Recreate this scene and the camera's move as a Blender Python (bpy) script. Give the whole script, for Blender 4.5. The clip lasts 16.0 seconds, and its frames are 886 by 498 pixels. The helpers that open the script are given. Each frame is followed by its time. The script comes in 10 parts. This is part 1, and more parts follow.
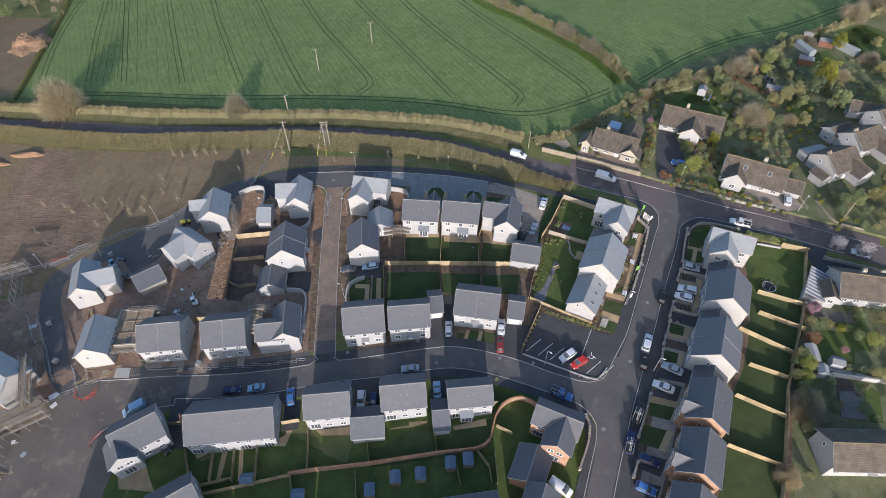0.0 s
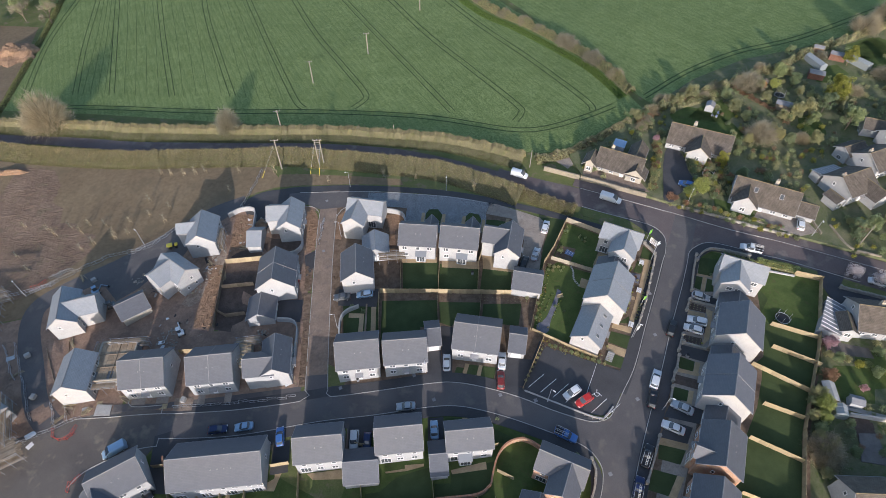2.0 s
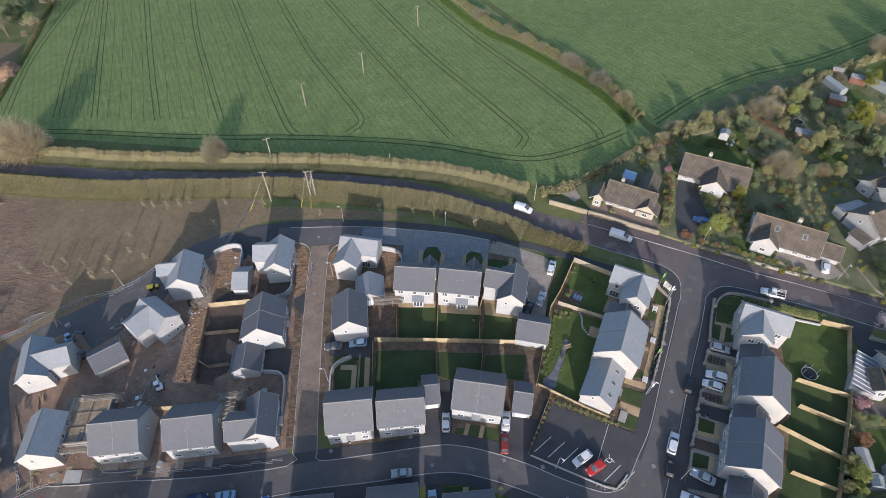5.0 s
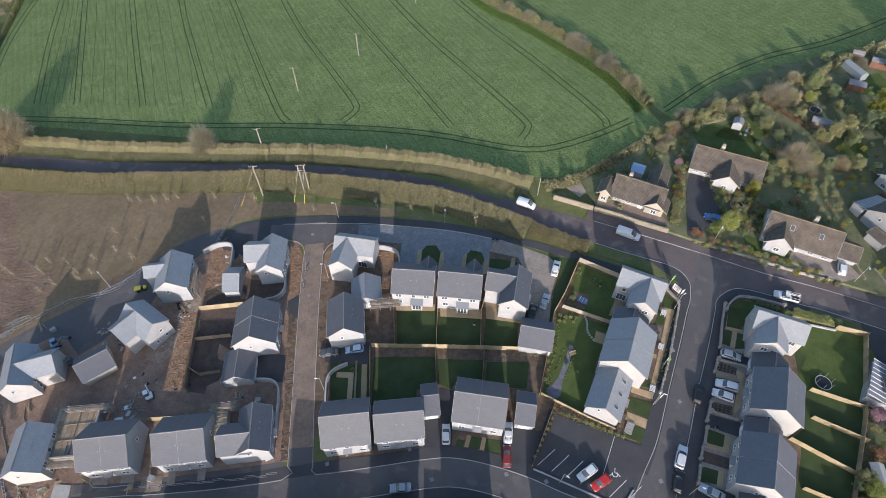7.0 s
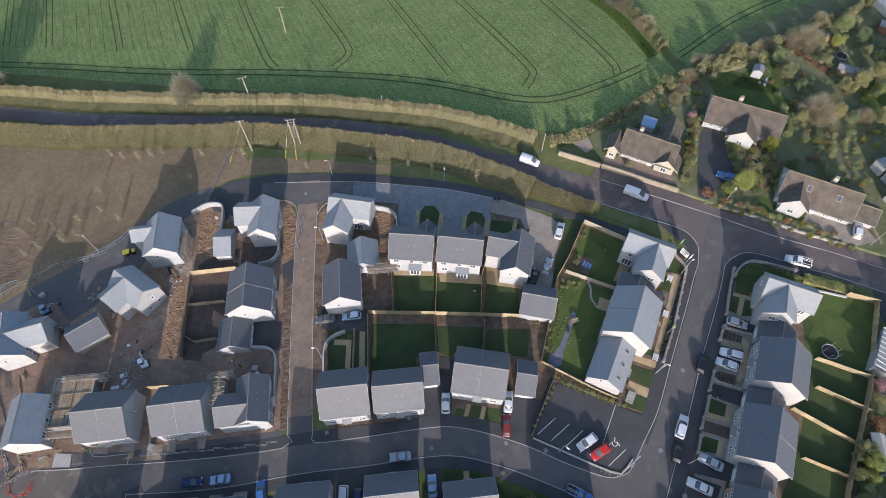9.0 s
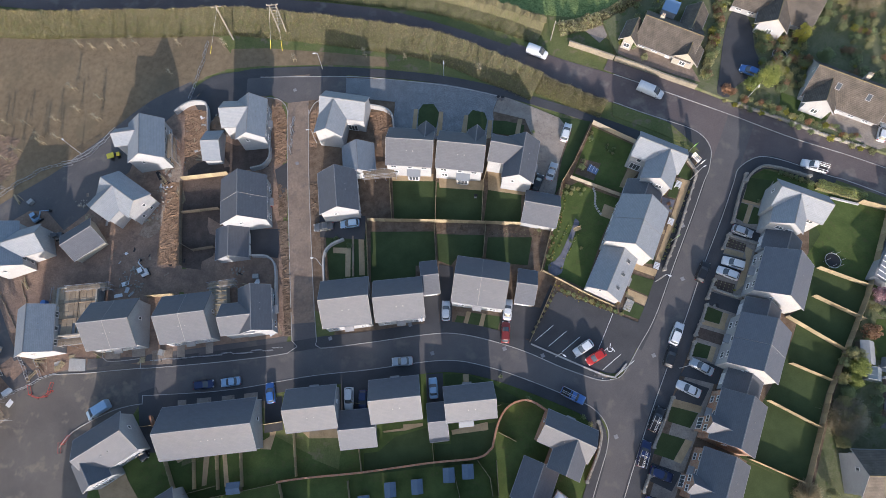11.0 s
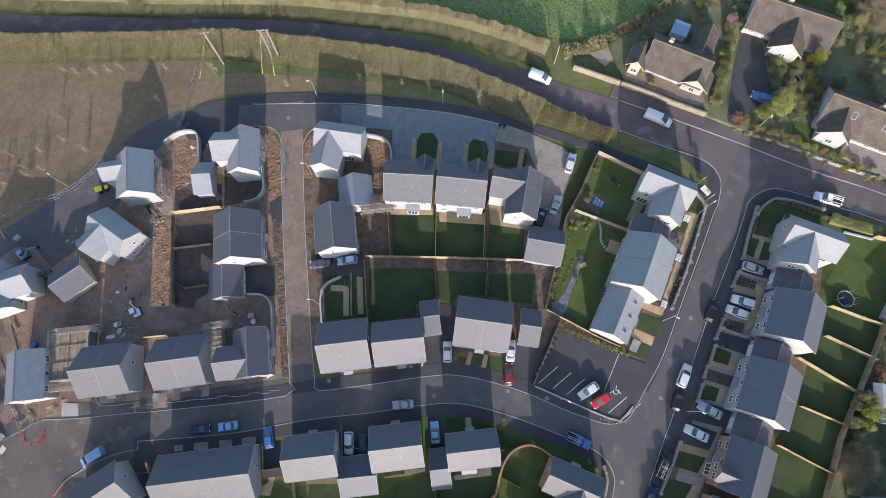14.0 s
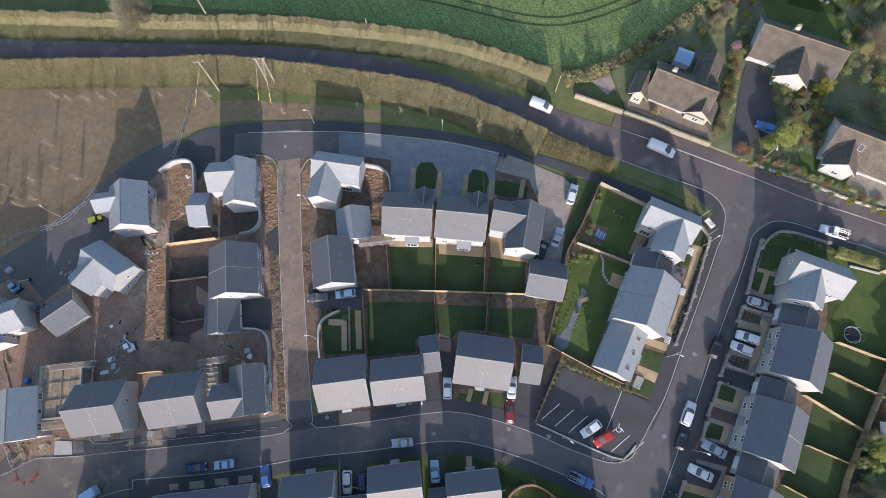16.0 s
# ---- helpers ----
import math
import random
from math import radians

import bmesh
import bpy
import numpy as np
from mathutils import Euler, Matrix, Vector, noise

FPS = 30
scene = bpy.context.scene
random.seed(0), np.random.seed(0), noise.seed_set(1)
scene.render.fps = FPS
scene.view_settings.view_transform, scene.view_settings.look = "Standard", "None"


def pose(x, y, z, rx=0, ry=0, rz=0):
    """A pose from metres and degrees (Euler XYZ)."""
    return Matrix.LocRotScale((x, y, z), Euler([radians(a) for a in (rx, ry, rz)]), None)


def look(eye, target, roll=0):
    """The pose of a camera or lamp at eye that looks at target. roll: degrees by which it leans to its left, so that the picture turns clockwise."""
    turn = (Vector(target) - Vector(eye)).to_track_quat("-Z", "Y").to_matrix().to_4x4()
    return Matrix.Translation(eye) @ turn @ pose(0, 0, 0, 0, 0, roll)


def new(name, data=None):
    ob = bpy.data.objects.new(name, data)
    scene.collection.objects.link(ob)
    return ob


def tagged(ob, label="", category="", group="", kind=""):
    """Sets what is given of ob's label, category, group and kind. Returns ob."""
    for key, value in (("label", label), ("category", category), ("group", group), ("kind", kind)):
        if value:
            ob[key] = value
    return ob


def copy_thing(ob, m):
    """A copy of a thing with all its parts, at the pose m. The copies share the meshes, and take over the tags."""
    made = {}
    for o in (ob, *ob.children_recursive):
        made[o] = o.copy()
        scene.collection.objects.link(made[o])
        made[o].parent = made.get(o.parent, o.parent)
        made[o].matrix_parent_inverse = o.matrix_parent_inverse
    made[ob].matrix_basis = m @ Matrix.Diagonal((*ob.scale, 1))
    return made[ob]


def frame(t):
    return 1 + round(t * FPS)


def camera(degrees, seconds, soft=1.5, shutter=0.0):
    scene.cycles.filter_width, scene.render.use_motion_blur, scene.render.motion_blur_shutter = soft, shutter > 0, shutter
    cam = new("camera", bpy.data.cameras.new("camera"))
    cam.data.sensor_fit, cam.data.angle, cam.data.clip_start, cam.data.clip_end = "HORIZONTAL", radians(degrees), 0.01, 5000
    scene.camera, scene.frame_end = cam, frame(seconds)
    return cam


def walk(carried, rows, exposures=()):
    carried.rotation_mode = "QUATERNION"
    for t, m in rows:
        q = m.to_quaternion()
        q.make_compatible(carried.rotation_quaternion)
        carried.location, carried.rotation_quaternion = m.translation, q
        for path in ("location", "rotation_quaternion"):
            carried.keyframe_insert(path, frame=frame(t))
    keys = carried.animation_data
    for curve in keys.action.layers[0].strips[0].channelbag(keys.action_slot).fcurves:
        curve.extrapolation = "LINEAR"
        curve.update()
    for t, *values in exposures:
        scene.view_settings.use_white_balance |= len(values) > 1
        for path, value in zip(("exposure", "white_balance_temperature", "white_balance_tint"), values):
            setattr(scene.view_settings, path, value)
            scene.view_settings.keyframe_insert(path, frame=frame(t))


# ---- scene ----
cam = camera(78.7, 16.0, soft=0.6)
METRES, EYE, TILT, LEAN, TURN = 69.0, 107.0, -48.0, 0.0, 0.0
ROWS = [
    (0.0, 0.0, 0.0, 0.0, -0.0, 0.0, -0.0),
    (0.5, 0.0017, 0.0233, 0.0245, -0.02, -0.0, 0.0),
    (1.0, 0.003, 0.0466, 0.0493, -0.05, -0.02, 0.01),
    (1.5, 0.0035, 0.0685, 0.0751, -0.08, -0.03, 0.01),
    (2.0, 0.004, 0.0905, 0.0999, -0.11, -0.05, 0.0),
    (2.5, 0.0049, 0.113, 0.1242, -0.1, -0.05, 0.01),
    (3.0, 0.0055, 0.1358, 0.1496, -0.1, -0.07, 0.01),
    (3.5, 0.0054, 0.1585, 0.1753, -0.12, -0.06, 0.02),
    (4.0, 0.0061, 0.1811, 0.2013, -0.12, -0.06, 0.02),
    (4.5, 0.0062, 0.2038, 0.2267, -0.14, -0.04, 0.03),
    (5.0, 0.0067, 0.226, 0.2524, -0.15, -0.01, 0.05),
    (7.5, 0.0065, 0.3347, 0.3769, -0.25, -4.66, 0.23),
    (8.0, 0.0069, 0.3562, 0.4, -0.27, -6.47, 0.27),
    (8.5, 0.0072, 0.3777, 0.4238, -0.3, -8.36, 0.3),
    (9.0, 0.0076, 0.3983, 0.4465, -0.32, -10.22, 0.33),
    (9.5, 0.007, 0.4168, 0.4649, -0.36, -12.83, 0.36),
    (10.0, 0.0093, 0.436, 0.4853, -0.29, -17.53, 0.45),
    (12.5, 0.0085, 0.5363, 0.6026, -0.48, -25.34, 0.65),
    (13.0, 0.0078, 0.5556, 0.6237, -0.55, -25.42, 0.66),
    (13.5, 0.0077, 0.5749, 0.6448, -0.61, -25.5, 0.65),
    (14.0, 0.0076, 0.5933, 0.6655, -0.64, -25.63, 0.9),
    (14.5, 0.0073, 0.612, 0.6873, -0.7, -25.75, 0.91),
    (15.0, 0.008, 0.6299, 0.7078, -0.7, -25.81, 0.92),
    (15.5, 0.0075, 0.6475, 0.7283, -0.73, -25.85, 0.9),
    (16.0, 0.0068, 0.6634, 0.7476, -0.8, -25.85, 0.92),
]
walk(cam, [(t, pose(0, 0, EYE, TILT, LEAN, TURN) @ pose(METRES * x, METRES * y, METRES * z, 90 + pitch, roll, yaw)) for t, x, y, z, yaw, pitch, roll in ROWS], exposures=((0.0, 0.88, 5930, 13.5), (5.0, 0.91, 5930, 13.5), (10.0, 1.02, 5960, 14.0), (12.5, 1.12, 5970, 14.2), (16.0, 1.15, 5990, 14.5)))

# ---- world, sun ----
SUN_UP, SUN_SIDE = 12.7, 2.6
world = bpy.data.worlds.new("sky")
scene.world = world
world.use_nodes = True
wn = world.node_tree
sky = wn.nodes.new("ShaderNodeTexSky")
sky.sky_type = "NISHITA"
sky.sun_disc = False
sky.sun_elevation = radians(SUN_UP)
sky.sun_rotation = radians(180 + SUN_SIDE)
sky.air_density, sky.dust_density, sky.ozone_density = 1.0, 1.2, 1.0
wn.links.new(sky.outputs[0], wn.nodes["Background"].inputs[0])
wn.nodes["Background"].inputs[1].default_value = 0.143
sun_data = bpy.data.lights.new("sun", "SUN")
sun_data.energy, sun_data.angle, sun_data.color = 2.95, radians(0.5), (1.0, 0.878, 0.765)
sun = new("sun", sun_data)
sun.matrix_world = look((0, 0, 60), (-math.sin(radians(SUN_SIDE)) * 60, math.cos(radians(SUN_SIDE)) * 60, 60 - 60 * math.tan(radians(SUN_UP))))


# ---- the lie of the land: one even slope, levelled out under the building site and beyond the lane ----
def west_rise(x, y):
    s = np.clip((-44.0 - x) / 28.0, 0.0, 1.0)
    return s * s * (3 - 2 * s) * np.interp(y, (62, 72, 86, 110, 134, 150), (2.7, 2.1, 1.25, 0.8, 0.4, 0.0))


def beyond_lane(x, y):
    """Distances past the lane's far hedge and past the edge of the old gardens."""
    return 0.1532 * (x + 230) + 0.9882 * (y - 181), -0.5137 * (x - 50) + 1.1413 * (y - 150)


def field_fall(x, y):
    a, b = beyond_lane(x, y)
    return 0.1 * np.maximum(0.0, np.minimum(a, b))


def gz(x, y):
    return -8.333 + 0.0681 * x + 0.0844 * y + west_rise(x, y) - field_fall(x, y)


def follow_land(bm):
    """Cuts a sheet into cells where the land isn't even, so that it can follow it."""
    for axis, a, b in ((0, -190, -42), (1, 44, 158)):
        co = [v.co[axis] for v in bm.verts]
        if axis == 1 and min(v.co.x for v in bm.verts) > -44:
            continue
        for p in range(a, b, 6):
            if min(co) < p < max(co):
                at, normal = Vector((0, 0, 0)), Vector((0, 0, 0))
                at[axis], normal[axis] = p, 1
                bmesh.ops.bisect_plane(bm, geom=bm.verts[:] + bm.edges[:] + bm.faces[:], plane_co=at, plane_no=normal)
    for at, normal in (((-230, 181, 0), (0.1532, 0.9882, 0)), ((50, 150, 0), (-0.4104, 0.9119, 0)), ((29.5, 140.8, 0), (0.9746, -0.2237, 0))):
        bmesh.ops.bisect_plane(bm, geom=bm.verts[:] + bm.edges[:] + bm.faces[:], plane_co=at, plane_no=normal)
    return bm


# the old gardens lie a step above the lane, behind their walls
TERRACE = [(40.5, 128.0), (62, 116.5), (88.5, 104.3), (112, 93.2), (175, 62), (175, 200), (150, 192), (123, 183), (102, 178.5), (83, 169.5), (69, 159), (60, 152), (48, 143), (38, 137)]


def step_up(x, y):
    inside = False
    for (ax, ay), (bx, by) in zip(TERRACE, TERRACE[1:] + TERRACE[:1]):
        if (ay > y) != (by > y) and x < (bx - ax) * (y - ay) / (by - ay) + ax:
            inside = not inside
    return 0.8 if inside else 0.0


# ---- materials ----
def nodes_of(name):
    m = bpy.data.materials.new(name)
    m.use_nodes = True
    return m, m.node_tree.nodes, m.node_tree.links, m.node_tree.nodes["Principled BSDF"]


def ramp(nt, links, fac, stops):
    r = nt.new("ShaderNodeValToRGB")
    while len(r.color_ramp.elements) < len(stops):
        r.color_ramp.elements.new(0.5)
    for e, (p, c) in zip(r.color_ramp.elements, stops):
        e.position, e.color = p, (*c, 1)
    links.new(fac, r.inputs[0])
    return r.outputs[0]


def noise_tex(nt, links, vec, scale, detail=4.0, rough=0.6):
    n = nt.new("ShaderNodeTexNoise")
    n.inputs["Scale"].default_value, n.inputs["Detail"].default_value, n.inputs["Roughness"].default_value = scale, detail, rough
    links.new(vec, n.inputs["Vector"])
    return n.outputs[0]


def mixed(nt, links, fac, a, b, how="MIX"):
    x = nt.new("ShaderNodeMix")
    x.data_type, x.blend_type = "RGBA", how
    for sock, v in ((x.inputs[0], fac), (x.inputs[6], a), (x.inputs[7], b)):
        if isinstance(v, (float, int)):
            sock.default_value = v
        elif isinstance(v, tuple):
            sock.default_value = (*v, 1)
        else:
            links.new(v, sock)
    return x.outputs[2]


def bumped(nt, links, bsdf, height, strength, dist):
    b = nt.new("ShaderNodeBump")
    b.inputs["Strength"].default_value, b.inputs["Distance"].default_value = strength, dist
    links.new(height, b.inputs["Height"])
    links.new(b.outputs[0], bsdf.inputs["Normal"])


def mat(name, c1, c2, big=0.25, fine=6.0, rough=0.8, bump=0.4, dist=0.03, metal=0.0, spec=0.3, c3=None, vary=0.0):
    """Two-scale mottled surface between c1 and c2, with stains of c3."""
    m, nt, lk, b = nodes_of(name)
    co = nt.new("ShaderNodeTexCoord").outputs["Object"]
    n1, n2 = noise_tex(nt, lk, co, big, 5), noise_tex(nt, lk, co, fine, 6, 0.7)
    a = ramp(nt, lk, n1, [(0.32, c1), (0.68, c2)])
    f = ramp(nt, lk, n2, [(0.25, tuple(0.72 * v for v in (1, 1, 1))), (0.75, (1.22, 1.22, 1.22))])
    col = mixed(nt, lk, 1.0, a, f, "MULTIPLY")
    if c3:
        n3 = noise_tex(nt, lk, co, big * 2.7, 3)
        mask = ramp(nt, lk, n3, [(0.56, (0, 0, 0)), (0.7, (1, 1, 1))])
        col = mixed(nt, lk, mask, col, c3)
    if vary:
        oi = nt.new("ShaderNodeObjectInfo").outputs["Random"]
        col = mixed(nt, lk, 1.0, col, ramp(nt, lk, oi, [(0.0, (1 - vary,) * 3), (1.0, (1 + vary,) * 3)]), "MULTIPLY")
    lk.new(col, b.inputs["Base Color"])
    b.inputs["Roughness"].default_value, b.inputs["Metallic"].default_value = rough, metal
    b.inputs["Specular IOR Level"].default_value = spec
    if bump:
        bumped(nt, lk, b, n2, bump, dist)
    return m


def laid(name, c1, c2, joint, w, h, rough=0.6, spec=0.5, bump=0.5, gap=0.02, stain=0.25, offset=0.5):
    """Courses of slates, tiles, bricks or setts over the UV layer in metres."""
    m, nt, lk, b = nodes_of(name)
    uv = nt.new("ShaderNodeTexCoord").outputs["UV"]
    br = nt.new("ShaderNodeTexBrick")
    br.offset = offset
    for k, v in (("Color1", c1), ("Color2", c2), ("Mortar", joint)):
        br.inputs[k].default_value = (*v, 1)
    br.inputs["Scale"].default_value, br.inputs["Mortar Size"].default_value = 1.0, gap
    br.inputs["Brick Width"].default_value, br.inputs["Row Height"].default_value = w, h
    br.inputs["Mortar Smooth"].default_value = 0.3
    lk.new(uv, br.inputs["Vector"])
    n = noise_tex(nt, lk, uv, 0.5, 6, 0.7)
    n2 = noise_tex(nt, lk, uv, 9.0, 3, 0.6)
    col = mixed(nt, lk, 1.0, br.outputs[0], ramp(nt, lk, n, [(0.3, (1 - stain,) * 3), (0.7, (1 + stain,) * 3)]), "MULTIPLY")
    lk.new(col, b.inputs["Base Color"])
    lk.new(ramp(nt, lk, n2, [(0.2, (rough - 0.08,) * 3), (0.8, (rough + 0.08,) * 3)]), b.inputs["Roughness"])
    b.inputs["Specular IOR Level"].default_value = spec
    bumped(nt, lk, b, br.outputs[1], -bump, 0.015)
    return m


M = {}
M["slate"] = laid("slate_roof", (0.094, 0.1, 0.116), (0.106, 0.112, 0.13), (0.081, 0.087, 0.1), 0.6, 0.3, rough=0.55, spec=0.35, stain=0.06, bump=0.07)
# slate again, lighter and bluer: the sky's reflection put into the colour
M["slate_mid"] = laid("blue_slate_roof", (0.113, 0.122, 0.145), (0.127, 0.136, 0.16), (0.096, 0.104, 0.124), 0.6, 0.3, rough=0.52, spec=0.4, stain=0.06, bump=0.07)
M["slate_pale"] = laid("pale_slate_roof", (0.225, 0.245, 0.27), (0.255, 0.275, 0.3), (0.185, 0.2, 0.22), 0.6, 0.3, rough=0.5, spec=0.45, stain=0.06, bump=0.08)
M["tile_brown"] = laid("brown_roof_tile", (0.1, 0.085, 0.07), (0.124, 0.106, 0.086), (0.06, 0.051, 0.043), 0.4, 0.32, rough=0.7, spec=0.3, stain=0.35, bump=0.8, gap=0.03)
M["brick"] = laid("red_brick", (0.33, 0.15, 0.085), (0.42, 0.21, 0.12), (0.36, 0.29, 0.23), 0.225, 0.075, rough=0.85, spec=0.2)
M["render"] = mat("white_render", (0.345, 0.348, 0.352), (0.405, 0.408, 0.412), 0.4, 8, 0.9, 0.15, 0.01, spec=0.2)
M["cream"] = mat("cream_render", (0.35, 0.32, 0.265), (0.41, 0.375, 0.315), 0.4, 8, 0.9, 0.15, 0.01, spec=0.2)
M["white"] = mat("white_plastic", (0.78, 0.78, 0.78), (0.82, 0.82, 0.82), 1, 20, 0.4, 0.0, spec=0.5)
M["grey_trim"] = mat("grey_trim", (0.2, 0.2, 0.21), (0.25, 0.25, 0.26), 1, 20, 0.5, 0.0)
M["dark"] = mat("dark_plastic", (0.02, 0.02, 0.022), (0.03, 0.03, 0.032), 1, 20, 0.5, 0.1)
M["red_door"] = mat("red_door_paint", (0.35, 0.03, 0.04), (0.4, 0.04, 0.05), 1, 20, 0.4, 0.0)
M["tarmac"] = mat("worn_tarmac", (0.097, 0.091, 0.092), (0.128, 0.12, 0.118), 0.12, 9, 0.85, 0.3, 0.008, c3=(0.15, 0.135, 0.123))
M["tarmac_dusty"] = mat("muddy_tarmac", (0.102, 0.092, 0.086), (0.148, 0.133, 0.118), 0.1, 7, 0.88, 0.35, 0.012, c3=(0.195, 0.165, 0.134))
M["tarmac_dark"] = mat("fresh_tarmac", (0.055, 0.055, 0.059), (0.075, 0.075, 0.079), 0.2, 10, 0.85, 0.3, 0.008)
M["lane"] = mat("lane_tarmac", (0.108, 0.087, 0.086), (0.145, 0.12, 0.115), 0.1, 6, 0.85, 0.3, 0.01, c3=(0.18, 0.155, 0.14))
M["street"] = mat("muddy_base_course", (0.19, 0.145, 0.115), (0.28, 0.215, 0.165), 0.3, 2.5, 0.9, 0.5, 0.02, c3=(0.16, 0.13, 0.115))
M["kerb"] = mat("concrete_kerb", (0.33, 0.32, 0.3), (0.44, 0.43, 0.41), 0.5, 8, 0.85, 0.2, 0.01)
M["paving"] = mat("buff_paving_slab", (0.34, 0.25, 0.145), (0.45, 0.335, 0.2), 0.6, 8, 0.85, 0.2, 0.01, vary=0.15)
M["setts"] = laid("block_paving", (0.2, 0.215, 0.225), (0.27, 0.28, 0.29), (0.1, 0.1, 0.1), 0.2, 0.1, rough=0.85, spec=0.25, gap=0.012, stain=0.2)
M["gravel"] = mat("gravel", (0.25, 0.21, 0.175), (0.34, 0.295, 0.25), 0.5, 5, 0.95, 0.9, 0.04, c3=(0.2, 0.17, 0.145))
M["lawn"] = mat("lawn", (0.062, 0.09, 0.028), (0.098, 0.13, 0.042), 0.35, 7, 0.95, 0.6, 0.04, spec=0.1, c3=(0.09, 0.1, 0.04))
# darker than lawn: some of the gardens' shade is put into this green
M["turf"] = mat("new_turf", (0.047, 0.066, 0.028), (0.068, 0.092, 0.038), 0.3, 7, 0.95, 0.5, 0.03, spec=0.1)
M["verge"] = mat("rough_grass", (0.1, 0.125, 0.045), (0.16, 0.165, 0.07), 0.16, 3, 0.95, 0.8, 0.1, spec=0.1, c3=(0.19, 0.155, 0.105))
M["soil"] = mat("bare_soil", (0.168, 0.126, 0.08), (0.22, 0.168, 0.106), 0.05, 0.9, 0.95, 0.6, 0.1, spec=0.1, c3=(0.158, 0.125, 0.08))
M["soil_red"] = mat("churned_red_soil", (0.16, 0.113, 0.082), (0.235, 0.168, 0.122), 0.12, 1.6, 0.95, 0.8, 0.12, spec=0.1, c3=(0.16, 0.125, 0.085))
M["blockwork"] = mat("bare_blockwork", (0.17, 0.17, 0.175), (0.25, 0.25, 0.25), 0.8, 5, 0.95, 0.4, 0.03, spec=0.1)
M["mud"] = mat("site_mud", (0.198, 0.135, 0.102), (0.325, 0.226, 0.165), 0.3, 2.6, 0.9, 1.0, 0.16, spec=0.2, c3=(0.185, 0.13, 0.103))
M["topsoil"] = mat("dug_topsoil", (0.21, 0.135, 0.085), (0.31, 0.205, 0.135), 0.7, 2.5, 0.95, 1.0, 0.25, spec=0.1)
M["bark"] = mat("planting_bed_soil", (0.12, 0.085, 0.06), (0.2, 0.15, 0.11), 0.8, 5, 0.95, 1.0, 0.12, spec=0.1)
M["timber"] = mat("pale_timber", (0.31, 0.25, 0.15), (0.42, 0.345, 0.215), 0.8, 7, 0.8, 0.3, 0.01, vary=0.22)
M["timber_old"] = mat("weathered_timber", (0.22, 0.17, 0.12), (0.32, 0.26, 0.19), 0.8, 7, 0.85, 0.3, 0.01, vary=0.2)
M["pole"] = mat("weathered_pole", (0.23, 0.205, 0.17), (0.31, 0.285, 0.245), 0.8, 7, 0.85, 0.2, 0.01)
M["tube"] = mat("dull_scaffold_tube", (0.26, 0.27, 0.29), (0.36, 0.37, 0.39), 0.8, 9, 0.5, 0.1, 0.005, metal=0.3)
M["steel"] = mat("galvanised_steel", (0.5, 0.51, 0.52), (0.6, 0.61, 0.62), 0.8, 9, 0.45, 0.1, 0.005, metal=0.6)
M["plot"] = mat("dark_plot_soil", (0.085, 0.066, 0.056), (0.135, 0.104, 0.086), 0.5, 3, 0.95, 1.0, 0.15, spec=0.1)
M["garden_floor"] = mat("leafy_garden_ground", (0.115, 0.134, 0.065), (0.185, 0.182, 0.11), 0.3, 4, 0.95, 1.0, 0.15, spec=0.1, c3=(0.1, 0.13, 0.05))
M["dust"] = mat("pale_rubble_dust", (0.22, 0.165, 0.125), (0.37, 0.3, 0.235), 0.5, 4, 0.95, 1.0, 0.1, spec=0.1, c3=(0.18, 0.13, 0.1))
M["fascia"] = mat("pale_grey_fascia", (0.3, 0.3, 0.31), (0.36, 0.36, 0.37), 1, 20, 0.5, 0.0)
M["deck_grey"] = mat("weathered_deck", (0.13, 0.12, 0.115), (0.18, 0.17, 0.16), 0.6, 6, 0.9, 0.3, 0.02)
M["fence_pale"] = mat("grey_cream_timber", (0.34, 0.3, 0.235), (0.44, 0.395, 0.315), 0.8, 7, 0.8, 0.3, 0.01, vary=0.15)
M["lichen"] = mat("lichened_ridge_tile", (0.24, 0.2, 0.1), (0.17, 0.135, 0.1), 1.5, 8, 0.9, 0.5, 0.02)
M["chipboard"] = mat("timber_floor_sheets", (0.3, 0.225, 0.15), (0.42, 0.33, 0.23), 0.5, 6, 0.85, 0.3, 0.01, vary=0.15)
# stained cream, darkened all over for the hedge shadows on the lane walls
M["bank_wall"] = mat("weathered_cream_wall", (0.23, 0.2, 0.145), (0.33, 0.285, 0.215), 0.5, 5, 0.9, 0.4, 0.02, c3=(0.2, 0.175, 0.125))
M["rubble"] = mat("limestone_wall", (0.27, 0.25, 0.215), (0.39, 0.365, 0.32), 1.2, 5, 0.9, 1.0, 0.08)


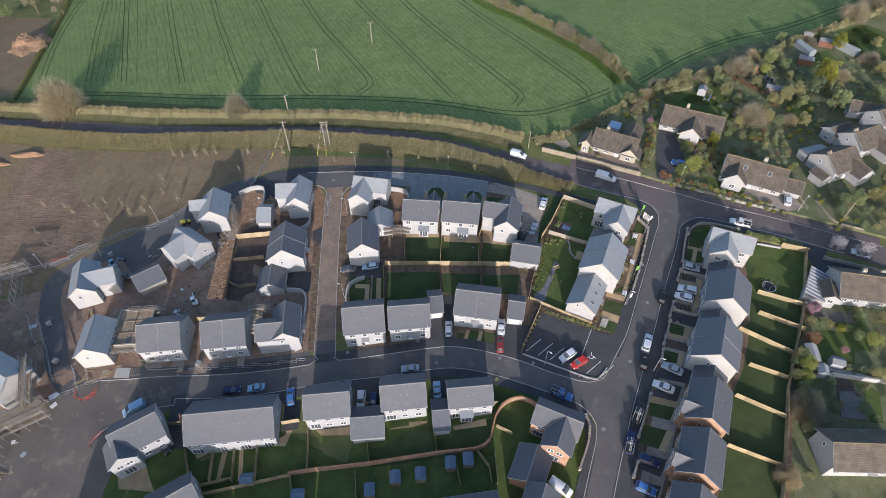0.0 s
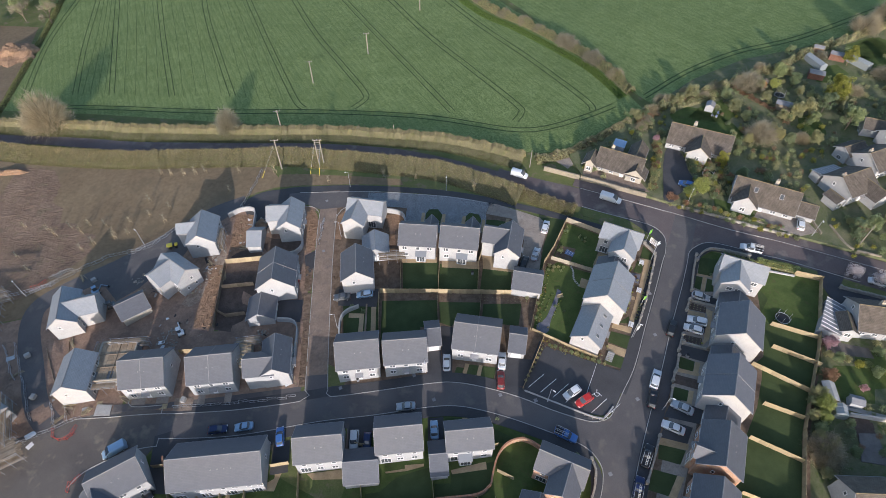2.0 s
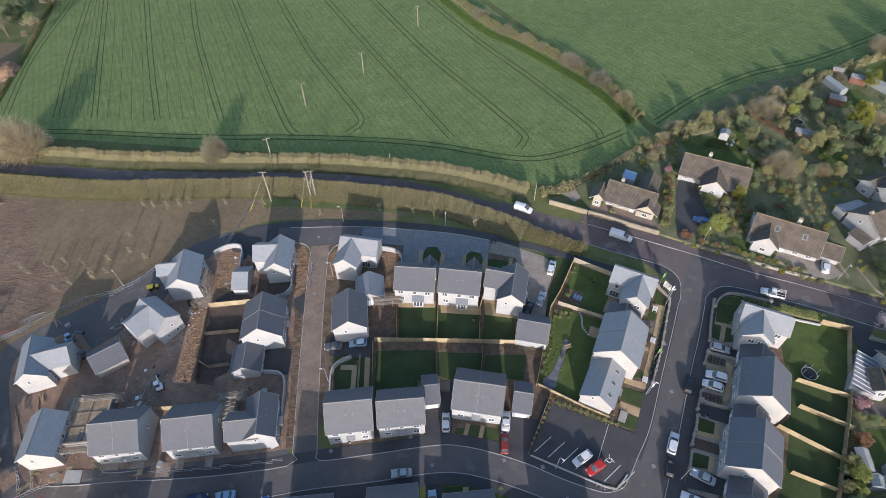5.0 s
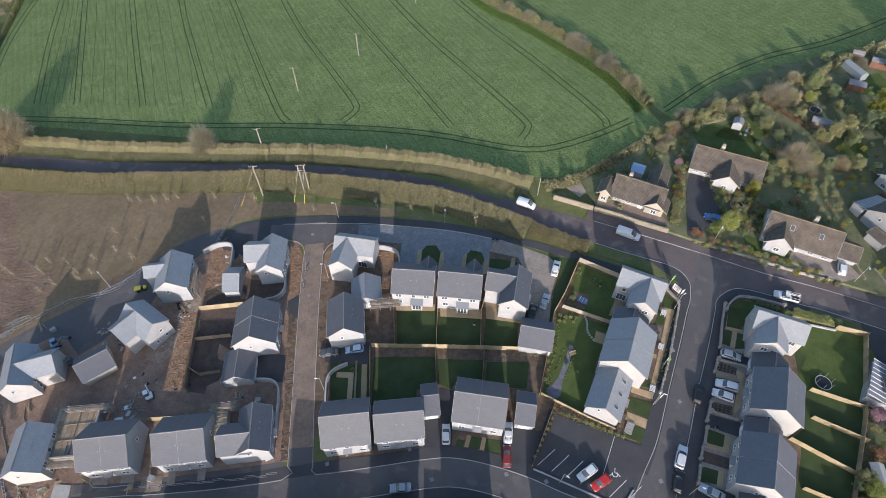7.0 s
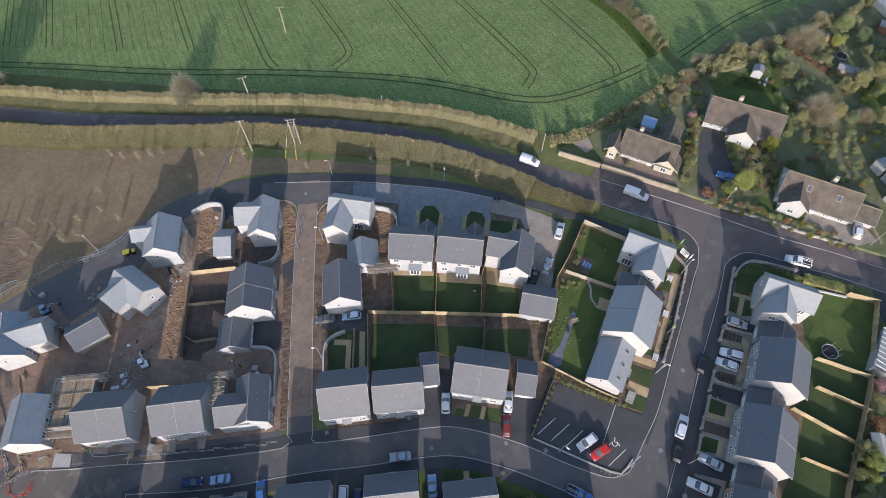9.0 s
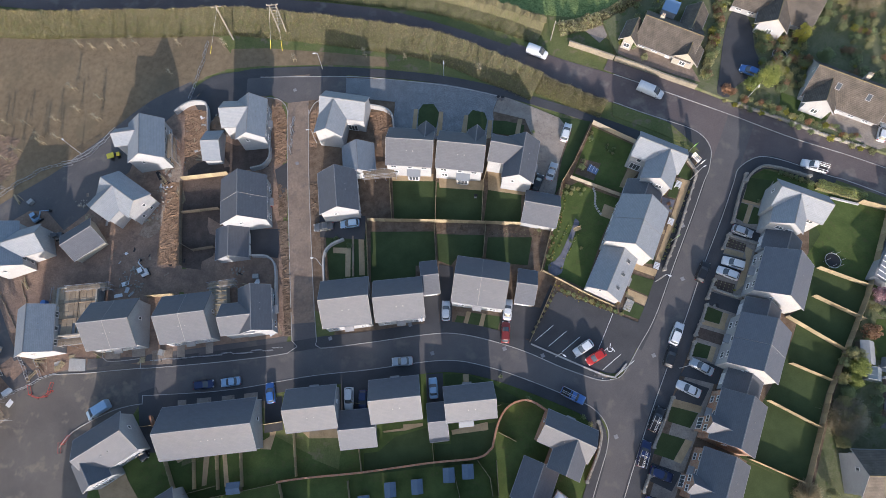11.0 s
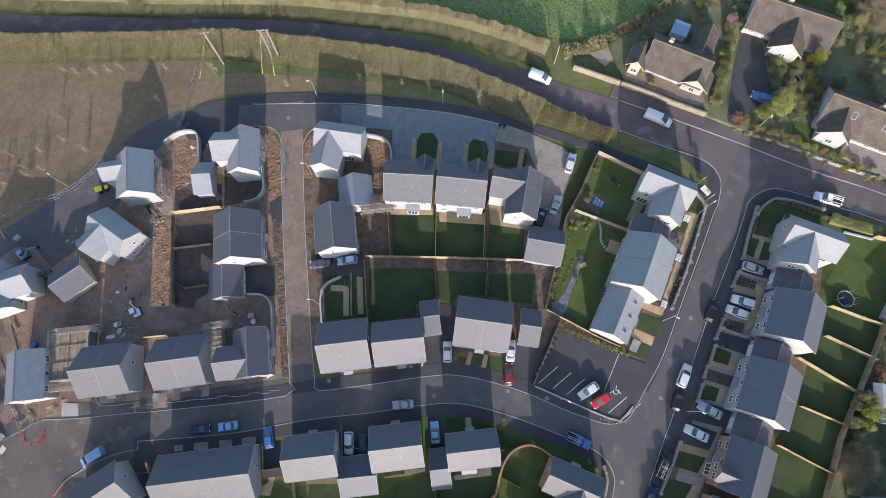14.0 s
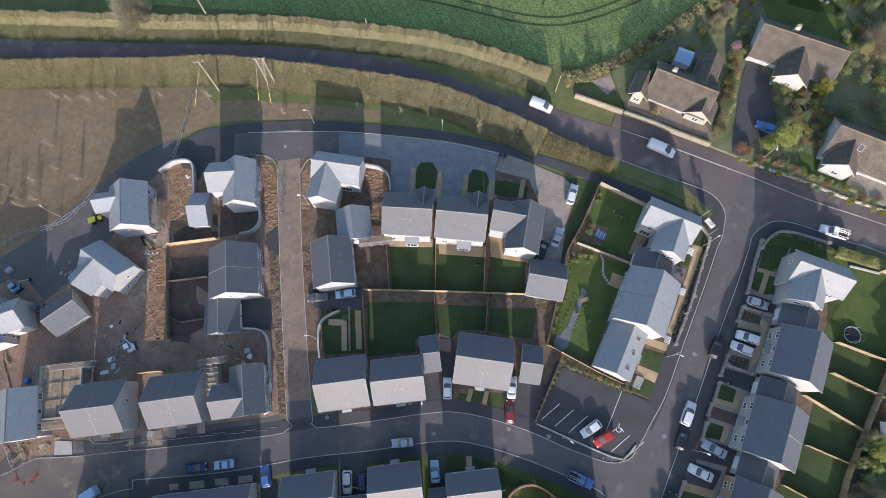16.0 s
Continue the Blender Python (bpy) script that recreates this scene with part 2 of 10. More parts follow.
def crop_mat():
    m, nt, lk, b = nodes_of("winter_crop")
    co = nt.new("ShaderNodeTexCoord").outputs["Object"]
    mp = nt.new("ShaderNodeMapping")
    mp.inputs["Rotation"].default_value = (0, 0, radians(-27))
    lk.new(co, mp.inputs["Vector"])
    wv = nt.new("ShaderNodeTexWave")
    wv.bands_direction = "X"
    wv.inputs["Scale"].default_value, wv.inputs["Distortion"].default_value, wv.inputs["Detail"].default_value = 0.15, 1.6, 2
    wv.inputs["Detail Scale"].default_value = 0.7
    lk.new(mp.outputs[0], wv.inputs["Vector"])
    n1, n2, n3 = noise_tex(nt, lk, co, 0.02, 6, 0.65), noise_tex(nt, lk, co, 2.4, 3, 0.7), noise_tex(nt, lk, co, 0.25, 4)
    base = ramp(nt, lk, n1, [(0.3, (0.166, 0.216, 0.086)), (0.7, (0.208, 0.262, 0.104))])
    base = mixed(nt, lk, 1.0, base, ramp(nt, lk, n2, [(0.36, (0.54, 0.59, 0.52)), (0.64, (1.36, 1.32, 1.28))]), "MULTIPLY")
    base = mixed(nt, lk, 1.0, base, ramp(nt, lk, n3, [(0.35, (0.86, 0.88, 0.84)), (0.7, (1.1, 1.08, 1.1))]), "MULTIPLY")
    base = mixed(nt, lk, 1.0, base, ramp(nt, lk, wv.outputs[1], [(0.02, (0.9, 0.92, 0.9)), (0.3, (1.02, 1.02, 1.02))]), "MULTIPLY")
    lk.new(base, b.inputs["Base Color"])
    b.inputs["Roughness"].default_value, b.inputs["Specular IOR Level"].default_value = 0.95, 0.1
    ad = nt.new("ShaderNodeMath")
    ad.operation = "ADD"
    half = nt.new("ShaderNodeMath")
    half.operation, half.inputs[1].default_value = "MULTIPLY", 0.25
    lk.new(wv.outputs[1], half.inputs[0]), lk.new(half.outputs[0], ad.inputs[0]), lk.new(n2, ad.inputs[1])
    bumped(nt, lk, b, ad.outputs[0], 0.8, 0.2)
    return m


M["crop"] = crop_mat()


def glass_mat():
    m, nt, lk, b = nodes_of("window_glass")
    b.inputs["Base Color"].default_value = (0.085, 0.095, 0.105, 1)
    b.inputs["Roughness"].default_value, b.inputs["Specular IOR Level"].default_value = 0.06, 0.8
    return m


def paint_like(name, c):
    m, nt, lk, b = nodes_of(name)
    b.inputs["Base Color"].default_value = (*c, 1)
    b.inputs["Roughness"].default_value, b.inputs["Specular IOR Level"].default_value = 0.08, 0.8
    return m


M["glass"] = glass_mat()


def leaf_mat(name, dark, light, tip, rough=0.75, through_light=0.5):
    m, nt, lk, b = nodes_of(name)
    r = nt.new("ShaderNodeNewGeometry").outputs["Random Per Island"]
    col = ramp(nt, lk, r, [(0.0, dark), (0.6, light), (1.0, tip)])
    oi = nt.new("ShaderNodeObjectInfo").outputs["Random"]
    col = mixed(nt, lk, 1.0, col, ramp(nt, lk, oi, [(0.0, (0.8, 0.84, 0.85)), (0.5, (1.0, 1.0, 1.0)), (1.0, (1.18, 1.13, 1.03))]), "MULTIPLY")
    lk.new(col, b.inputs["Base Color"])
    b.inputs["Roughness"].default_value, b.inputs["Specular IOR Level"].default_value = rough, 0.2
    # light shines through the blades
    tr, mx = nt.new("ShaderNodeBsdfTranslucent"), nt.new("ShaderNodeMixShader")
    lk.new(col, tr.inputs["Color"])
    mx.inputs[0].default_value = through_light
    out = nt["Material Output"]
    lk.new(b.outputs[0], mx.inputs[1]), lk.new(tr.outputs[0], mx.inputs[2]), lk.new(mx.outputs[0], out.inputs["Surface"])
    return m


M["leaf"] = leaf_mat("evergreen_leaves", (0.19, 0.235, 0.125), (0.29, 0.345, 0.18), (0.39, 0.44, 0.235))
M["leaf_olive"] = leaf_mat("olive_leaves", (0.26, 0.265, 0.14), (0.38, 0.375, 0.2), (0.5, 0.48, 0.27))
M["leaf_dark"] = leaf_mat("dark_leaves", (0.18, 0.225, 0.13), (0.27, 0.32, 0.185), (0.36, 0.41, 0.24))
M["leaf_gold"] = leaf_mat("golden_leaves", (0.22, 0.23, 0.05), (0.37, 0.365, 0.085), (0.5, 0.475, 0.13))
M["leaf_red"] = leaf_mat("russet_leaves", (0.22, 0.135, 0.085), (0.33, 0.205, 0.13), (0.43, 0.285, 0.19))
M["leaf_lime"] = leaf_mat("yellow_green_leaves", (0.24, 0.28, 0.09), (0.36, 0.4, 0.135), (0.48, 0.51, 0.2))
M["slate_chip"] = mat("blue_slate_chippings", (0.12, 0.12, 0.145), (0.19, 0.19, 0.22), 0.8, 7, 0.9, 0.8, 0.03)
M["leaf_grass"] = leaf_mat("lush_grass_blades", (0.13, 0.2, 0.05), (0.19, 0.28, 0.075), (0.26, 0.35, 0.11))
M["leaf_white"] = leaf_mat("white_blossom", (0.46, 0.4, 0.4), (0.6, 0.54, 0.54), (0.72, 0.68, 0.68))
M["leaf_pink"] = leaf_mat("pink_blossom", (0.36, 0.2, 0.23), (0.52, 0.33, 0.36), (0.64, 0.47, 0.49))
M["twig"] = leaf_mat("winter_twigs", (0.28, 0.248, 0.175), (0.4, 0.36, 0.262), (0.53, 0.485, 0.37))
M["glazing"] = paint_like("greenhouse_glass", (0.26, 0.29, 0.3))
M["blue_roof"] = paint_like("blue_tinted_roof_sheet", (0.2, 0.3, 0.44))
M["hedge_tan"] = leaf_mat("dry_hedge_stems", (0.255, 0.22, 0.145), (0.325, 0.283, 0.19), (0.4, 0.356, 0.247), through_light=0.6)
M["hedge_dull"] = leaf_mat("dull_hedge_twigs", (0.165, 0.142, 0.1), (0.22, 0.19, 0.135), (0.285, 0.248, 0.18), through_light=0.6)
M["hedge_green"] = leaf_mat("rank_grass", (0.165, 0.178, 0.077), (0.228, 0.236, 0.104), (0.295, 0.298, 0.138), through_light=0.6)
M["bank"] = mat("hedge_bank_growth", (0.13, 0.122, 0.064), (0.192, 0.172, 0.1), 0.3, 3, 0.95, 0.7, 0.1, spec=0.1, c3=(0.145, 0.156, 0.066))
M["track"] = mat("trodden_crop", (0.05, 0.072, 0.03), (0.078, 0.104, 0.042), 0.3, 5, 0.95, 0.6, 0.05, spec=0.1)
M["wood_bark"] = mat("tree_bark", (0.13, 0.1, 0.075), (0.2, 0.16, 0.12), 1.5, 9, 0.9, 0.6, 0.02)


def paint(name, c, rough=0.3, metal=0.0):
    m, nt, lk, b = nodes_of(name)
    co = nt.new("ShaderNodeTexCoord").outputs["Object"]
    n = noise_tex(nt, lk, co, 3.0, 4)
    lk.new(ramp(nt, lk, n, [(0.3, tuple(0.92 * v for v in c)), (0.7, tuple(min(1, 1.06 * v) for v in c))]), b.inputs["Base Color"])
    b.inputs["Roughness"].default_value, b.inputs["Metallic"].default_value = rough, metal
    b.inputs["Coat Weight"].default_value = 0.4
    return m


# ---- building helpers ----
def link(name, data, parent=None, label="", **tags):
    ob = new(name, data)
    ob.parent = parent
    return tagged(ob, label, **tags)


def mesh_of(bm, name, *mats):
    me = bpy.data.meshes.new(name)
    bmesh.ops.recalc_face_normals(bm, faces=bm.faces)
    bm.to_mesh(me)
    bm.free()
    for m in mats:
        me.materials.append(M[m] if isinstance(m, str) else m)
    return me


def part(name, bm, material, parent, label="", at=None):
    ob = link(name, mesh_of(bm, name, material), parent, label)
    if at is not None:
        ob.matrix_basis = at
    return ob


def share(name, me, parent, at, label=""):
    ob = link(name, me, parent, label)
    ob.matrix_basis = at
    return ob


def thing(name, x, y, yaw=0.0, label="", category="", group="", kind="", z=None):
    ob = new(name)
    ob.empty_display_size = 0.3
    ob.matrix_basis = pose(x, y, gz(x, y) + step_up(x, y) if z is None else z, 0, 0, yaw)
    return tagged(ob, label, category, group, kind)


def box(bm, x, y, z, sx, sy, sz, yaw=0.0, bevel=0.0):
    """A box centred on x, y with its underside at z."""
    v = bmesh.ops.create_cube(bm, size=1.0, matrix=pose(x, y, z + sz / 2, 0, 0, yaw) @ Matrix.Diagonal((sx, sy, sz, 1)))["verts"]
    if bevel:
        es = list({e for q in v for e in q.link_edges})
        bmesh.ops.bevel(bm, geom=es, offset=bevel, segments=1, affect="EDGES")
    return bm


def boxed(*a, **k):
    return box(bmesh.new(), *a, **k)


def rod(bm, a, b, r0, r1=None, sides=6):
    a, b = Vector(a), Vector(b)
    d = b - a
    m = Matrix.Translation((a + b) / 2) @ d.to_track_quat("Z", "Y").to_matrix().to_4x4()
    bmesh.ops.create_cone(bm, cap_ends=True, segments=sides, radius1=r0, radius2=r0 if r1 is None else r1, depth=d.length, matrix=m)
    return bm


def smooth_line(pts, step=1.5):
    """A Catmull-Rom line through the points, cut into even steps."""
    P = [Vector((*p, 0)) for p in pts]
    P = [2 * P[0] - P[1]] + P + [2 * P[-1] - P[-2]]
    out = []
    for i in range(1, len(P) - 2):
        a, b, c, d = P[i - 1 : i + 3]
        n = max(1, int((c - b).length / step))
        for k in range(n):
            t = k / n
            out.append(0.5 * ((2 * b) + (c - a) * t + (2 * a - 5 * b + 4 * c - d) * t * t + (3 * b - a - 3 * c + d) * t ** 3))
    out.append(P[-2])
    return [(v.x, v.y) for v in out]


def ribbon(bm, line, left, right, z0, z1):
    """A solid strip along a line, from left to right of it (metres), laid on the slope between z0 and z1."""
    rows = []
    for i, (x, y) in enumerate(line):
        a, b = line[max(0, i - 1)], line[min(len(line) - 1, i + 1)]
        d = Vector((b[0] - a[0], b[1] - a[1])).normalized()
        n = Vector((-d.y, d.x))
        row = []
        for s, z in ((left, z1), (-right, z1), (-right, z0), (left, z0)):
            px, py = x + n.x * s, y + n.y * s
            row.append(bm.verts.new((px, py, gz(px, py) + z)))
        rows.append(row)
    for r, q in zip(rows, rows[1:]):
        for k in range(4):
            bm.faces.new((r[k], r[(k + 1) % 4], q[(k + 1) % 4], q[k]))
    bm.faces.new(rows[0]), bm.faces.new(rows[-1])
    return bm


def flat_uv(me):
    uv = me.uv_layers.new(name="UVMap")
    for lp in me.loops:
        uv.data[lp.index].uv = me.vertices[lp.vertex_index].co.xy


def strip(name, pts, width, material, lift, label="", category="", kind="structure", smooth=True, shift=0.0):
    line = smooth_line(pts) if smooth else pts
    me = mesh_of(ribbon(bmesh.new(), line, width / 2 + shift, width / 2 - shift, -0.25, lift), name, material)
    flat_uv(me)
    return link(name, me, None, label, category=category, kind=kind)


def patch(name, pts, material, lift, label="", category="", kind="structure"):
    """A level sheet on the slope with a skirt."""
    lift += step_up(*pts[0])
    bm = bmesh.new()
    bm.faces.new([bm.verts.new((x, y, 0)) for x, y in pts])
    bmesh.ops.triangulate(bm, faces=bm.faces[:])
    follow_land(bm)
    for v in bm.verts:
        v.co.z = gz(v.co.x, v.co.y) + lift
    rim = bmesh.ops.extrude_edge_only(bm, edges=[e for e in bm.edges if e.is_boundary])["geom"]
    for v in rim:
        if isinstance(v, bmesh.types.BMVert):
            v.co.z -= lift + 0.2
    me = mesh_of(bm, name, material)
    flat_uv(me)
    return link(name, me, None, label, category=category, kind=kind)

# ---- ground ----
bm = bmesh.new()
bm.faces.new([bm.verts.new((x, y, 0)) for x, y in ((-1500, -900), (1500, -900), (1500, 2100), (-1500, 2100))])
follow_land(bm)
for v in bm.verts:
    v.co.z = gz(v.co.x, v.co.y)
link("ground", mesh_of(bm, "ground", "verge"), None, "rough grassy ground sloping gently up to the fields", kind="structure")

patch("field_near", [(-185, 330), (-158, 176.1), (-119, 170.4), (-71.5, 162), (-43, 157.8), (-15.8, 153.5), (8, 147.5), (24, 140.5), (38, 138), (49.5, 143), (64, 157), (54, 182.5), (40, 206.8), (28, 221), (10, 250), (-20, 330)], "crop", 0.03, "green winter crop in drilled rows", "field")
patch("field_far", [(30, 223), (47, 194), (61, 168), (69, 156.8), (85.2, 162.7), (100.2, 168.8), (124, 178.9), (151, 190.9), (190, 211.2), (190, 330), (-10, 330), (12, 252)], "crop", 0.03, "green winter crop beyond the dividing hedge", "field")
SOIL_FIELD = [(-190, 159), (-120, 149), (-89, 142.8), (-64, 141), (-52.5, 139.5), (-49, 134.5), (-50, 130.4), (-54.5, 129), (-58, 127), (-62.4, 123.9), (-78.3, 108.5), (-94.9, 96), (-108, 88), (-127, 85), (-190, 85)]
patch("soil_field", SOIL_FIELD, "soil", 0.03, "bare brown earth with a little thin grass", "field")
patch("west_waste", [(-159.5, 176), (-162, 196), (-170, 232), (-215, 240), (-260, 215), (-260, 186), (-200, 178)], "soil", 0.025, "bare brown waste ground beyond the crop", "soil")
patch("building_site", [(-125, 84), (-107, 88), (-94, 97), (-78.5, 109.5), (-62, 124.5), (-54, 126.5), (-36, 122), (-32, 66.5), (-52, 62.5), (-76, 59.5), (-90, 57), (-112, 50), (-125, 60)], "mud", 0.045, "muddy brown building site ground", "building site")
patch("west_apron", [(-56, 61.2), (-70, 63.5), (-84, 60), (-92, 57), (-110, 52), (-125, 45), (-125, 15), (-72, 20), (-70, 40), (-67, 46.5), (-63, 52), (-61, 56)], "tarmac_dusty", 0.06, "bare grey-brown road surface at the site entrance", "road")
patch("estate_ground", [(-31, 67), (-31, 125), (-20, 127), (2, 123.5), (14, 120), (30, 112.5), (36, 113), (55.5, 104), (37, 62), (30, 59), (18, 64), (4, 68), (-14, 66.8)], "bark", 0.02, "dark bare garden soil between the houses", "soil")
patch("estate_ground_south", [(-60, 56), (-42, 57), (-14, 60.4), (4, 61.8), (16, 58.5), (29, 53), (31, 46), (20, 15), (-70, 15), (-70, 40)], "lawn", 0.02, "shaded garden ground behind the houses", "lawn")
patch("estate_ground_east", [(58, 90), (64, 102), (85, 93), (86, 72), (79, 58), (68, 38), (60, 20), (35, 20), (36, 36), (44, 58)], "bark", 0.02, "dark ground about the terrace", "soil")

patch("terrace_lawn", [(76, 90), (86, 86), (89, 82), (83, 73), (73, 54.6), (66.5, 38.5), (56, 43.5), (61, 53), (66, 60), (69, 66), (71.5, 72), (74, 80)], "turf", 0.04, "grass of the terrace back gardens", "lawn")
patch("corner_lawn", [(64.8, 98.4), (68.4, 100.2), (77, 97.4), (87, 92.6), (91, 90), (88.8, 83.5), (77.5, 85.5), (76, 89.2), (66.8, 94.6)], "lawn", 0.045, "lawn round the corner house", "lawn")
patch("old_gardens", TERRACE, "garden_floor", 0.0 if step_up(*TERRACE[0]) else 0.8, "rough grass of the old raised gardens", "garden")

# roads, pavements and kerbs
MID = [(-62, 58.4), (-42.5, 60.0), (-26.8, 62.2), (-14.5, 63.5), (-2.3, 64.9), (3.4, 64.9), (9.7, 63.6), (17.1, 61.2), (25.4, 57.8), (34, 53.8)]
EAST = [(65.5, 112.0), (61.4, 103), (55.8, 91.0), (50.6, 79.8), (45.8, 69.3), (41.2, 59.5), (36.5, 49.5), (30.3, 34.5), (24, 15)]
STREET = [(-32.2, 128), (-31.9, 115.1), (-30.9, 100.2), (-29.1, 78.2), (-27.8, 64)]
LANE = [(-230, 171), (-157, 161.3), (-135, 158.7), (-102.9, 153.0), (-80.4, 150.6), (-61.2, 149.0), (-37.1, 146.5), (-16.3, 142.9), (-1.1, 138.0), (15.9, 130.6), (27.7, 125.2), (39.0, 120.6), (50.0, 115.6), (63.9, 109.4), (76.3, 103.6), (100, 92.5), (150, 66)]
NORTH = [(-57.5, 124), (-52.5, 127.5), (-46.5, 128.4), (-41.5, 128.9), (-26.2, 128.5), (-8.7, 126.3), (3.6, 123.9), (15.5, 120.3), (28.2, 115.5), (36.0, 112.2), (46.5, 107.2), (54.0, 103.0)]
strip("lane", LANE[:11], 4.4, "lane", 0.05, "narrow country lane of worn purple-grey tarmac", "road")
strip("lane_east", LANE[9:], 6.6, "lane", 0.054, "wider street of worn purple-grey tarmac", "road")
strip("pavement_lane", [(38, 126.6), (50, 120.9), (62, 115.0), (75, 108.7), (88.4, 102.7), (110, 92.3)], 2.8, "lane", 0.13, "tarmac footway along the old garden walls", "pavement")
strip("pavement_east_kerbside", [(82, 96.5), (75, 99.6), (70.0, 101.7), (67.0, 101.4), (64.6, 99.7), (63.0, 97.1), (59.6, 89.5), (54.7, 79.5), (50.1, 69.3), (44.9, 58.5), (40.1, 48), (34.1, 33.5), (28, 17)], 2.9, "tarmac_dark", 0.124, "dark tarmac footway along the kerb", "pavement")
patch("front_plots", [(64.8, 98.6), (70, 97.6), (66.2, 88), (60.2, 73), (54.5, 60.5), (47.2, 45), (41, 32), (37, 33), (42.6, 46), (50.2, 65), (57.9, 83.2), (61, 90)], "gravel", 0.055, "gravel front plots behind the low walls", "gravel")
patch("junction", [(53, 93), (57.4, 100.6), (58.3, 104.7), (57.5, 107.7), (55, 110), (49, 112.8), (51, 116.4), (76, 104.5), (80, 98.9), (73, 102), (68.8, 103.2), (66, 102.7), (63.1, 100.7), (59, 92)], "lane", 0.049, "mouth of the estate road at the lane", "road")
strip("road_east", EAST, 5.6, "tarmac", 0.07, "estate road of worn grey tarmac", "road")
strip("pavement_mid_north", [(-57.6, 62.9), (-31.3, 65.6), (-24.6, 66.5), (-14.5, 67.4), (-2.2, 68.8), (3.3, 68.8), (9.8, 67.5), (17.2, 65), (24, 61.8), (31.2, 59.6)], 2.2, "tarmac_dark", 0.12, "dark tarmac footway in front of the houses", "pavement")
strip("pavement_mid_south", [(-61.2, 55.0), (-42.4, 56.3), (-26.7, 58.6), (-14.5, 59.6), (-2.3, 61.0), (3.7, 61), (9.6, 59.8), (15.9, 57.7), (24.2, 54.3), (28.5, 52), (30.6, 48.5), (30.2, 44), (27.5, 36.5), (20, 18)], 2.2, "tarmac_dark", 0.118, "dark tarmac footway on the curve of the road", "pavement")
patch("road_mouth", [(24, 57), (30.5, 58.1), (33.2, 57.9), (35.4, 58.6), (37.1, 60.7), (40.5, 66), (45, 70), (45, 62), (38, 47), (32, 44), (32.0, 49.5), (29.6, 52.9), (25, 55.4)], "tarmac", 0.066, "mouth of the bend road at the estate road", "road")
strip("road_mid_edge", MID, 7.6, "tarmac", 0.064, "tarmac edge of the bend road", "road")
strip("road_mid", MID, 5.2, "tarmac", 0.075, "estate road of grey tarmac with a gentle bend", "road")
strip("street", STREET, 4.9, "street", 0.085, "unfinished brown base-course street", "road")
strip("street_foot", [(-28.2, 70.5), (-27.8, 62.5)], 5.0, "tarmac", 0.089, "tarmac mouth of the unfinished street", "road", smooth=False)
patch("north_verge_soil", [(-50, 130.6), (-49, 136), (-40, 135.6), (-24, 133.4), (-12, 131.4), (-11, 129.0), (-26, 130.4), (-41, 131)], "soil", 0.028, "bare brown strip of verge beside the path", "soil")
patch("drive_edge", [(-57.2, 122.0), (-55, 125.6), (-51.6, 128.0), (-46, 128.6), (-41, 128.8), (-21, 127.6), (-21, 125.6), (-41, 126.4), (-50, 124.5)], "tarmac_dark", 0.072, "tarmac edge beside the new drive", "pavement")
strip("footway_north", NORTH, 2.0, "tarmac_dark", 0.1, "dark tarmac path along the verge", "pavement", shift=0.4)
patch("north_turning", [(-44.5, 127.8), (-41, 127.9), (-21, 126.9), (-21, 121.8), (-27.8, 121.5), (-34.5, 121), (-38.5, 123.2), (-44.5, 122.8)], "tarmac", 0.094, "grey tarmac turning head", "road")
patch("north_west_drive", [(-57, 122.2), (-51.6, 126.6), (-44.5, 127.6), (-44.5, 122.6), (-39.5, 122.5), (-47, 118.5), (-50, 112)], "tarmac_dark", 0.08, "new dark tarmac drive", "drive")
patch("block_paving", [(-21.1, 126.7), (-8.7, 125.4), (3.5, 123.5), (14, 120.7), (12.3, 116.2), (7, 116.6), (-0.2, 117.6), (-9.9, 120), (-21, 121.8)], "setts", 0.098, "blue-grey block paved shared drive", "paving")
patch("house_drives", [(-9.6, 120.0), (12.4, 116.7), (12.6, 110.6), (9.0, 109.2), (-1.0, 110.4), (-10.2, 110.8)], "setts", 0.092, "blue-grey block paved drives before the houses", "paving")
patch("gravel_drive", [(14, 120.4), (20.1, 117.6), (26.9, 114.1), (29.3, 112.2), (26.3, 103.9), (24.8, 95.5), (19.5, 95.5), (22, 106.5), (19.4, 114.2), (12.5, 116.4)], "gravel", 0.09, "pale gravel parking court", "drive")
patch("car_park", [(24, 75.7), (41.2, 68.3), (38.2, 62.8), (36.6, 60.3), (34.5, 59.2), (32.3, 59.4), (18.3, 65.6)], "tarmac_dark", 0.11, "dark tarmac car park with white bay lines", "car park")

patch("site_yard", [(-97, 97.5), (-95.2, 99.5), (-85.8, 106.9), (-74.4, 114), (-66.5, 121), (-60, 124.4), (-59.5, 121.5), (-64, 117), (-69, 110.5), (-70.5, 105.5), (-75, 101.8), (-79.3, 96), (-83.9, 92.2), (-88.6, 96.8)], "tarmac", 0.058, "broad new tarmac turning area on the site", "road")
# plot soil is coloured darker to carry the shade of the houses
patch("plot_ground", [(-57.2, 102.8), (-46.4, 104.0), (-46.2, 88), (-48.6, 82), (-55.6, 83), (-56.4, 88)], "plot", 0.055, "raked soil of the new back gardens, darkened for house shade", "soil")
patch("plot_ground", [(-56.8, 113.5), (-52.6, 114), (-46, 111), (-38.4, 111), (-38, 105.5), (-46, 104.6), (-56.6, 103.6)], "plot", 0.056, "raked soil behind the new houses, darkened for house shade", "soil")
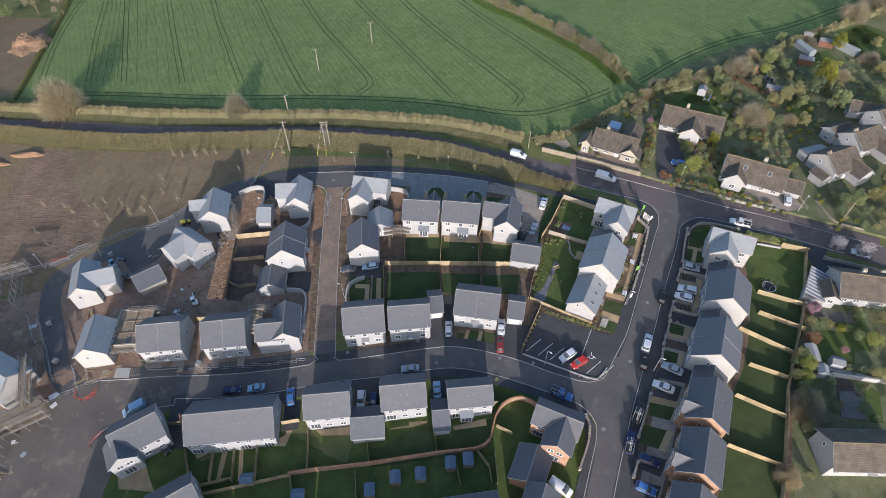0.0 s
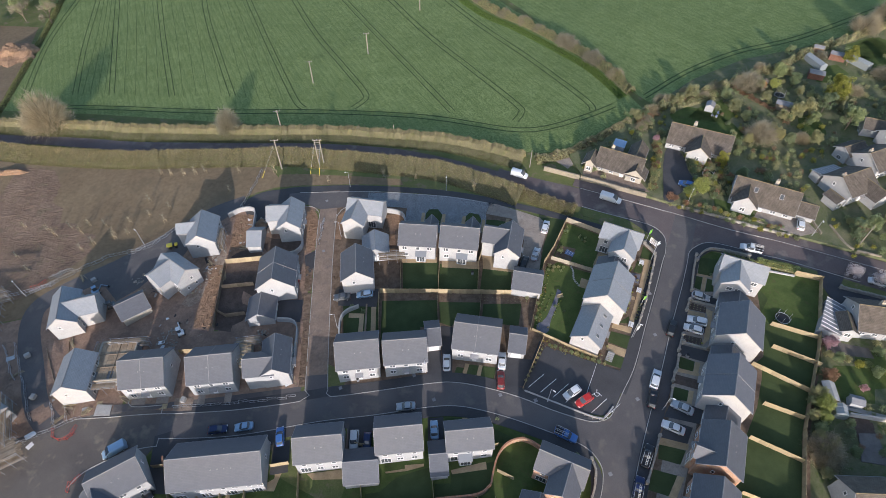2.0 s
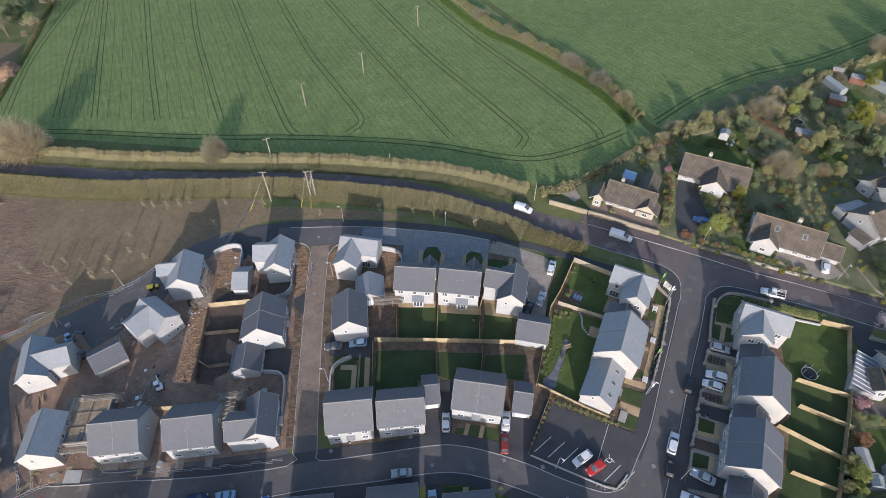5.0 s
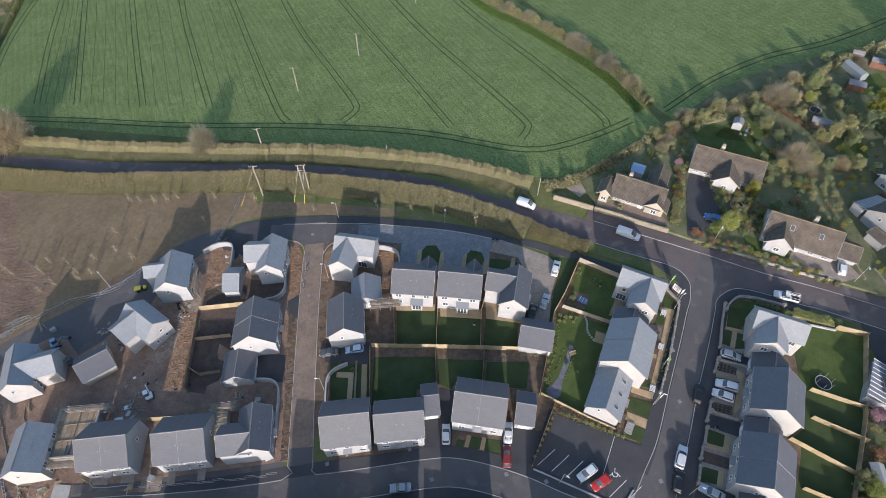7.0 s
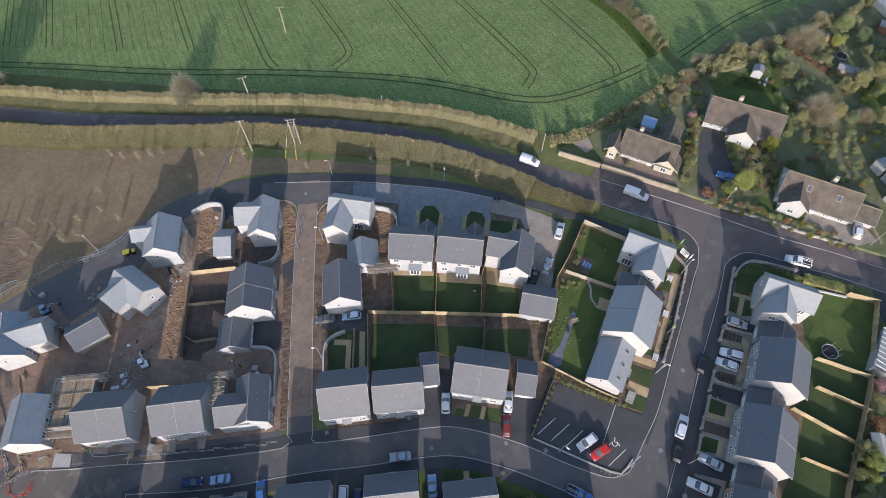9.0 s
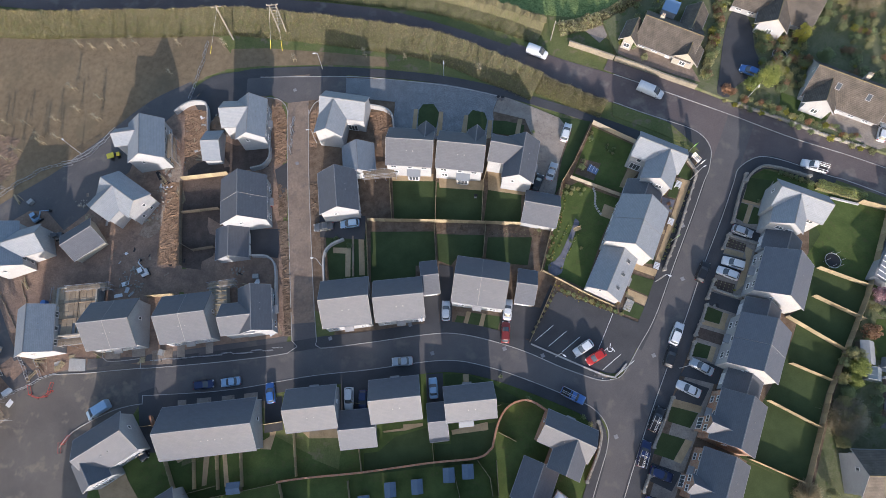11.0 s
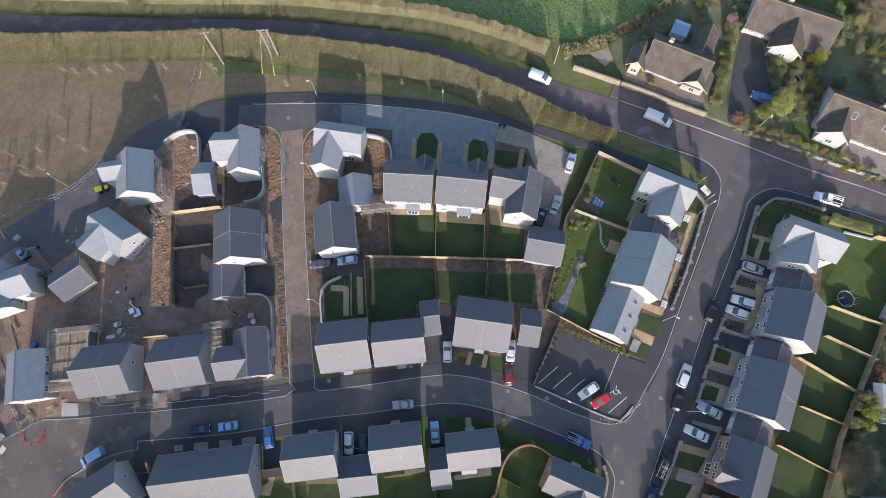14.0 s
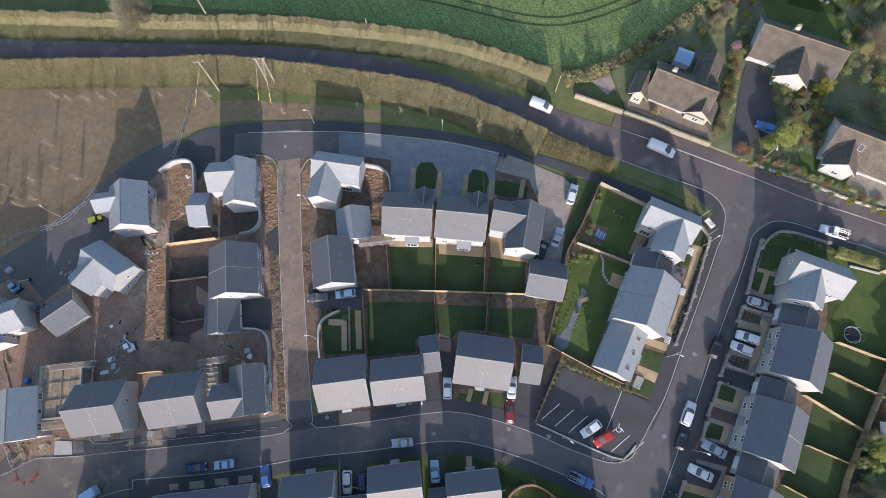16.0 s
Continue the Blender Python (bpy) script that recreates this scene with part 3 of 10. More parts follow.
patch("dusty_ground", smooth_line([(-65.5, 92.6), (-61.6, 96.6), (-60.6, 101), (-60.6, 106.5), (-59.2, 109), (-58.2, 106), (-58.0, 100), (-60.2, 95.2), (-61.6, 91.6), (-64.0, 89.8), (-66.4, 90.6)], 0.7), "dust", 0.06, "pale dust and rubble round the new house", "soil")
patch("site_front", [(-74, 61.6), (-57, 63.5), (-31.6, 66.6), (-31.4, 68.0), (-34, 67.6), (-45.8, 66.4), (-46.4, 65.9), (-61.2, 64.4), (-61.6, 64.0), (-74, 63.6)], "tarmac", 0.079, "dusty tarmac strip before the new houses", "pavement")
patch("terrace_front", [(-58.5, 54.9), (-52.8, 55.3), (-34.6, 56.6), (-34.6, 55.2), (-53.5, 53.4), (-58.5, 50.5), (-60.5, 51)], "tarmac_dark", 0.06, "dark strip before the terrace doors", "pavement")
strip("site_road", [(-86, 58), (-92.5, 64), (-98.2, 74), (-103.5, 84), (-104.5, 91.5), (-98.5, 96.8), (-87.4, 103.6), (-77.4, 111.4), (-66.5, 120.6), (-57, 125.4)], 5.4, "tarmac", 0.062, "new tarmac road curving through the site", "road")
strip("pavement_east_west_side", [(49.6, 111.7), (53.6, 109.4), (56.1, 107.0), (57.0, 104.5), (56.0, 101.0), (51.9, 91.6), (46.8, 80.8), (42.0, 70.3), (38.6, 64.2)], 2.9, "tarmac_dark", 0.122, "dark tarmac footway along the front walls", "pavement", shift=-0.1)


def kerb(pts, label="pale concrete kerb edging the road", w=0.14, top=0.15):
    bm = ribbon(bmesh.new(), smooth_line(pts, 0.9), w / 2, w / 2, -0.1, top)
    return link("kerb", mesh_of(bm, "kerb", "kerb"), None, label, kind="structure", category="kerb")


kerb([(-82, 60.5), (-74.0, 60.7), (-68.7, 61.1), (-62.5, 61.6), (-57.6, 61.9), (-31.3, 64.4), (-30.6, 67)])
kerb([(-71.0, 64.9), (-70.8, 63.8), (-69.9, 63.1), (-67, 63.1), (-62.8, 63.6)], "pale kerb round a new footway corner")
kerb([(-62.6, 63.6), (-62.4, 61.7)], "pale kerb across the new footway")
kerb([(-61.2, 56.3), (-61.1, 54.4)], "pale kerb at the end of the footway")
kerb([(-77.5, 46.0), (-75.0, 49.1), (-68.3, 52.7), (-63.8, 54.1), (-61.2, 54.5)], "pale kerb edging the site entrance")
kerb([(-25.3, 67), (-24.6, 65.3), (-14.5, 66.2), (-2.2, 67.6), (3.3, 67.6), (9.8, 66.2), (17.2, 63.7), (24, 60.6), (30.5, 58.2), (33.2, 58), (35.4, 58.7), (37.1, 60.8), (39.5, 64.5), (43, 70), (47.8, 80.4), (52.9, 91.3), (55.8, 97.8), (57.2, 100.6), (58.2, 104.7), (57.4, 107.6), (55, 109.9), (49.8, 112.3), (44.5, 114.6), (38.8, 117.3)])
kerb([(-61.2, 56.1), (-42.4, 57.4), (-26.7, 59.7), (-14.5, 60.8), (-2.3, 62.2), (3.7, 62.2), (9.6, 60.9), (15.9, 58.8), (24.2, 55.4), (29.5, 52.8), (31.9, 49.5), (31.8, 46), (29.2, 39), (21, 18)])
kerb([(100, 89.4), (85.1, 96.7), (81.1, 98.2), (73, 101.8), (68.8, 103), (66.1, 102.5), (63.2, 100.5), (61.9, 97.6), (58.5, 90), (53.6, 80), (49, 69.8), (43.8, 59), (39, 48.5), (33, 34), (27, 18)])
kerb([(39.4, 124.1), (50.1, 119.2), (63.9, 112.6), (75.1, 107.0), (88.4, 101.3), (110, 90.9)], w=0.13)
kerb([(-34.3, 119), (-34.3, 115.3), (-33.3, 100.3), (-31.5, 78.2), (-30.5, 67)])
kerb([(-29.5, 119), (-29.4, 115), (-28.5, 100.2), (-26.6, 78.1), (-25.4, 67)])
kerb([(-41.4, 128), (-21.1, 127), (-8.7, 125.3), (3.5, 123), (14, 120.0)])
kerb([(-39.5, 122.6), (-37, 122.2), (-35, 120.5), (-34.3, 118)])
kerb([(-29.4, 118), (-28.4, 120.3), (-26.5, 121.4), (-21, 121.6)])
kerb([(18.3, 65.2), (32.2, 58.9), (34.6, 59.0), (36.6, 61)], "pale kerb round the car park corner", 0.3, 0.3)


def bay_line(a, b, w=0.1):
    bm = ribbon(bmesh.new(), [a, b], w / 2, w / 2, 0.1, 0.116)
    return link("road_marking", mesh_of(bm, "road_marking", "white"), None, "painted white parking bay line", kind="structure", category="road marking")


for i in range(7):
    x, y = 19.2 + i * 2.55, 65.9 - i * 1.2
    bay_line((x, y), (x + 3.7, y + 2.9))
bay_line((34.9, 71.0), (31.3, 63.6), 0.07)
# wheelchair symbol on the end bay
bm = bmesh.new()
bmesh.ops.create_circle(bm, segments=20, radius=0.5, cap_ends=False)
ring = [v.co.copy() for v in bm.verts]
bm.clear()
line = [(36.1 - 2.4 + q.x, 63.9 + q.y) for q in ring[3:18]]
ribbon(bm, line, 0.06, 0.06, 0.1, 0.117)
ribbon(bm, [(33.9, 65.0), (33.7, 64.2), (34.3, 63.9), (34.6, 63.4)], 0.06, 0.06, 0.1, 0.117)
link("bay_symbol", mesh_of(bm, "bay_symbol", "white"), None, "painted white wheelchair symbol", kind="structure", category="road marking")


def mound(name, x, y, rx, ry, h, material, label, seed=0, n=22):
    """A rough heap: rings of a dome pushed about by noise."""
    bm = bmesh.new()
    rows = []
    for i in range(n // 2 + 1):
        f = i / (n // 2)
        rows.append([])
        for k in range(n):
            a = 2 * math.pi * k / n
            q = noise.noise(Vector((math.cos(a) * 1.7 * (1 - f) + seed, math.sin(a) * 1.7 * (1 - f), f * 2.0)))
            q2 = noise.noise(Vector((math.cos(a) * 6 * (1 - f) + seed, math.sin(a) * 6 * (1 - f), f * 7.0)))
            r = (1 - f) * (1 + 0.35 * q)
            px, py = x + rx * r * math.cos(a), y + ry * r * math.sin(a)
            rows[-1].append(bm.verts.new((px, py, gz(px, py) - 0.1 + h * math.sin(f * math.pi / 2) * (1 + 0.3 * q) + 0.12 * h * q2 * (i > 0))))
    for r, s in zip(rows, rows[1:]):
        for k in range(n):
            bm.faces.new((r[k], r[(k + 1) % n], s[(k + 1) % n], s[k]))
    bmesh.ops.remove_doubles(bm, verts=bm.verts, dist=0.001)
    return link(name, mesh_of(bm, name, material), None, label, category="soil heap", group="soil heaps")


mound("earth_mound", -170, 211, 9, 7, 4.5, "topsoil", "tall heap of orange-brown spoil beside the field", 1, 30)
mound("earth_mound", -150, 139.5, 8, 1.6, 1.4, "topsoil", "long low heap of brown spoil", 2)
mound("earth_mound", -138, 143.2, 8, 1.4, 1.2, "topsoil", "long low heap of brown spoil", 3)
mound("earth_mound", -51, 115.5, 2.2, 3.4, 0.9, "topsoil", "heap of rubble-strewn brown soil by the wall", 4)


def clods(pts, material, label, seed, depth=0.2, cell=0.3, along=1.0, lift=0.1):
    """Rough dug ground inside an outline: a fine sheet pushed about by noise."""
    bm = bmesh.new()
    xs, ys = [p[0] for p in pts], [p[1] for p in pts]

    def inside(x, y):
        hit = False
        for (ax, ay), (bx, by) in zip(pts, pts[1:] + pts[:1]):
            if (ay > y) != (by > y) and x < (bx - ax) * (y - ay) / (by - ay) + ax:
                hit = not hit
        return hit

    V = {}
    ni, nj = int((max(xs) - min(xs)) / cell) + 1, int((max(ys) - min(ys)) / cell) + 1

    def vert(i, j):
        if (i, j) not in V:
            x, y = min(xs) + i * cell, min(ys) + j * cell
            q = 0.7 * noise.noise(Vector((x * 0.8 * along + seed, y * 0.8, 0))) + noise.noise(Vector((x * 2.4 * along + seed, y * 2.4, 3)))
            V[i, j] = bm.verts.new((x + 0.15 * q, y, gz(x, y) + lift + depth * max(-0.2, q)))
        return V[i, j]

    for i in range(ni):
        for j in range(nj):
            if inside(min(xs) + (i + 0.5) * cell, min(ys) + (j + 0.5) * cell):
                bm.faces.new((vert(i, j), vert(i + 1, j), vert(i + 1, j + 1), vert(i, j + 1)))
    return link("rough_soil", mesh_of(bm, "rough_soil", material), None, label, category="soil", kind="structure")


# churned and rutted stretch of the earth field
clods([(-136, 86), (-127, 87), (-111, 94.5), (-105.5, 101), (-99.8, 105.4), (-97.5, 109.5), (-99.4, 112.2), (-98.2, 115), (-103.6, 116.4), (-106.5, 119.8), (-111.4, 120.6), (-113, 126), (-117.5, 129), (-118, 136), (-123, 143), (-136, 146)], "soil_red", "churned red-brown earth with wheel ruts", 21, 0.12, 0.4, 0.6, 0.05)

# ---- houses ----
def window_mesh(w, h, panes):
    """A frame cut as one plate round its panes, with a sill, and the glass behind it."""
    t = 0.07
    xs = [-w / 2 - 0.06, -w / 2]
    for i in range(panes):
        a = -w / 2 + i * (w - t) / panes
        xs += [a + t, a + (w - t) / panes]
    xs += [w / 2, w / 2 + 0.06]
    zs = [-0.06, 0, t, h - t, h]
    fr = bmesh.new()
    V = {(i, k): fr.verts.new((x, -0.07, z)) for i, x in enumerate(xs) for k, z in enumerate(zs)}
    fs = []
    for i in range(len(xs) - 1):
        for k in range(4):
            hole = k == 2 and i >= 2 and i % 2 == 0 and i < len(xs) - 2
            if not hole and not (k > 0 and i in (0, len(xs) - 2)):
                fs.append(fr.faces.new((V[i, k], V[i + 1, k], V[i + 1, k + 1], V[i, k + 1])))
    g = bmesh.ops.extrude_face_region(fr, geom=fs)
    bmesh.ops.translate(fr, verts=[e for e in g["geom"] if isinstance(e, bmesh.types.BMVert)], vec=(0, 0.09, 0))
    for v in list(fr.verts):
        if not v.link_faces:
            fr.verts.remove(v)
    gl = boxed(0, 0.0, t, w - 2 * t, 0.04, h - 2 * t)
    return mesh_of(fr, "window_frame", "white"), mesh_of(gl, "pane", "glass")


WIN = {"w": window_mesh(1.25, 1.15, 2), "s": window_mesh(0.65, 0.95, 1), "p": window_mesh(2.1, 2.1, 3), "t": window_mesh(0.95, 1.15, 1)}


def door_mesh(colour, w=1.0, h=2.05):
    bm = bmesh.new()
    box(bm, 0, 0, 0, w, 0.1, h)
    for z in (0.15, 1.15):
        for x in (-0.22, 0.22):
            box(bm, x * w, -0.055, z, 0.33 * w, 0.02, 0.75)
    return mesh_of(bm, "door", colour)


DOOR = {c: door_mesh(c) for c in ("white", "grey_trim", "red_door")}


def garage_door_mesh():
    bm = bmesh.new()
    box(bm, 0, 0, 0, 2.3, 0.08, 2.1)
    for i in range(4):
        box(bm, 0, -0.05, 0.06 + i * 0.51, 2.2, 0.03, 0.46)
    return mesh_of(bm, "garage_door", "white")


GDOOR = garage_door_mesh()
HANDLE = mesh_of(boxed(0, -0.09, 0, 0.03, 0.04, 0.16), "handle", "steel")
VENT = mesh_of(boxed(0, 0, -0.05, 0.2, 0.22, 0.12, bevel=0.03), "roof_vent", "grey_trim")


def add_window(kind, parent, at):
    fr, gl = WIN[kind]
    w = share("window", fr, parent, at)
    share("pane", gl, w, Matrix.Identity(4))


def roof_mesh(L, W, eh, rh, mat_name, thick=0.14):
    """Two slopes with thickness, UV in metres along the ridge and up the slope."""
    bm = bmesh.new()
    uv = bm.loops.layers.uv.new("UVMap")
    run = math.hypot(W / 2, rh - eh)
    for s in (-1, 1):
        def row(x):
            return [bm.verts.new((x, s * W / 2, eh)), bm.verts.new((x, 0, rh)), bm.verts.new((x, 0, rh - thick)), bm.verts.new((x, s * W / 2, eh - thick))]
        r, q = row(-L / 2), row(L / 2)
        cs = ((0, 0), (0, run), (0, run), (0, 0))
        for k in range(4):
            f = bm.faces.new((r[k], r[(k + 1) % 4], q[(k + 1) % 4], q[k]))
            for lp in f.loops:
                i = (r + q).index(lp.vert)
                lp[uv].uv = (lp.vert.co.x + L, cs[i % 4][1] + 0.01)
        for rr in (r, q):
            bm.faces.new(rr)
    return mesh_of(bm, "roof", mat_name)


def wall_mesh(L, W, eh, rh, mat_name, over=0.3, low=-1.1):
    """A gabled shell with UV in metres; W and L over the roof's eaves."""
    l, w = L / 2 - 0.22, W / 2 - over
    k = (rh - eh) / (W / 2)
    top = rh - 0.16
    ez = top - k * w
    bm = bmesh.new()
    uv = bm.loops.layers.uv.new("UVMap")
    prof = [(-w, low), (w, low), (w, ez), (0, top), (-w, ez)]
    A = [bm.verts.new((-l, y, z)) for y, z in prof]
    B = [bm.verts.new((l, y, z)) for y, z in prof]
    fs = [bm.faces.new(A), bm.faces.new(B)] + [bm.faces.new((A[i], A[(i + 1) % 5], B[(i + 1) % 5], B[i])) for i in range(5)]
    for n, f in enumerate(fs):
        for lp in f.loops:
            c = lp.vert.co
            lp[uv].uv = (c.y if n < 2 else c.x, c.z)
    return mesh_of(bm, "wall", mat_name)


def block(h, inv, b, wall, roof, wins, barge="white"):
    """One gabled block of house h: walls, roof, ridge, gutters, bargeboards, openings by side."""
    x, y, yaw, L, W, eh, rh = b
    at = inv @ pose(x, y, gz(h.location.x, h.location.y), 0, 0, yaw)
    deep = 1.0 if wall == "cream" and roof == "tile_brown" else 0.75 if roof == "tile_brown" else 0.3
    share("wall", wall_mesh(L, W, eh, rh, wall, deep), h, at)
    r = share("roof", roof_mesh(L, W, eh, rh, roof), h, at)
    bm = bmesh.new()
    rod(bm, (-L / 2, 0, rh + 0.0), (L / 2, 0, rh + 0.0), 0.1, sides=6)
    part("ridge", bm, "grey_trim" if roof != "tile_brown" else "lichen", r)
    for s in (-1, 1):
        bm = bmesh.new()
        box(bm, 0, s * (W / 2 + 0.04), eh - 0.2, L, 0.1, 0.12)
        part("gutter", bm, "fascia", r)
        bm = bmesh.new()
        k = (rh - eh) / (W / 2)
        e = s * (L / 2 + 0.015)
        for t in (-1, 1):
            vs = [bm.verts.new((e + dx, yy, zz + dz)) for dx in (-0.02, 0.02) for yy, zz in ((t * W / 2, eh), (0, rh)) for dz in (0.01, -0.22)]
            bmesh.ops.convex_hull(bm, input=vs)
        part("bargeboard", bm, barge, r)
    ex, wy = L / 2 - 0.22, W / 2 - deep
    frames = {"a": pose(0, -wy, 0, 0, 0, 0), "b": pose(0, wy, 0, 0, 0, 180), "0": pose(-ex, 0, 0, 0, 0, -90), "1": pose(ex, 0, 0, 0, 0, 90)}
    for side, kind, off, z in wins:
        m = at @ frames[side] @ Matrix.Translation((off, -0.03, z))
        if kind in WIN:
            add_window(kind, h, m)
        elif kind == "garage":
            d = share("garage_door", GDOOR, h, m)
            share("handle", HANDLE, d, Matrix.Translation((0, 0, 0.4)))
        elif kind == "canopy":
            bm = bmesh.new()
            vs = [bm.verts.new(p) for p in ((-0.9, 0, 0.5), (0.9, 0, 0.5), (-0.9, -0.9, 0), (0.9, -0.9, 0), (-0.9, 0, 0.3), (0.9, 0, 0.3), (-0.9, -0.9, -0.1), (0.9, -0.9, -0.1))]
            bmesh.ops.convex_hull(bm, input=vs)
            part("porch_canopy", bm, "grey_trim", h, at=m)
        elif kind == "bay":
            bm = bmesh.new()
            box(bm, 0, -0.55, 0, 2.6, 1.1, 2.2)
            bw = part("bay_wall", bm, "render", h, at=m)
            add_window("p", h, m @ Matrix.Translation((0, -1.12, 0.05)))
            bm = bmesh.new()
            vs = [bm.verts.new(p) for p in ((-1.45, 0, 2.95), (1.45, 0, 2.95), (-1.45, -1.35, 2.2), (1.45, -1.35, 2.2), (-1.45, 0, 2.8), (1.45, 0, 2.8), (-1.45, -1.35, 2.08), (1.45, -1.35, 2.08))]
            bmesh.ops.convex_hull(bm, input=vs)
            part("bay_roof", bm, "slate_pale", h, at=m)
        else:
            d = share("door", DOOR[kind], h, m)
            share("handle", HANDLE, d, Matrix.Translation((0.36, 0, 0.95)))
    return at


def openings(L, eh, front, back, two=True, gables=False, door="white"):
    """Windows and doors in columns along both long sides."""
    out = []
    n = max(2, round((L - 0.6) / 2.9))
    xs = [(-0.5 + (i + 0.5) / n) * (L - 1.0) for i in range(n)]
    for i, x in enumerate(xs):
        if two:
            out += [(front, "w" if i % 2 == 0 else "t", x, 3.35), (back, "w" if i % 2 else "t", x, 3.35)]
        if i == n // 2:
            out += [(front, door, x, 0.1), (front, "canopy", x, 2.3)]
        else:
            out.append((front, "w", x, 0.95))
        out.append((back, "p", x, 0.1) if i == 0 else (back, "w", x, 0.95))
    if gables:
        out += [("1", "s", 0.9, 3.5), ("0", "s", -0.9, 3.5)]
    return out


def trimmed(b, main):
    """A wing that ends under the ridge of the main roof and doesn't come out beyond it."""
    n = Vector((-math.sin(radians(main[2])), math.cos(radians(main[2]))))
    u = Vector((math.cos(radians(b[2])), math.sin(radians(b[2]))))
    c = Vector(b[:2])
    ends = [c - u * b[3] / 2, c + u * b[3] / 2]
    d = [n.dot(e - Vector(main[:2])) for e in ends]
    if d[0] * d[1] >= 0 or abs(n.dot(u)) < 0.6:
        return b
    i = 0 if abs(d[0]) < abs(d[1]) else 1
    ends[i] = ends[i] - u * (d[i] / n.dot(u))
    c = (ends[0] + ends[1]) / 2
    return (c.x, c.y, b[2], (ends[1] - ends[0]).length, *b[4:])


def house(blocks, label, wall="render", roof="slate", front="b", two=True, wins=None, vents=2, name="house", group="estate houses", extra=(), door="white", gables=True, category="house", barge="fascia", stepped=False):
    """blocks: (x, y, yaw, L, W, eaves, ridge), the first the main one."""
    x, y, yaw, L, W, eh, rh = blocks[0]
    h = thing(name, x, y, yaw, label, category, group, z=gz(x, y))
    inv = pose(x, y, gz(x, y), 0, 0, yaw).inverted()
    w = openings(L, eh, front, "a" if front == "b" else "b", two, gables, door) if wins is None else wins
    at = block(h, inv, blocks[0], wall, roof, list(w) + list(extra), barge)
    for b in blocks[1:]:
        b = trimmed(b, blocks[0])
        bw = [("0", "w", -0.9, 3.35), ("0", "w", 0.9, 3.35), ("0", "p", 0, 0.1)] if two else [("0", "w", 0, 0.9)]
        block(h, inv, b, wall, roof, bw if wins is None else [], barge)
    if stepped:
        up = at @ Matrix.Translation((L / 4 + 0.02, 0, 0.09))
        r = share("upper_roof", roof_mesh(L / 2 + 0.04, W + 0.04, eh, rh, roof), h, up)
        bm = bmesh.new()
        rod(bm, (-L / 4, 0, rh), (L / 4, 0, rh), 0.1, sides=6)
        part("ridge", bm, "grey_trim", r)
        bm = bmesh.new()
        for s in (-1, 1):
            vs = [bm.verts.new((-L / 4 - 0.06 + dx, yy, zz + dz)) for dx in (-0.03, 0.03) for yy, zz in ((s * W / 2, eh), (0, rh)) for dz in (0.02, -0.2)]
            bmesh.ops.convex_hull(bm, input=vs)
        part("party_verge", bm, "grey_trim", r)
    k = (rh - eh) / (W / 2)
    for i in range(vents):
        yy = -W * 0.22
        share("roof_vent", VENT, h, at @ pose(-0.5 + i * 1.3, yy, rh - k * abs(yy) + 0.03, math.degrees(math.atan(k)), 0, 0))
    return h


def garage(b, label, wall="render", roof="slate", side="0", n=1, **kw):
    L, W = b[3], b[4]
    span = W if side in "01" else L
    w = [(side, "garage", (i - (n - 1) / 2) * 2.7, 0.05) for i in range(n)]
    return house([b], label, wall, roof, wins=w, vents=0, name="garage", group="estate garages", category="garage", **kw)


NEW = "white rendered house with grey slate roof"
# row north of the bending road
house([(-18.6, 73.5, 6.0, 9.7, 9.6, 5.0, 8.9)], NEW + " fronting the bend road", front="a")
house([(-8.0, 73.8, 5.1, 9.8, 8.4, 5.0, 8.3)], NEW + " fronting the bend road", front="a")
house([(8.3, 76.9, 350.8, 10.6, 9.6, 4.4, 7.9)], "pair of white semi-detached houses under one slate roof", front="a", stepped=True)
garage((-1.9, 78.7, 6.5, 3.6, 7.0, 2.4, 4.4), "small single garage with a slate roof", side="a")
garage((17.5, 76.2, 350.5, 4.0, 7.2, 2.4, 4.6), "small single garage with a slate roof beside the car park", side="a")
# row with the fenced back lawns
BAY = [("a", "bay", 1.0, 0.1)]
SB = [("a", "w", -3.2, 3.35), ("a", "t", 0.2, 3.35), ("a", "w", 3.2, 3.35), ("a", "w", -3.0, 0.95), ("b", "w", -3, 3.35), ("b", "w", 3, 3.35), ("b", "w", 0, 0.9), ("b", "white", 2, 0.1), ("1", "s", 0.8, 3.5)]
house([(-5.8, 106.1, 355.5, 9.8, 8.9, 5.0, 8.4), (-2.6, 108.0, 85.5, 6.0, 3.6, 5.0, 7.4)], NEW + " and garden bay", wins=SB + BAY)
house([(4.9, 104.7, 352.9, 10.0, 8.8, 5.0, 8.4), (8.0, 106.6, 82.9, 6.0, 3.6, 5.0, 7.4)], NEW + " and garden bay", wins=SB + BAY)
house([(17.3, 102.3, 77.9, 9.9, 6.6, 5.0, 7.7), (14.2, 104.5, 347.5, 6.6, 6.4, 5.0, 7.6)], "white rendered L-shaped house with a grey slate roof", front="a")
garage((21.3, 92.4, 348.3, 7.3, 7.4, 2.4, 5.0), "double garage with a grey slate roof beside the gravel court", side="b", n=2)
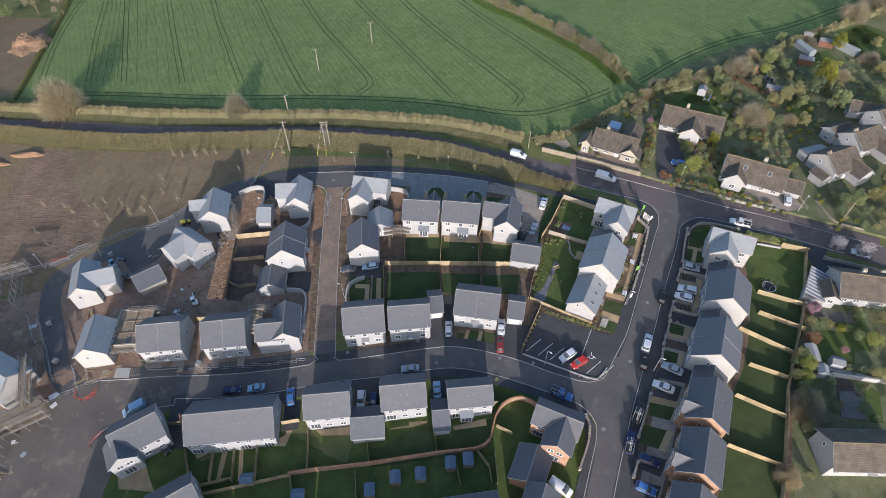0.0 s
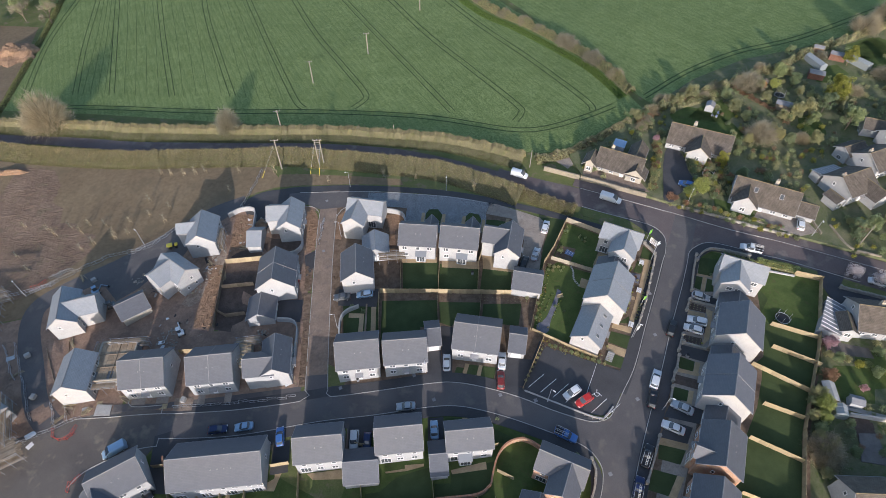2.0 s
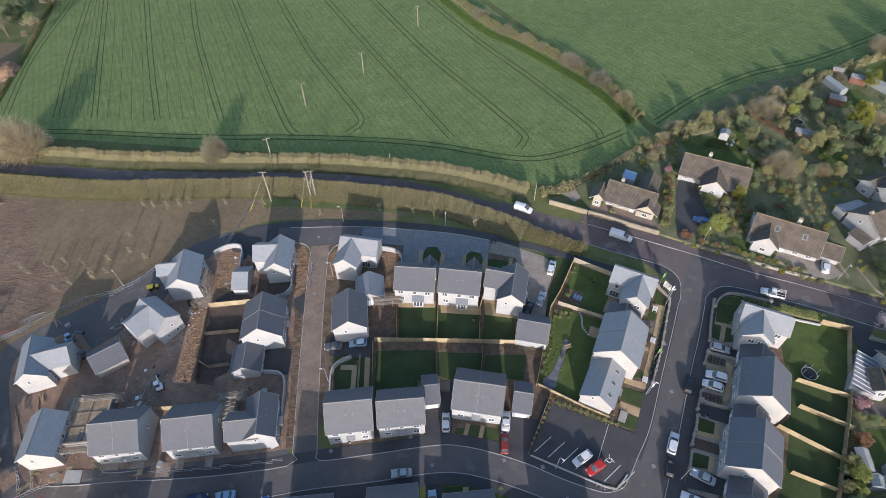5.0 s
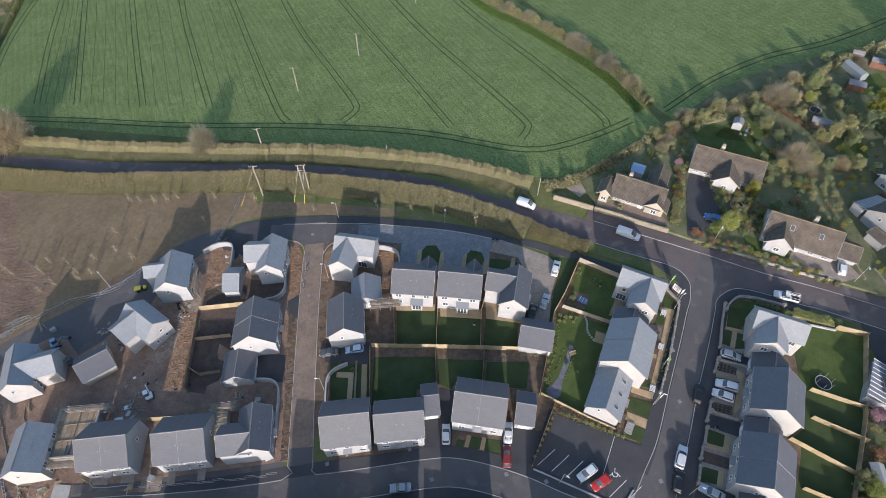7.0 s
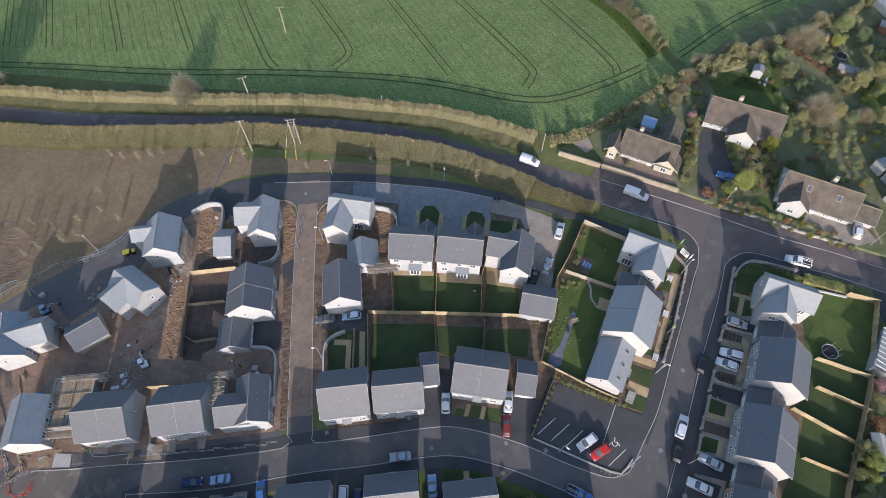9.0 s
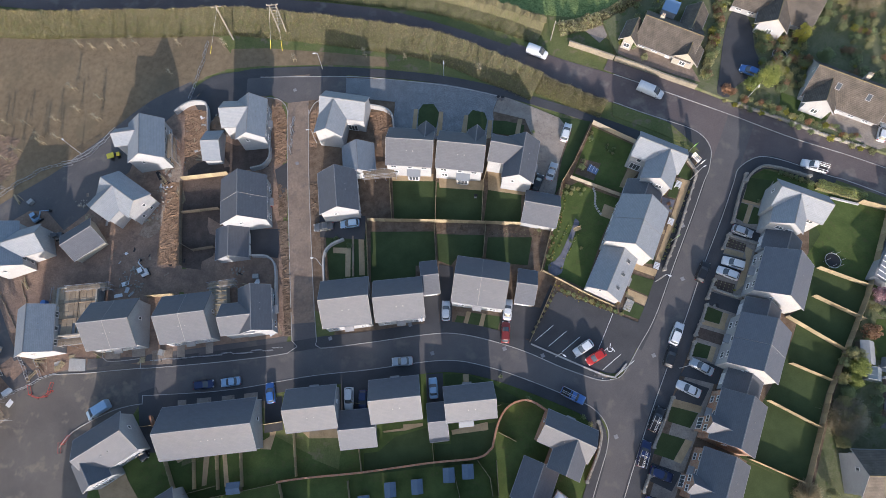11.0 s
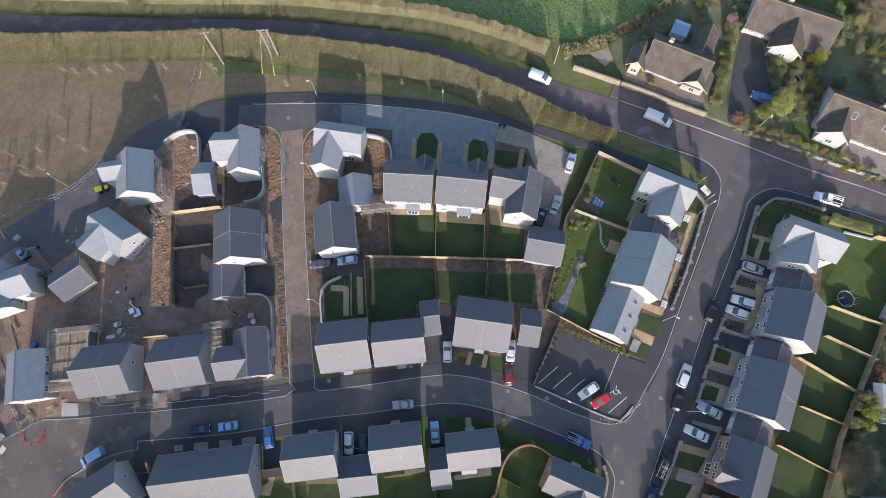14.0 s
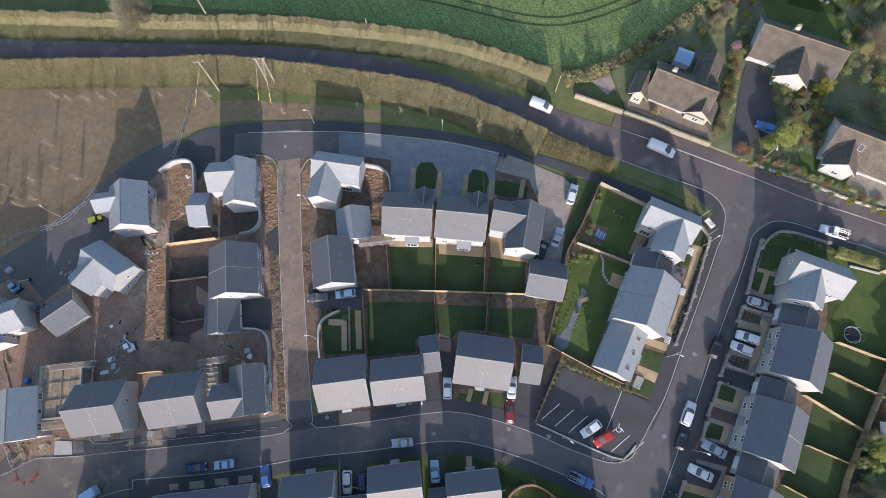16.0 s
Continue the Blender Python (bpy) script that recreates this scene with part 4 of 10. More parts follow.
# west of the unfinished street
house([(-40.9, 114.5, 92.5, 9.8, 6.4, 5.0, 7.6), (-43.6, 115.8, 2.5, 7.6, 6.6, 5.0, 7.5)], "new white L-shaped house with a pale slate roof", roof="slate_pale", front="a")
garage((-50.2, 110.0, 1.4, 4.0, 7.4, 2.4, 4.7), "pale-roofed single garage beside the rubble heap", roof="slate_pale", side="b")
house([(-41.2, 95.9, 95.6, 10.4, 9.7, 5.0, 8.9)], "pair of white rendered semi-detached houses with red doors", front="a", door="red_door", stepped=True)
garage((-44.0, 87.3, 95.0, 7.0, 7.0, 2.4, 4.8), "double garage with a grey slate roof", side="a", n=2)
house([(-37.1, 72.6, 97.0, 9.4, 6.6, 5.0, 7.6), (-40.2, 70.8, 6.0, 7.0, 6.4, 5.0, 7.5)], "nearly finished white L-shaped house with slate roof", front="a")
house([(-51.2, 71.2, 6.3, 10.1, 9.7, 5.0, 8.8)], NEW + " on the building site", front="a", stepped=True)
house([(-66.4, 69.9, 5.7, 9.8, 9.7, 5.0, 8.9)], NEW + " on the building site", front="a", stepped=True)
house([(-82.9, 69.0, 98.6, 9.7, 7.4, 5.0, 7.9)], "unfinished white house with a bluish slate roof", roof="slate_pale", front="a")
house([(-64.4, 110.4, 98.6, 9.9, 7.8, 5.0, 8.1), (-68.6, 111.5, 8.6, 5.6, 4.4, 5.0, 6.8)], "new white house with a bluish slate roof", roof="slate_pale", front="b")
house([(-67.9, 98.0, 324.6, 9.6, 6.6, 5.0, 7.6), (-70.3, 96.9, 54.0, 8.0, 6.6, 5.0, 7.6)], "new white L-shaped house with a pale slate roof on bare mud", roof="slate_pale", wins=[("1", "s", -1.2, 1.0), ("1", "s", 1.2, 1.0), ("1", "s", 0.6, 3.4), ("a", "w", 3.0, 0.95), ("a", "w", 3.0, 3.35), ("b", "w", -2.5, 3.35), ("b", "w", 0, 3.35), ("b", "w", 2.5, 3.35), ("b", "white", 0, 0.1), ("b", "w", 2.5, 0.95)])
garage((-77.6, 89.1, 37.0, 7.1, 7.0, 2.4, 4.8), "unfinished double garage of bare blockwork with slate roof", wall="cream", side="b", n=2)
house([(-92.9, 87.0, 108.0, 10.4, 6.7, 5.0, 7.7), (-89.0, 88.0, 18.0, 7.6, 6.4, 5.0, 7.5)], "new white L-shaped house with pale slate roof by site road", roof="slate_pale", front="a")
# east of the unfinished street
house([(-20.3, 116.5, 350.0, 10.0, 6.2, 5.0, 7.5), (-22.9, 112.9, 80.0, 7.0, 6.2, 5.0, 7.5)], "white rendered L-shaped house with a pale slate roof", roof="slate_pale", front="b", wins=[("a", "p", 2.0, 0.1), ("b", "w", -2.5, 3.35), ("b", "w", 2.5, 3.35)])
garage((-17.2, 105.2, 96.1, 7.2, 7.0, 2.4, 4.8), "double garage with a pale grey roof and a scaffold beside it", roof="slate_pale", side="0", n=2)
house([(-21.0, 96.8, 96.4, 9.5, 8.2, 5.0, 8.2)], NEW + " on the unfinished street", front="b")
# corner range with back gardens
house([(45.4, 102.5, 333.8, 10.1, 6.2, 5.0, 7.6), (45.2, 98.8, 66.0, 7.2, 6.4, 5.0, 7.6)], "white L-shaped corner house with a pale slate roof", roof="slate_pale", front="b")
garage((42.1, 94.8, 66.4, 4.4, 7.6, 2.6, 5.2), "low slate-roofed garage linking two houses", side="b", n=1)
house([(39.5, 87.1, 65.7, 11.0, 9.8, 5.0, 8.9)], "pair of white terraced houses with a pale slate roof", roof="slate_pale", front="a", stepped=True)
house([(34.4, 78.4, 63.0, 9.9, 7.2, 3.2, 6.0)], "low white cottage with roof windows in pale slate", roof="slate_pale", front="a", two=False, vents=0)
# terrace east of the road
house([(71.2, 91.0, 336.5, 10.1, 6.4, 5.0, 7.7), (68.8, 88.7, 67.0, 7.2, 6.4, 5.0, 7.6)], "white L-shaped house with pale slate roof and red door", roof="slate_pale", front="a", door="red_door")
garage((67.9, 83.1, 65.0, 4.6, 7.2, 2.6, 5.2), "low slate-roofed garage between two houses", side="b", n=1)
house([(65.9, 75.9, 65.2, 9.5, 9.5, 5.0, 8.8)], "pair of white terraced houses with a slate roof", roof="slate_mid", front="b")
garage((62.0, 69.6, 65.6, 4.6, 7.0, 2.6, 5.1), "low slate-roofed garage between two houses", side="b", n=1)
house([(59.5, 63.0, 64.6, 10.4, 9.6, 5.0, 8.8)], "pair of white terraced houses with a slate roof", roof="slate_mid", front="b", stepped=True)
garage((56.8, 56.4, 63.0, 4.6, 6.8, 2.6, 5.1), "low slate-roofed garage between two houses", side="b", n=1)
for x, y in ((53.9, 49.8), (49.5, 39.7), (45.1, 29.6)):
    house([(x, y, 65.2, 9.6, 8.4, 5.0, 8.3), (x - 2.9, y - 1.1, 155.2 + 180, 5.6, 3.4, 5.2, 7.0)], "red brick house with a slate roof and a front gable", wall="brick", front="b", barge="grey_trim")
# row south of the bending road
S1W = [("a", k, -7.4 + 4.9 * i + d, z) for i in range(4) for k, d, z in (("p", 0, 0.1), ("w", 1.2, 3.35), ("t", -1.0, 3.35))] + [("b", k, -7.4 + 4.9 * i + d, z) for i in range(4) for k, d, z in (("white", 0.6, 0.1), ("w", -1.0, 0.95), ("w", 0, 3.35))] + [("1", "s", 0.9, 3.4)]
house([(-44.5, 49.8, 5.7, 18.3, 9.8, 5.0, 8.9)], "long white terrace of four houses with a slate roof", wins=S1W, vents=4)
house([(-24.6, 53.25, 5.3, 9.8, 8.1, 5.0, 8.2)], NEW + " backing onto fenced lawns", front="b")
garage((-15.9, 49.5, 4.6, 7.1, 7.2, 2.4, 4.9), "double garage with a slate roof between drives", side="b", n=2)
house([(-8.5, 54.7, 5.6, 9.7, 8.1, 5.0, 8.2)], NEW + " backing onto fenced lawns", front="b")
garage((-0.5, 50.6, 5.6, 3.7, 7.2, 2.4, 4.6), "single garage with a slate roof at the end of a drive", side="b")
house([(5.6, 54.0, 5.3, 9.6, 6.6, 5.0, 7.6)], NEW + " and rear lean-to", front="b", extra=[("a", "bay", -1.0, 0.1)])
house([(23.4, 47.8, 335.7, 9.8, 6.2, 5.0, 7.5), (23.4, 44.4, 65.7, 7.0, 6.2, 5.0, 7.5)], "red brick L-shaped corner house with a slate roof", wall="brick", front="b", barge="grey_trim")
garage((17.4, 39.5, 66.5, 7.7, 7.0, 2.6, 5.0), "red brick garage with a dark slate roof", wall="brick", side="1", n=2)
house([(17.5, 30.8, 66.9, 9.0, 6.6, 5.0, 7.6)], "red brick house with a slate roof", wall="brick", front="a", barge="grey_trim")
house([(-64.8, 46.6, 33.0, 9.6, 8.4, 5.0, 8.3), (-67.5, 43.5, 123.0, 9.0, 5.6, 5.0, 7.4)], "white and brick house with slate roof by site entrance", front="b")
# old bungalows along the lane
house([(51.3, 131.0, 333.4, 13.0, 9.6, 2.5, 5.9), (55.0, 127.4, 63.4, 6.5, 6.4, 2.3, 4.8), (43.8, 133.0, 63.4, 8.0, 4.2, 2.6, 4.6), (57.0, 134.5, 63.4, 8.0, 5.0, 2.6, 5.2)], "cream rendered bungalow with a brown tiled roof", wall="cream", roof="tile_brown", front="a", two=False, group="old bungalows", vents=0, barge="cream")
house([(75.5, 138.7, 335.9, 17.4, 10.6, 2.3, 6.1), (73.8, 133.8, 66.0, 6.5, 7.0, 2.6, 5.3)], "white rendered bungalow with a brown tiled roof and chimney", wall="render", roof="tile_brown", front="a", two=False, group="old bungalows", vents=0, barge="cream")
house([(85.8, 115.8, 333.4, 16.0, 10.2, 2.4, 6.5), (80.4, 114.6, 63.4, 7.0, 6.5, 2.8, 5.6), (94.6, 110.4, 333.4, 4.5, 6.5, 2.6, 4.6)], "white dormer bungalow with a brown tiled roof and roof windows", roof="tile_brown", front="a", two=False, group="old bungalows", vents=0)
house([(108.3, 118.0, 22.5, 10.2, 10.0, 3.8, 7.0), (112.4, 114.4, 292.0, 7.0, 5.6, 3.3, 5.7), (102.4, 113.6, 112.5, 5.4, 3.8, 2.6, 3.7)], "white old house with brown tiled gables", roof="tile_brown", front="a", two=False, group="old houses", vents=0)
house([(118.9, 126.0, 23.0, 10.2, 9.4, 3.8, 7.0), (114.6, 130.8, 23.0, 7.6, 5.6, 3.3, 5.0), (123.4, 121.8, 293.0, 6.4, 5.0, 3.3, 5.4)], "white old house with brown tiled roof", roof="tile_brown", front="a", two=False, group="old houses", vents=0)
house([(129.5, 134.6, 23.0, 9.6, 8.4, 3.8, 6.9), (125.6, 139.4, 338.0, 8.0, 6.0, 3.4, 5.4)], "white old house with dark tiled roof", roof="tile_brown", front="a", two=False, group="old houses", vents=0)
house([(98.5, 78.0, 350.0, 14.0, 9.6, 2.8, 6.2), (90.0, 77.5, 75.0, 7.0, 4.0, 2.4, 3.6)], "white bungalow with a mossy brown tiled roof", roof="tile_brown", front="a", two=False, group="old bungalows", vents=0)
house([(81.0, 40.6, 358.0, 15.6, 8.4, 3.6, 6.8)], "blue-grey clad bungalow with a mossy brown tiled roof", wall="render", roof="tile_brown", front="a", two=False, group="old bungalows", vents=0)
house([(-52.5, 33.5, 33.0, 9.0, 8.0, 5.0, 8.0)], "white rendered house with slate roof by the back gardens", front="b")
house([(4.5, 29.5, 8.0, 13.0, 9.0, 5.0, 8.4)], "row of brick houses with a slate roof", wall="brick", front="b", barge="grey_trim")
# glazed lean-to with white ribs beside the mossy bungalow
t = thing("lean_to", 88.3, 79.0, 57, "glazed lean-to roof with white ribs", "lean-to")
part("side_wall", boxed(0, 0, -0.6, 9.0, 4.2, 2.6), "render", t)
gm = bmesh.new()
vs = [gm.verts.new((sx * 4.6, yy, zz + dz)) for sx in (-1, 1) for yy, zz in ((-2.3, 2.1), (2.3, 3.0)) for dz in (0, 0.06)]
bmesh.ops.convex_hull(gm, input=vs)
part("glazing", gm, "slate_pale", t)
for i in range(9):
    rb = bmesh.new()
    rod(rb, (-4.5 + i * 1.125, -2.35, 2.2), (-4.5 + i * 1.125, 2.35, 3.1), 0.06, sides=4)
    part("rib", rb, "white", t)
# long glazed lean-to behind the first white house
t = thing("conservatory", 104.9, 123.2, 18, "long conservatory with a pale blue-grey glazed roof", "conservatory")
part("side_wall", boxed(0, 0, -0.5, 7.2, 2.8, 2.6), "render", t)
gm = bmesh.new()
vs = [gm.verts.new((sx * 3.75, yy, zz + dz)) for sx in (-1, 1) for yy, zz in ((1.6, 2.1), (-1.5, 2.9)) for dz in (0, 0.06)]
bmesh.ops.convex_hull(gm, input=vs)
part("glazing", gm, "slate_pale", t)
for i in range(8):
    rb = bmesh.new()
    rod(rb, (-3.6 + i * 1.03, 1.62, 2.17), (-3.6 + i * 1.03, -1.5, 2.97), 0.04, sides=4)
    part("rib", rb, "white", t)
# flat glazed bay roof behind the first bungalow
t = thing("conservatory", 52.4, 138.0, 333.4, "small conservatory with a flat pale blue roof", "conservatory")
part("side_wall", boxed(0, 0, -0.5, 3.2, 3.4, 2.9), "render", t)
part("glass_roof", boxed(0, 0, 2.4, 3.4, 3.6, 0.08), "blue_roof", t)
# mostly unseen row added to the south so its roofs shade the back gardens
for x, y, L in ((-66.5, 20, 15.5), (-50.0, 18.5, 15.0), (-33.5, 19.5, 16.5), (-17.6, 21, 14), (-5.4, 21.5, 9.5)):
    house([(x, y, 7.0, L, 9.0, 5.2, 9.0)], "mostly unseen white slate-roofed house, added to shade the back gardens", front="b")

# ---- fences and walls ----
def panel_mesh(h, wood):
    """A lapped-board panel, one board next to another, 1.83 m long."""
    bm = bmesh.new()
    rows = []
    n = 9
    for i in range(n + 1):
        x = -0.915 + 1.83 * i / n
        for d in ((0.012, -0.012) if 0 < i < n else (0.012,)):
            rows.append([bm.verts.new((x + d * 0.4, yy + d, z)) for yy, z in ((-0.02, 0.04), (-0.02, h), (0.02, h), (0.02, 0.04))])
    for r, q in zip(rows, rows[1:]):
        for k in range(4):
            bm.faces.new((r[k], r[(k + 1) % 4], q[(k + 1) % 4], q[k]))
    bm.faces.new(rows[0]), bm.faces.new(rows[-1])
    return mesh_of(bm, "fence_panel", wood)


def post_mesh(h, wood):
    bm = bmesh.new()
    box(bm, 0, 0, -0.4, 0.1, 0.1, h + 0.46)
    top = [v for v in bm.verts if v.co.z > h]
    bmesh.ops.scale(bm, verts=top, vec=(0.7, 0.7, 1))
    return mesh_of(bm, "post", wood)


FENCE_MESH = {}


def fence(pts, label, h=1.8, wood="timber"):
    if (h, wood) not in FENCE_MESH:
        FENCE_MESH[h, wood] = panel_mesh(h, wood), post_mesh(h, wood)
    pm, po = FENCE_MESH[h, wood]
    x0, y0 = pts[0]
    f = thing("fence", x0, y0, 0, label, "fence", "garden fences")
    inv = f.matrix_basis.inverted()
    for (ax, ay), (bx, by) in zip(pts, pts[1:]):
        L = math.hypot(bx - ax, by - ay)
        n = max(1, round(L / 1.83))
        yaw = math.degrees(math.atan2(by - ay, bx - ax))
        for i in range(n):
            x, y = ax + (bx - ax) * (i + 0.5) / n, ay + (by - ay) * (i + 0.5) / n
            share("fence_panel", pm, f, inv @ pose(x, y, gz(x, y) + random.uniform(-0.02, 0.03), 0, 0, yaw) @ Matrix.Diagonal((L / n / 1.83 * 0.97, 1, 1, 1)))
            x, y = ax + (bx - ax) * i / n, ay + (by - ay) * i / n
            share("post", po, f, inv @ pose(x, y, gz(x, y), 0, 0, yaw))
    x, y = pts[-1]
    share("post", po, f, inv @ pose(x, y, gz(x, y)))
    return f


def long_wall(pts, label, h, wall, coping, w=0.24, name="garden_wall", ragged=0.0):
    """A wall along a smooth line, with a coping of its own."""
    line = smooth_line(pts, 0.8) if len(pts) > 2 else [tuple(a + (b - a) * k / 8 for a, b in zip(*pts)) for k in range(9)]
    x0, y0 = line[0]
    t = thing(name, x0, y0, 0, label, "garden wall", "garden walls")
    org = t.matrix_basis.translation
    for nm, mt, half, z0, z1 in (("wall", wall, w / 2, -0.5, h), ("coping", coping, w / 2 + 0.05, h, h + 0.07)):
        bm = ribbon(bmesh.new(), line, half, half, z0, z1)
        uv = bm.loops.layers.uv.new("UVMap")
        run = [0.0]
        for a, b in zip(line, line[1:]):
            run.append(run[-1] + math.dist(a, b))
        bm.verts.ensure_lookup_table()
        along = {v: run[i // 4] for i, v in enumerate(bm.verts)}
        for f in bm.faces:
            for lp in f.loops:
                lp[uv].uv = (along[lp.vert], lp.vert.co.z - gz(lp.vert.co.x, lp.vert.co.y))
        for v in bm.verts:
            if ragged and nm == "coping":
                v.co.z += random.uniform(-ragged, ragged)
            v.co -= org
        part(nm, bm, mt, t)
    return t


def brickwall(pts, label, h):
    return long_wall(pts, label, h, "brick", "brick")


def whitewall(pts, label, h):
    return long_wall(pts, label, h, "render", "kerb")


def creamwall(pts, label, h):
    return long_wall(pts, label, h, "bank_wall", "bank_wall")


def stonewall(pts, label, h):
    """A rubble wall with upright coping stones, each a little different."""
    t = long_wall(pts, label, h, "rubble", "rubble", 0.3)
    org = t.matrix_basis.translation
    for a, b in zip(pts, pts[1:]):
        n = int(math.dist(a, b) / 0.62)
        yaw = math.degrees(math.atan2(b[1] - a[1], b[0] - a[0]))
        for i in range(n):
            x, y = a[0] + (b[0] - a[0]) * (i + 0.5) / n, a[1] + (b[1] - a[1]) * (i + 0.5) / n
            s = random.uniform(0.75, 1.2)
            share("stone", STONE, t, Matrix.Translation((x - org.x, y - org.y, gz(x, y) + h + 0.04 - org.z)) @ pose(0, 0, 0, random.uniform(-9, 9), random.uniform(-9, 9), yaw + random.uniform(-12, 12)) @ Matrix.Diagonal((s, random.uniform(0.8, 1.15), random.uniform(0.7, 1.4), 1)))
    x, y = pts[0]
    for x, y in (pts[0], pts[-1]):
        share("pier", PIER, t, Matrix.Translation((x - org.x, y - org.y, gz(x, y) - org.z)))
    return t


STONE = mesh_of(boxed(0, 0, 0, 0.5, 0.4, 0.22, bevel=0.06), "stone", "rubble")
bm = boxed(0, 0, -0.3, 0.5, 0.5, 1.35)
box(bm, 0, 0, 1.05, 0.62, 0.62, 0.1, bevel=0.03)
PIER = mesh_of(bm, "pier", "rubble")

# ---- gardens, drives and beds ----
fence([(-15.2, 92.0), (-0.7, 91.2), (9.8, 90.5), (17.5, 89.9)], "close-boarded timber fence between the back gardens", 1.8)
fence([(-10.7, 102.6), (-10.0, 91.8)], "timber panel fence beside a lawn", 1.8)
fence([(-0.4, 101.4), (-0.7, 91.2)], "timber panel fence beside a lawn", 1.8)
fence([(10.8, 103.6), (9.7, 99.7), (9.1, 90.8)], "timber panel fence beside a lawn", 1.8)
fence([(10.0, 90.3), (9.2, 83.3)], "timber panel fence between gardens", 1.6)
fence([(-0.9, 90.9), (-0.6, 82.7)], "timber panel fence between gardens", 1.6)
fence([(-15.5, 91.2), (-14.7, 78.2)], "timber panel fence along the garden side", 1.8)
fence([(33.8, 112.3), (29.2, 103.3), (26.2, 98.6), (23.6, 88.9), (21.0, 79.9)], "long timber fence beside the parking court", 1.6)
fence([(28.3, 100.0), (38.9, 95.2)], "pale timber fence across the back gardens", 1.4, "fence_pale")
fence([(21.4, 79.9), (30.8, 74.4), (35.2, 72.2)], "low timber fence above the car park", 1.0)
fence([(23.8, 77.6), (18.0, 65.6)], "timber fence beside the car park", 1.5)
fence([(-57.5, 103.1), (-47.2, 104.1)], "new pale timber fence on the site", 1.8)
# the plot fences take the darker timber to stand for house shade on them
fence([(-56.7, 95.2), (-48.6, 96.0)], "timber fence on the site, toned down for shade", 1.5, "timber_old")
fence([(-56.2, 88.1), (-53.5, 86.6), (-48.9, 87.3)], "timber fence on the site, toned down for shade", 1.5, "timber_old")
fence([(-62.4, 76.5), (-56.6, 77.0)], "new pale timber fence by the gable", 1.8)
fence([(-57.6, 102.5), (-56.2, 88.1), (-55.7, 83.4)], "timber fence along the plots, toned down for shade", 1.5, "timber_old")
fence([(75.3, 78.9), (84.1, 75.0)], "timber fence between terrace gardens", 1.5)
fence([(73.6, 73.3), (82.1, 68.5)], "timber fence between terrace gardens", 1.5)
fence([(67.9, 69.4), (77.6, 62.7)], "timber fence between terrace gardens", 1.5)
fence([(67.2, 60.5), (74.1, 57.2)], "timber fence between terrace gardens", 1.5)
fence([(90.9, 90.3), (83.4, 73.0), (73.2, 54.8), (66.6, 38.8), (63.8, 32.8)], "tall timber fence closing the terrace gardens", 1.8)
fence([(62.1, 53.7), (70.9, 48.6)], "timber fence between terrace gardens", 1.5)
fence([(57.2, 43.4), (66.6, 39.1)], "timber fence between terrace gardens", 1.5)
fence([(85.6, 92.1), (91.2, 90.1)], "pale timber fence beside the lane lawn", 1.8)
fence([(-57.4, 49.9), (-52.2, 37.5)], "timber fence beside the terrace garden", 1.8)
fence([(-48.9, 45.4), (-48.1, 38.7)], "timber fence between narrow gardens", 1.8)
fence([(-44.3, 45.9), (-43.3, 38.6)], "timber fence between narrow gardens", 1.8)
fence([(-39.4, 46.0), (-38.6, 39.1)], "timber fence between narrow gardens", 1.8)
fence([(-29.0, 49.7), (-28.0, 40.9)], "timber fence between gardens", 1.8)
fence([(-52.1, 37.2), (-43.7, 39.2)], "timber fence behind the terrace gardens", 1.8)
fence([(-51.6, 35.7), (-43.2, 37.3), (-31.7, 39.5)], "timber fence behind the terrace gardens", 1.8)
fence([(-16.3, 48.7), (-15.3, 41.7)], "timber fence between gardens", 1.6)
fence([(-1.7, 47.6), (-1.3, 43.2)], "timber fence between gardens", 1.6)
fence([(-17.9, 40.0), (-17.1, 34.4)], "timber fence between gardens below", 1.8)
fence([(-31.3, 39.5), (-29.9, 34.7)], "timber fence between gardens below", 1.8)
fence([(7.1, 43.4), (9.3, 40.4), (9.7, 37.2)], "timber fence between gardens below", 1.8)
fence([(2.4, 42.0), (3.5, 37.1)], "timber fence between gardens below", 1.6)
fence([(10.6, 43.5), (10.8, 37.2)], "timber fence between gardens below", 1.6)
fence([(11.3, 48.5), (14.4, 46.9)], "timber fence behind the corner house", 1.6)
fence([(-35.1, 50.5), (-31.4, 51.0)], "pale timber gate and fence by the drive", 1.6)
fence([(-60.3, 50.1), (-57.6, 50.4)], "pale timber fence by the drive", 1.6)
fence([(-18.0, 54.5), (-15.9, 54.2)], "pale timber fence by the garage", 1.6)
fence([(10.8, 53.3), (11.8, 53.6)], "pale timber fence by the gable", 1.6)
brickwall([(-31.7, 39.9), (-26.2, 40.6), (-15.6, 41.5), (-1.6, 43.2), (7.1, 44.0), (9.9, 45.8)], "long red brick garden wall", 1.6)
brickwall([(9.9, 45.8), (10.5, 48.2), (11.4, 50.8), (12.7, 52.8), (14.5, 54.0), (16.8, 54.4), (18.7, 53.7)], "curved red brick garden wall", 1.6)
brickwall([(18.7, 53.7), (21.4, 51.8)], "red brick garden wall beside the corner house", 1.6)
whitewall([(-15.4, 118.7), (-12.1, 117.8), (-10.2, 116.1), (-9.7, 112.6)], "curved white rendered garden wall", 1.6)
whitewall([(-38.0, 111.4), (-37.5, 107.5), (-39.0, 105.3), (-41.7, 104.7)], "curved white rendered garden wall", 1.6)
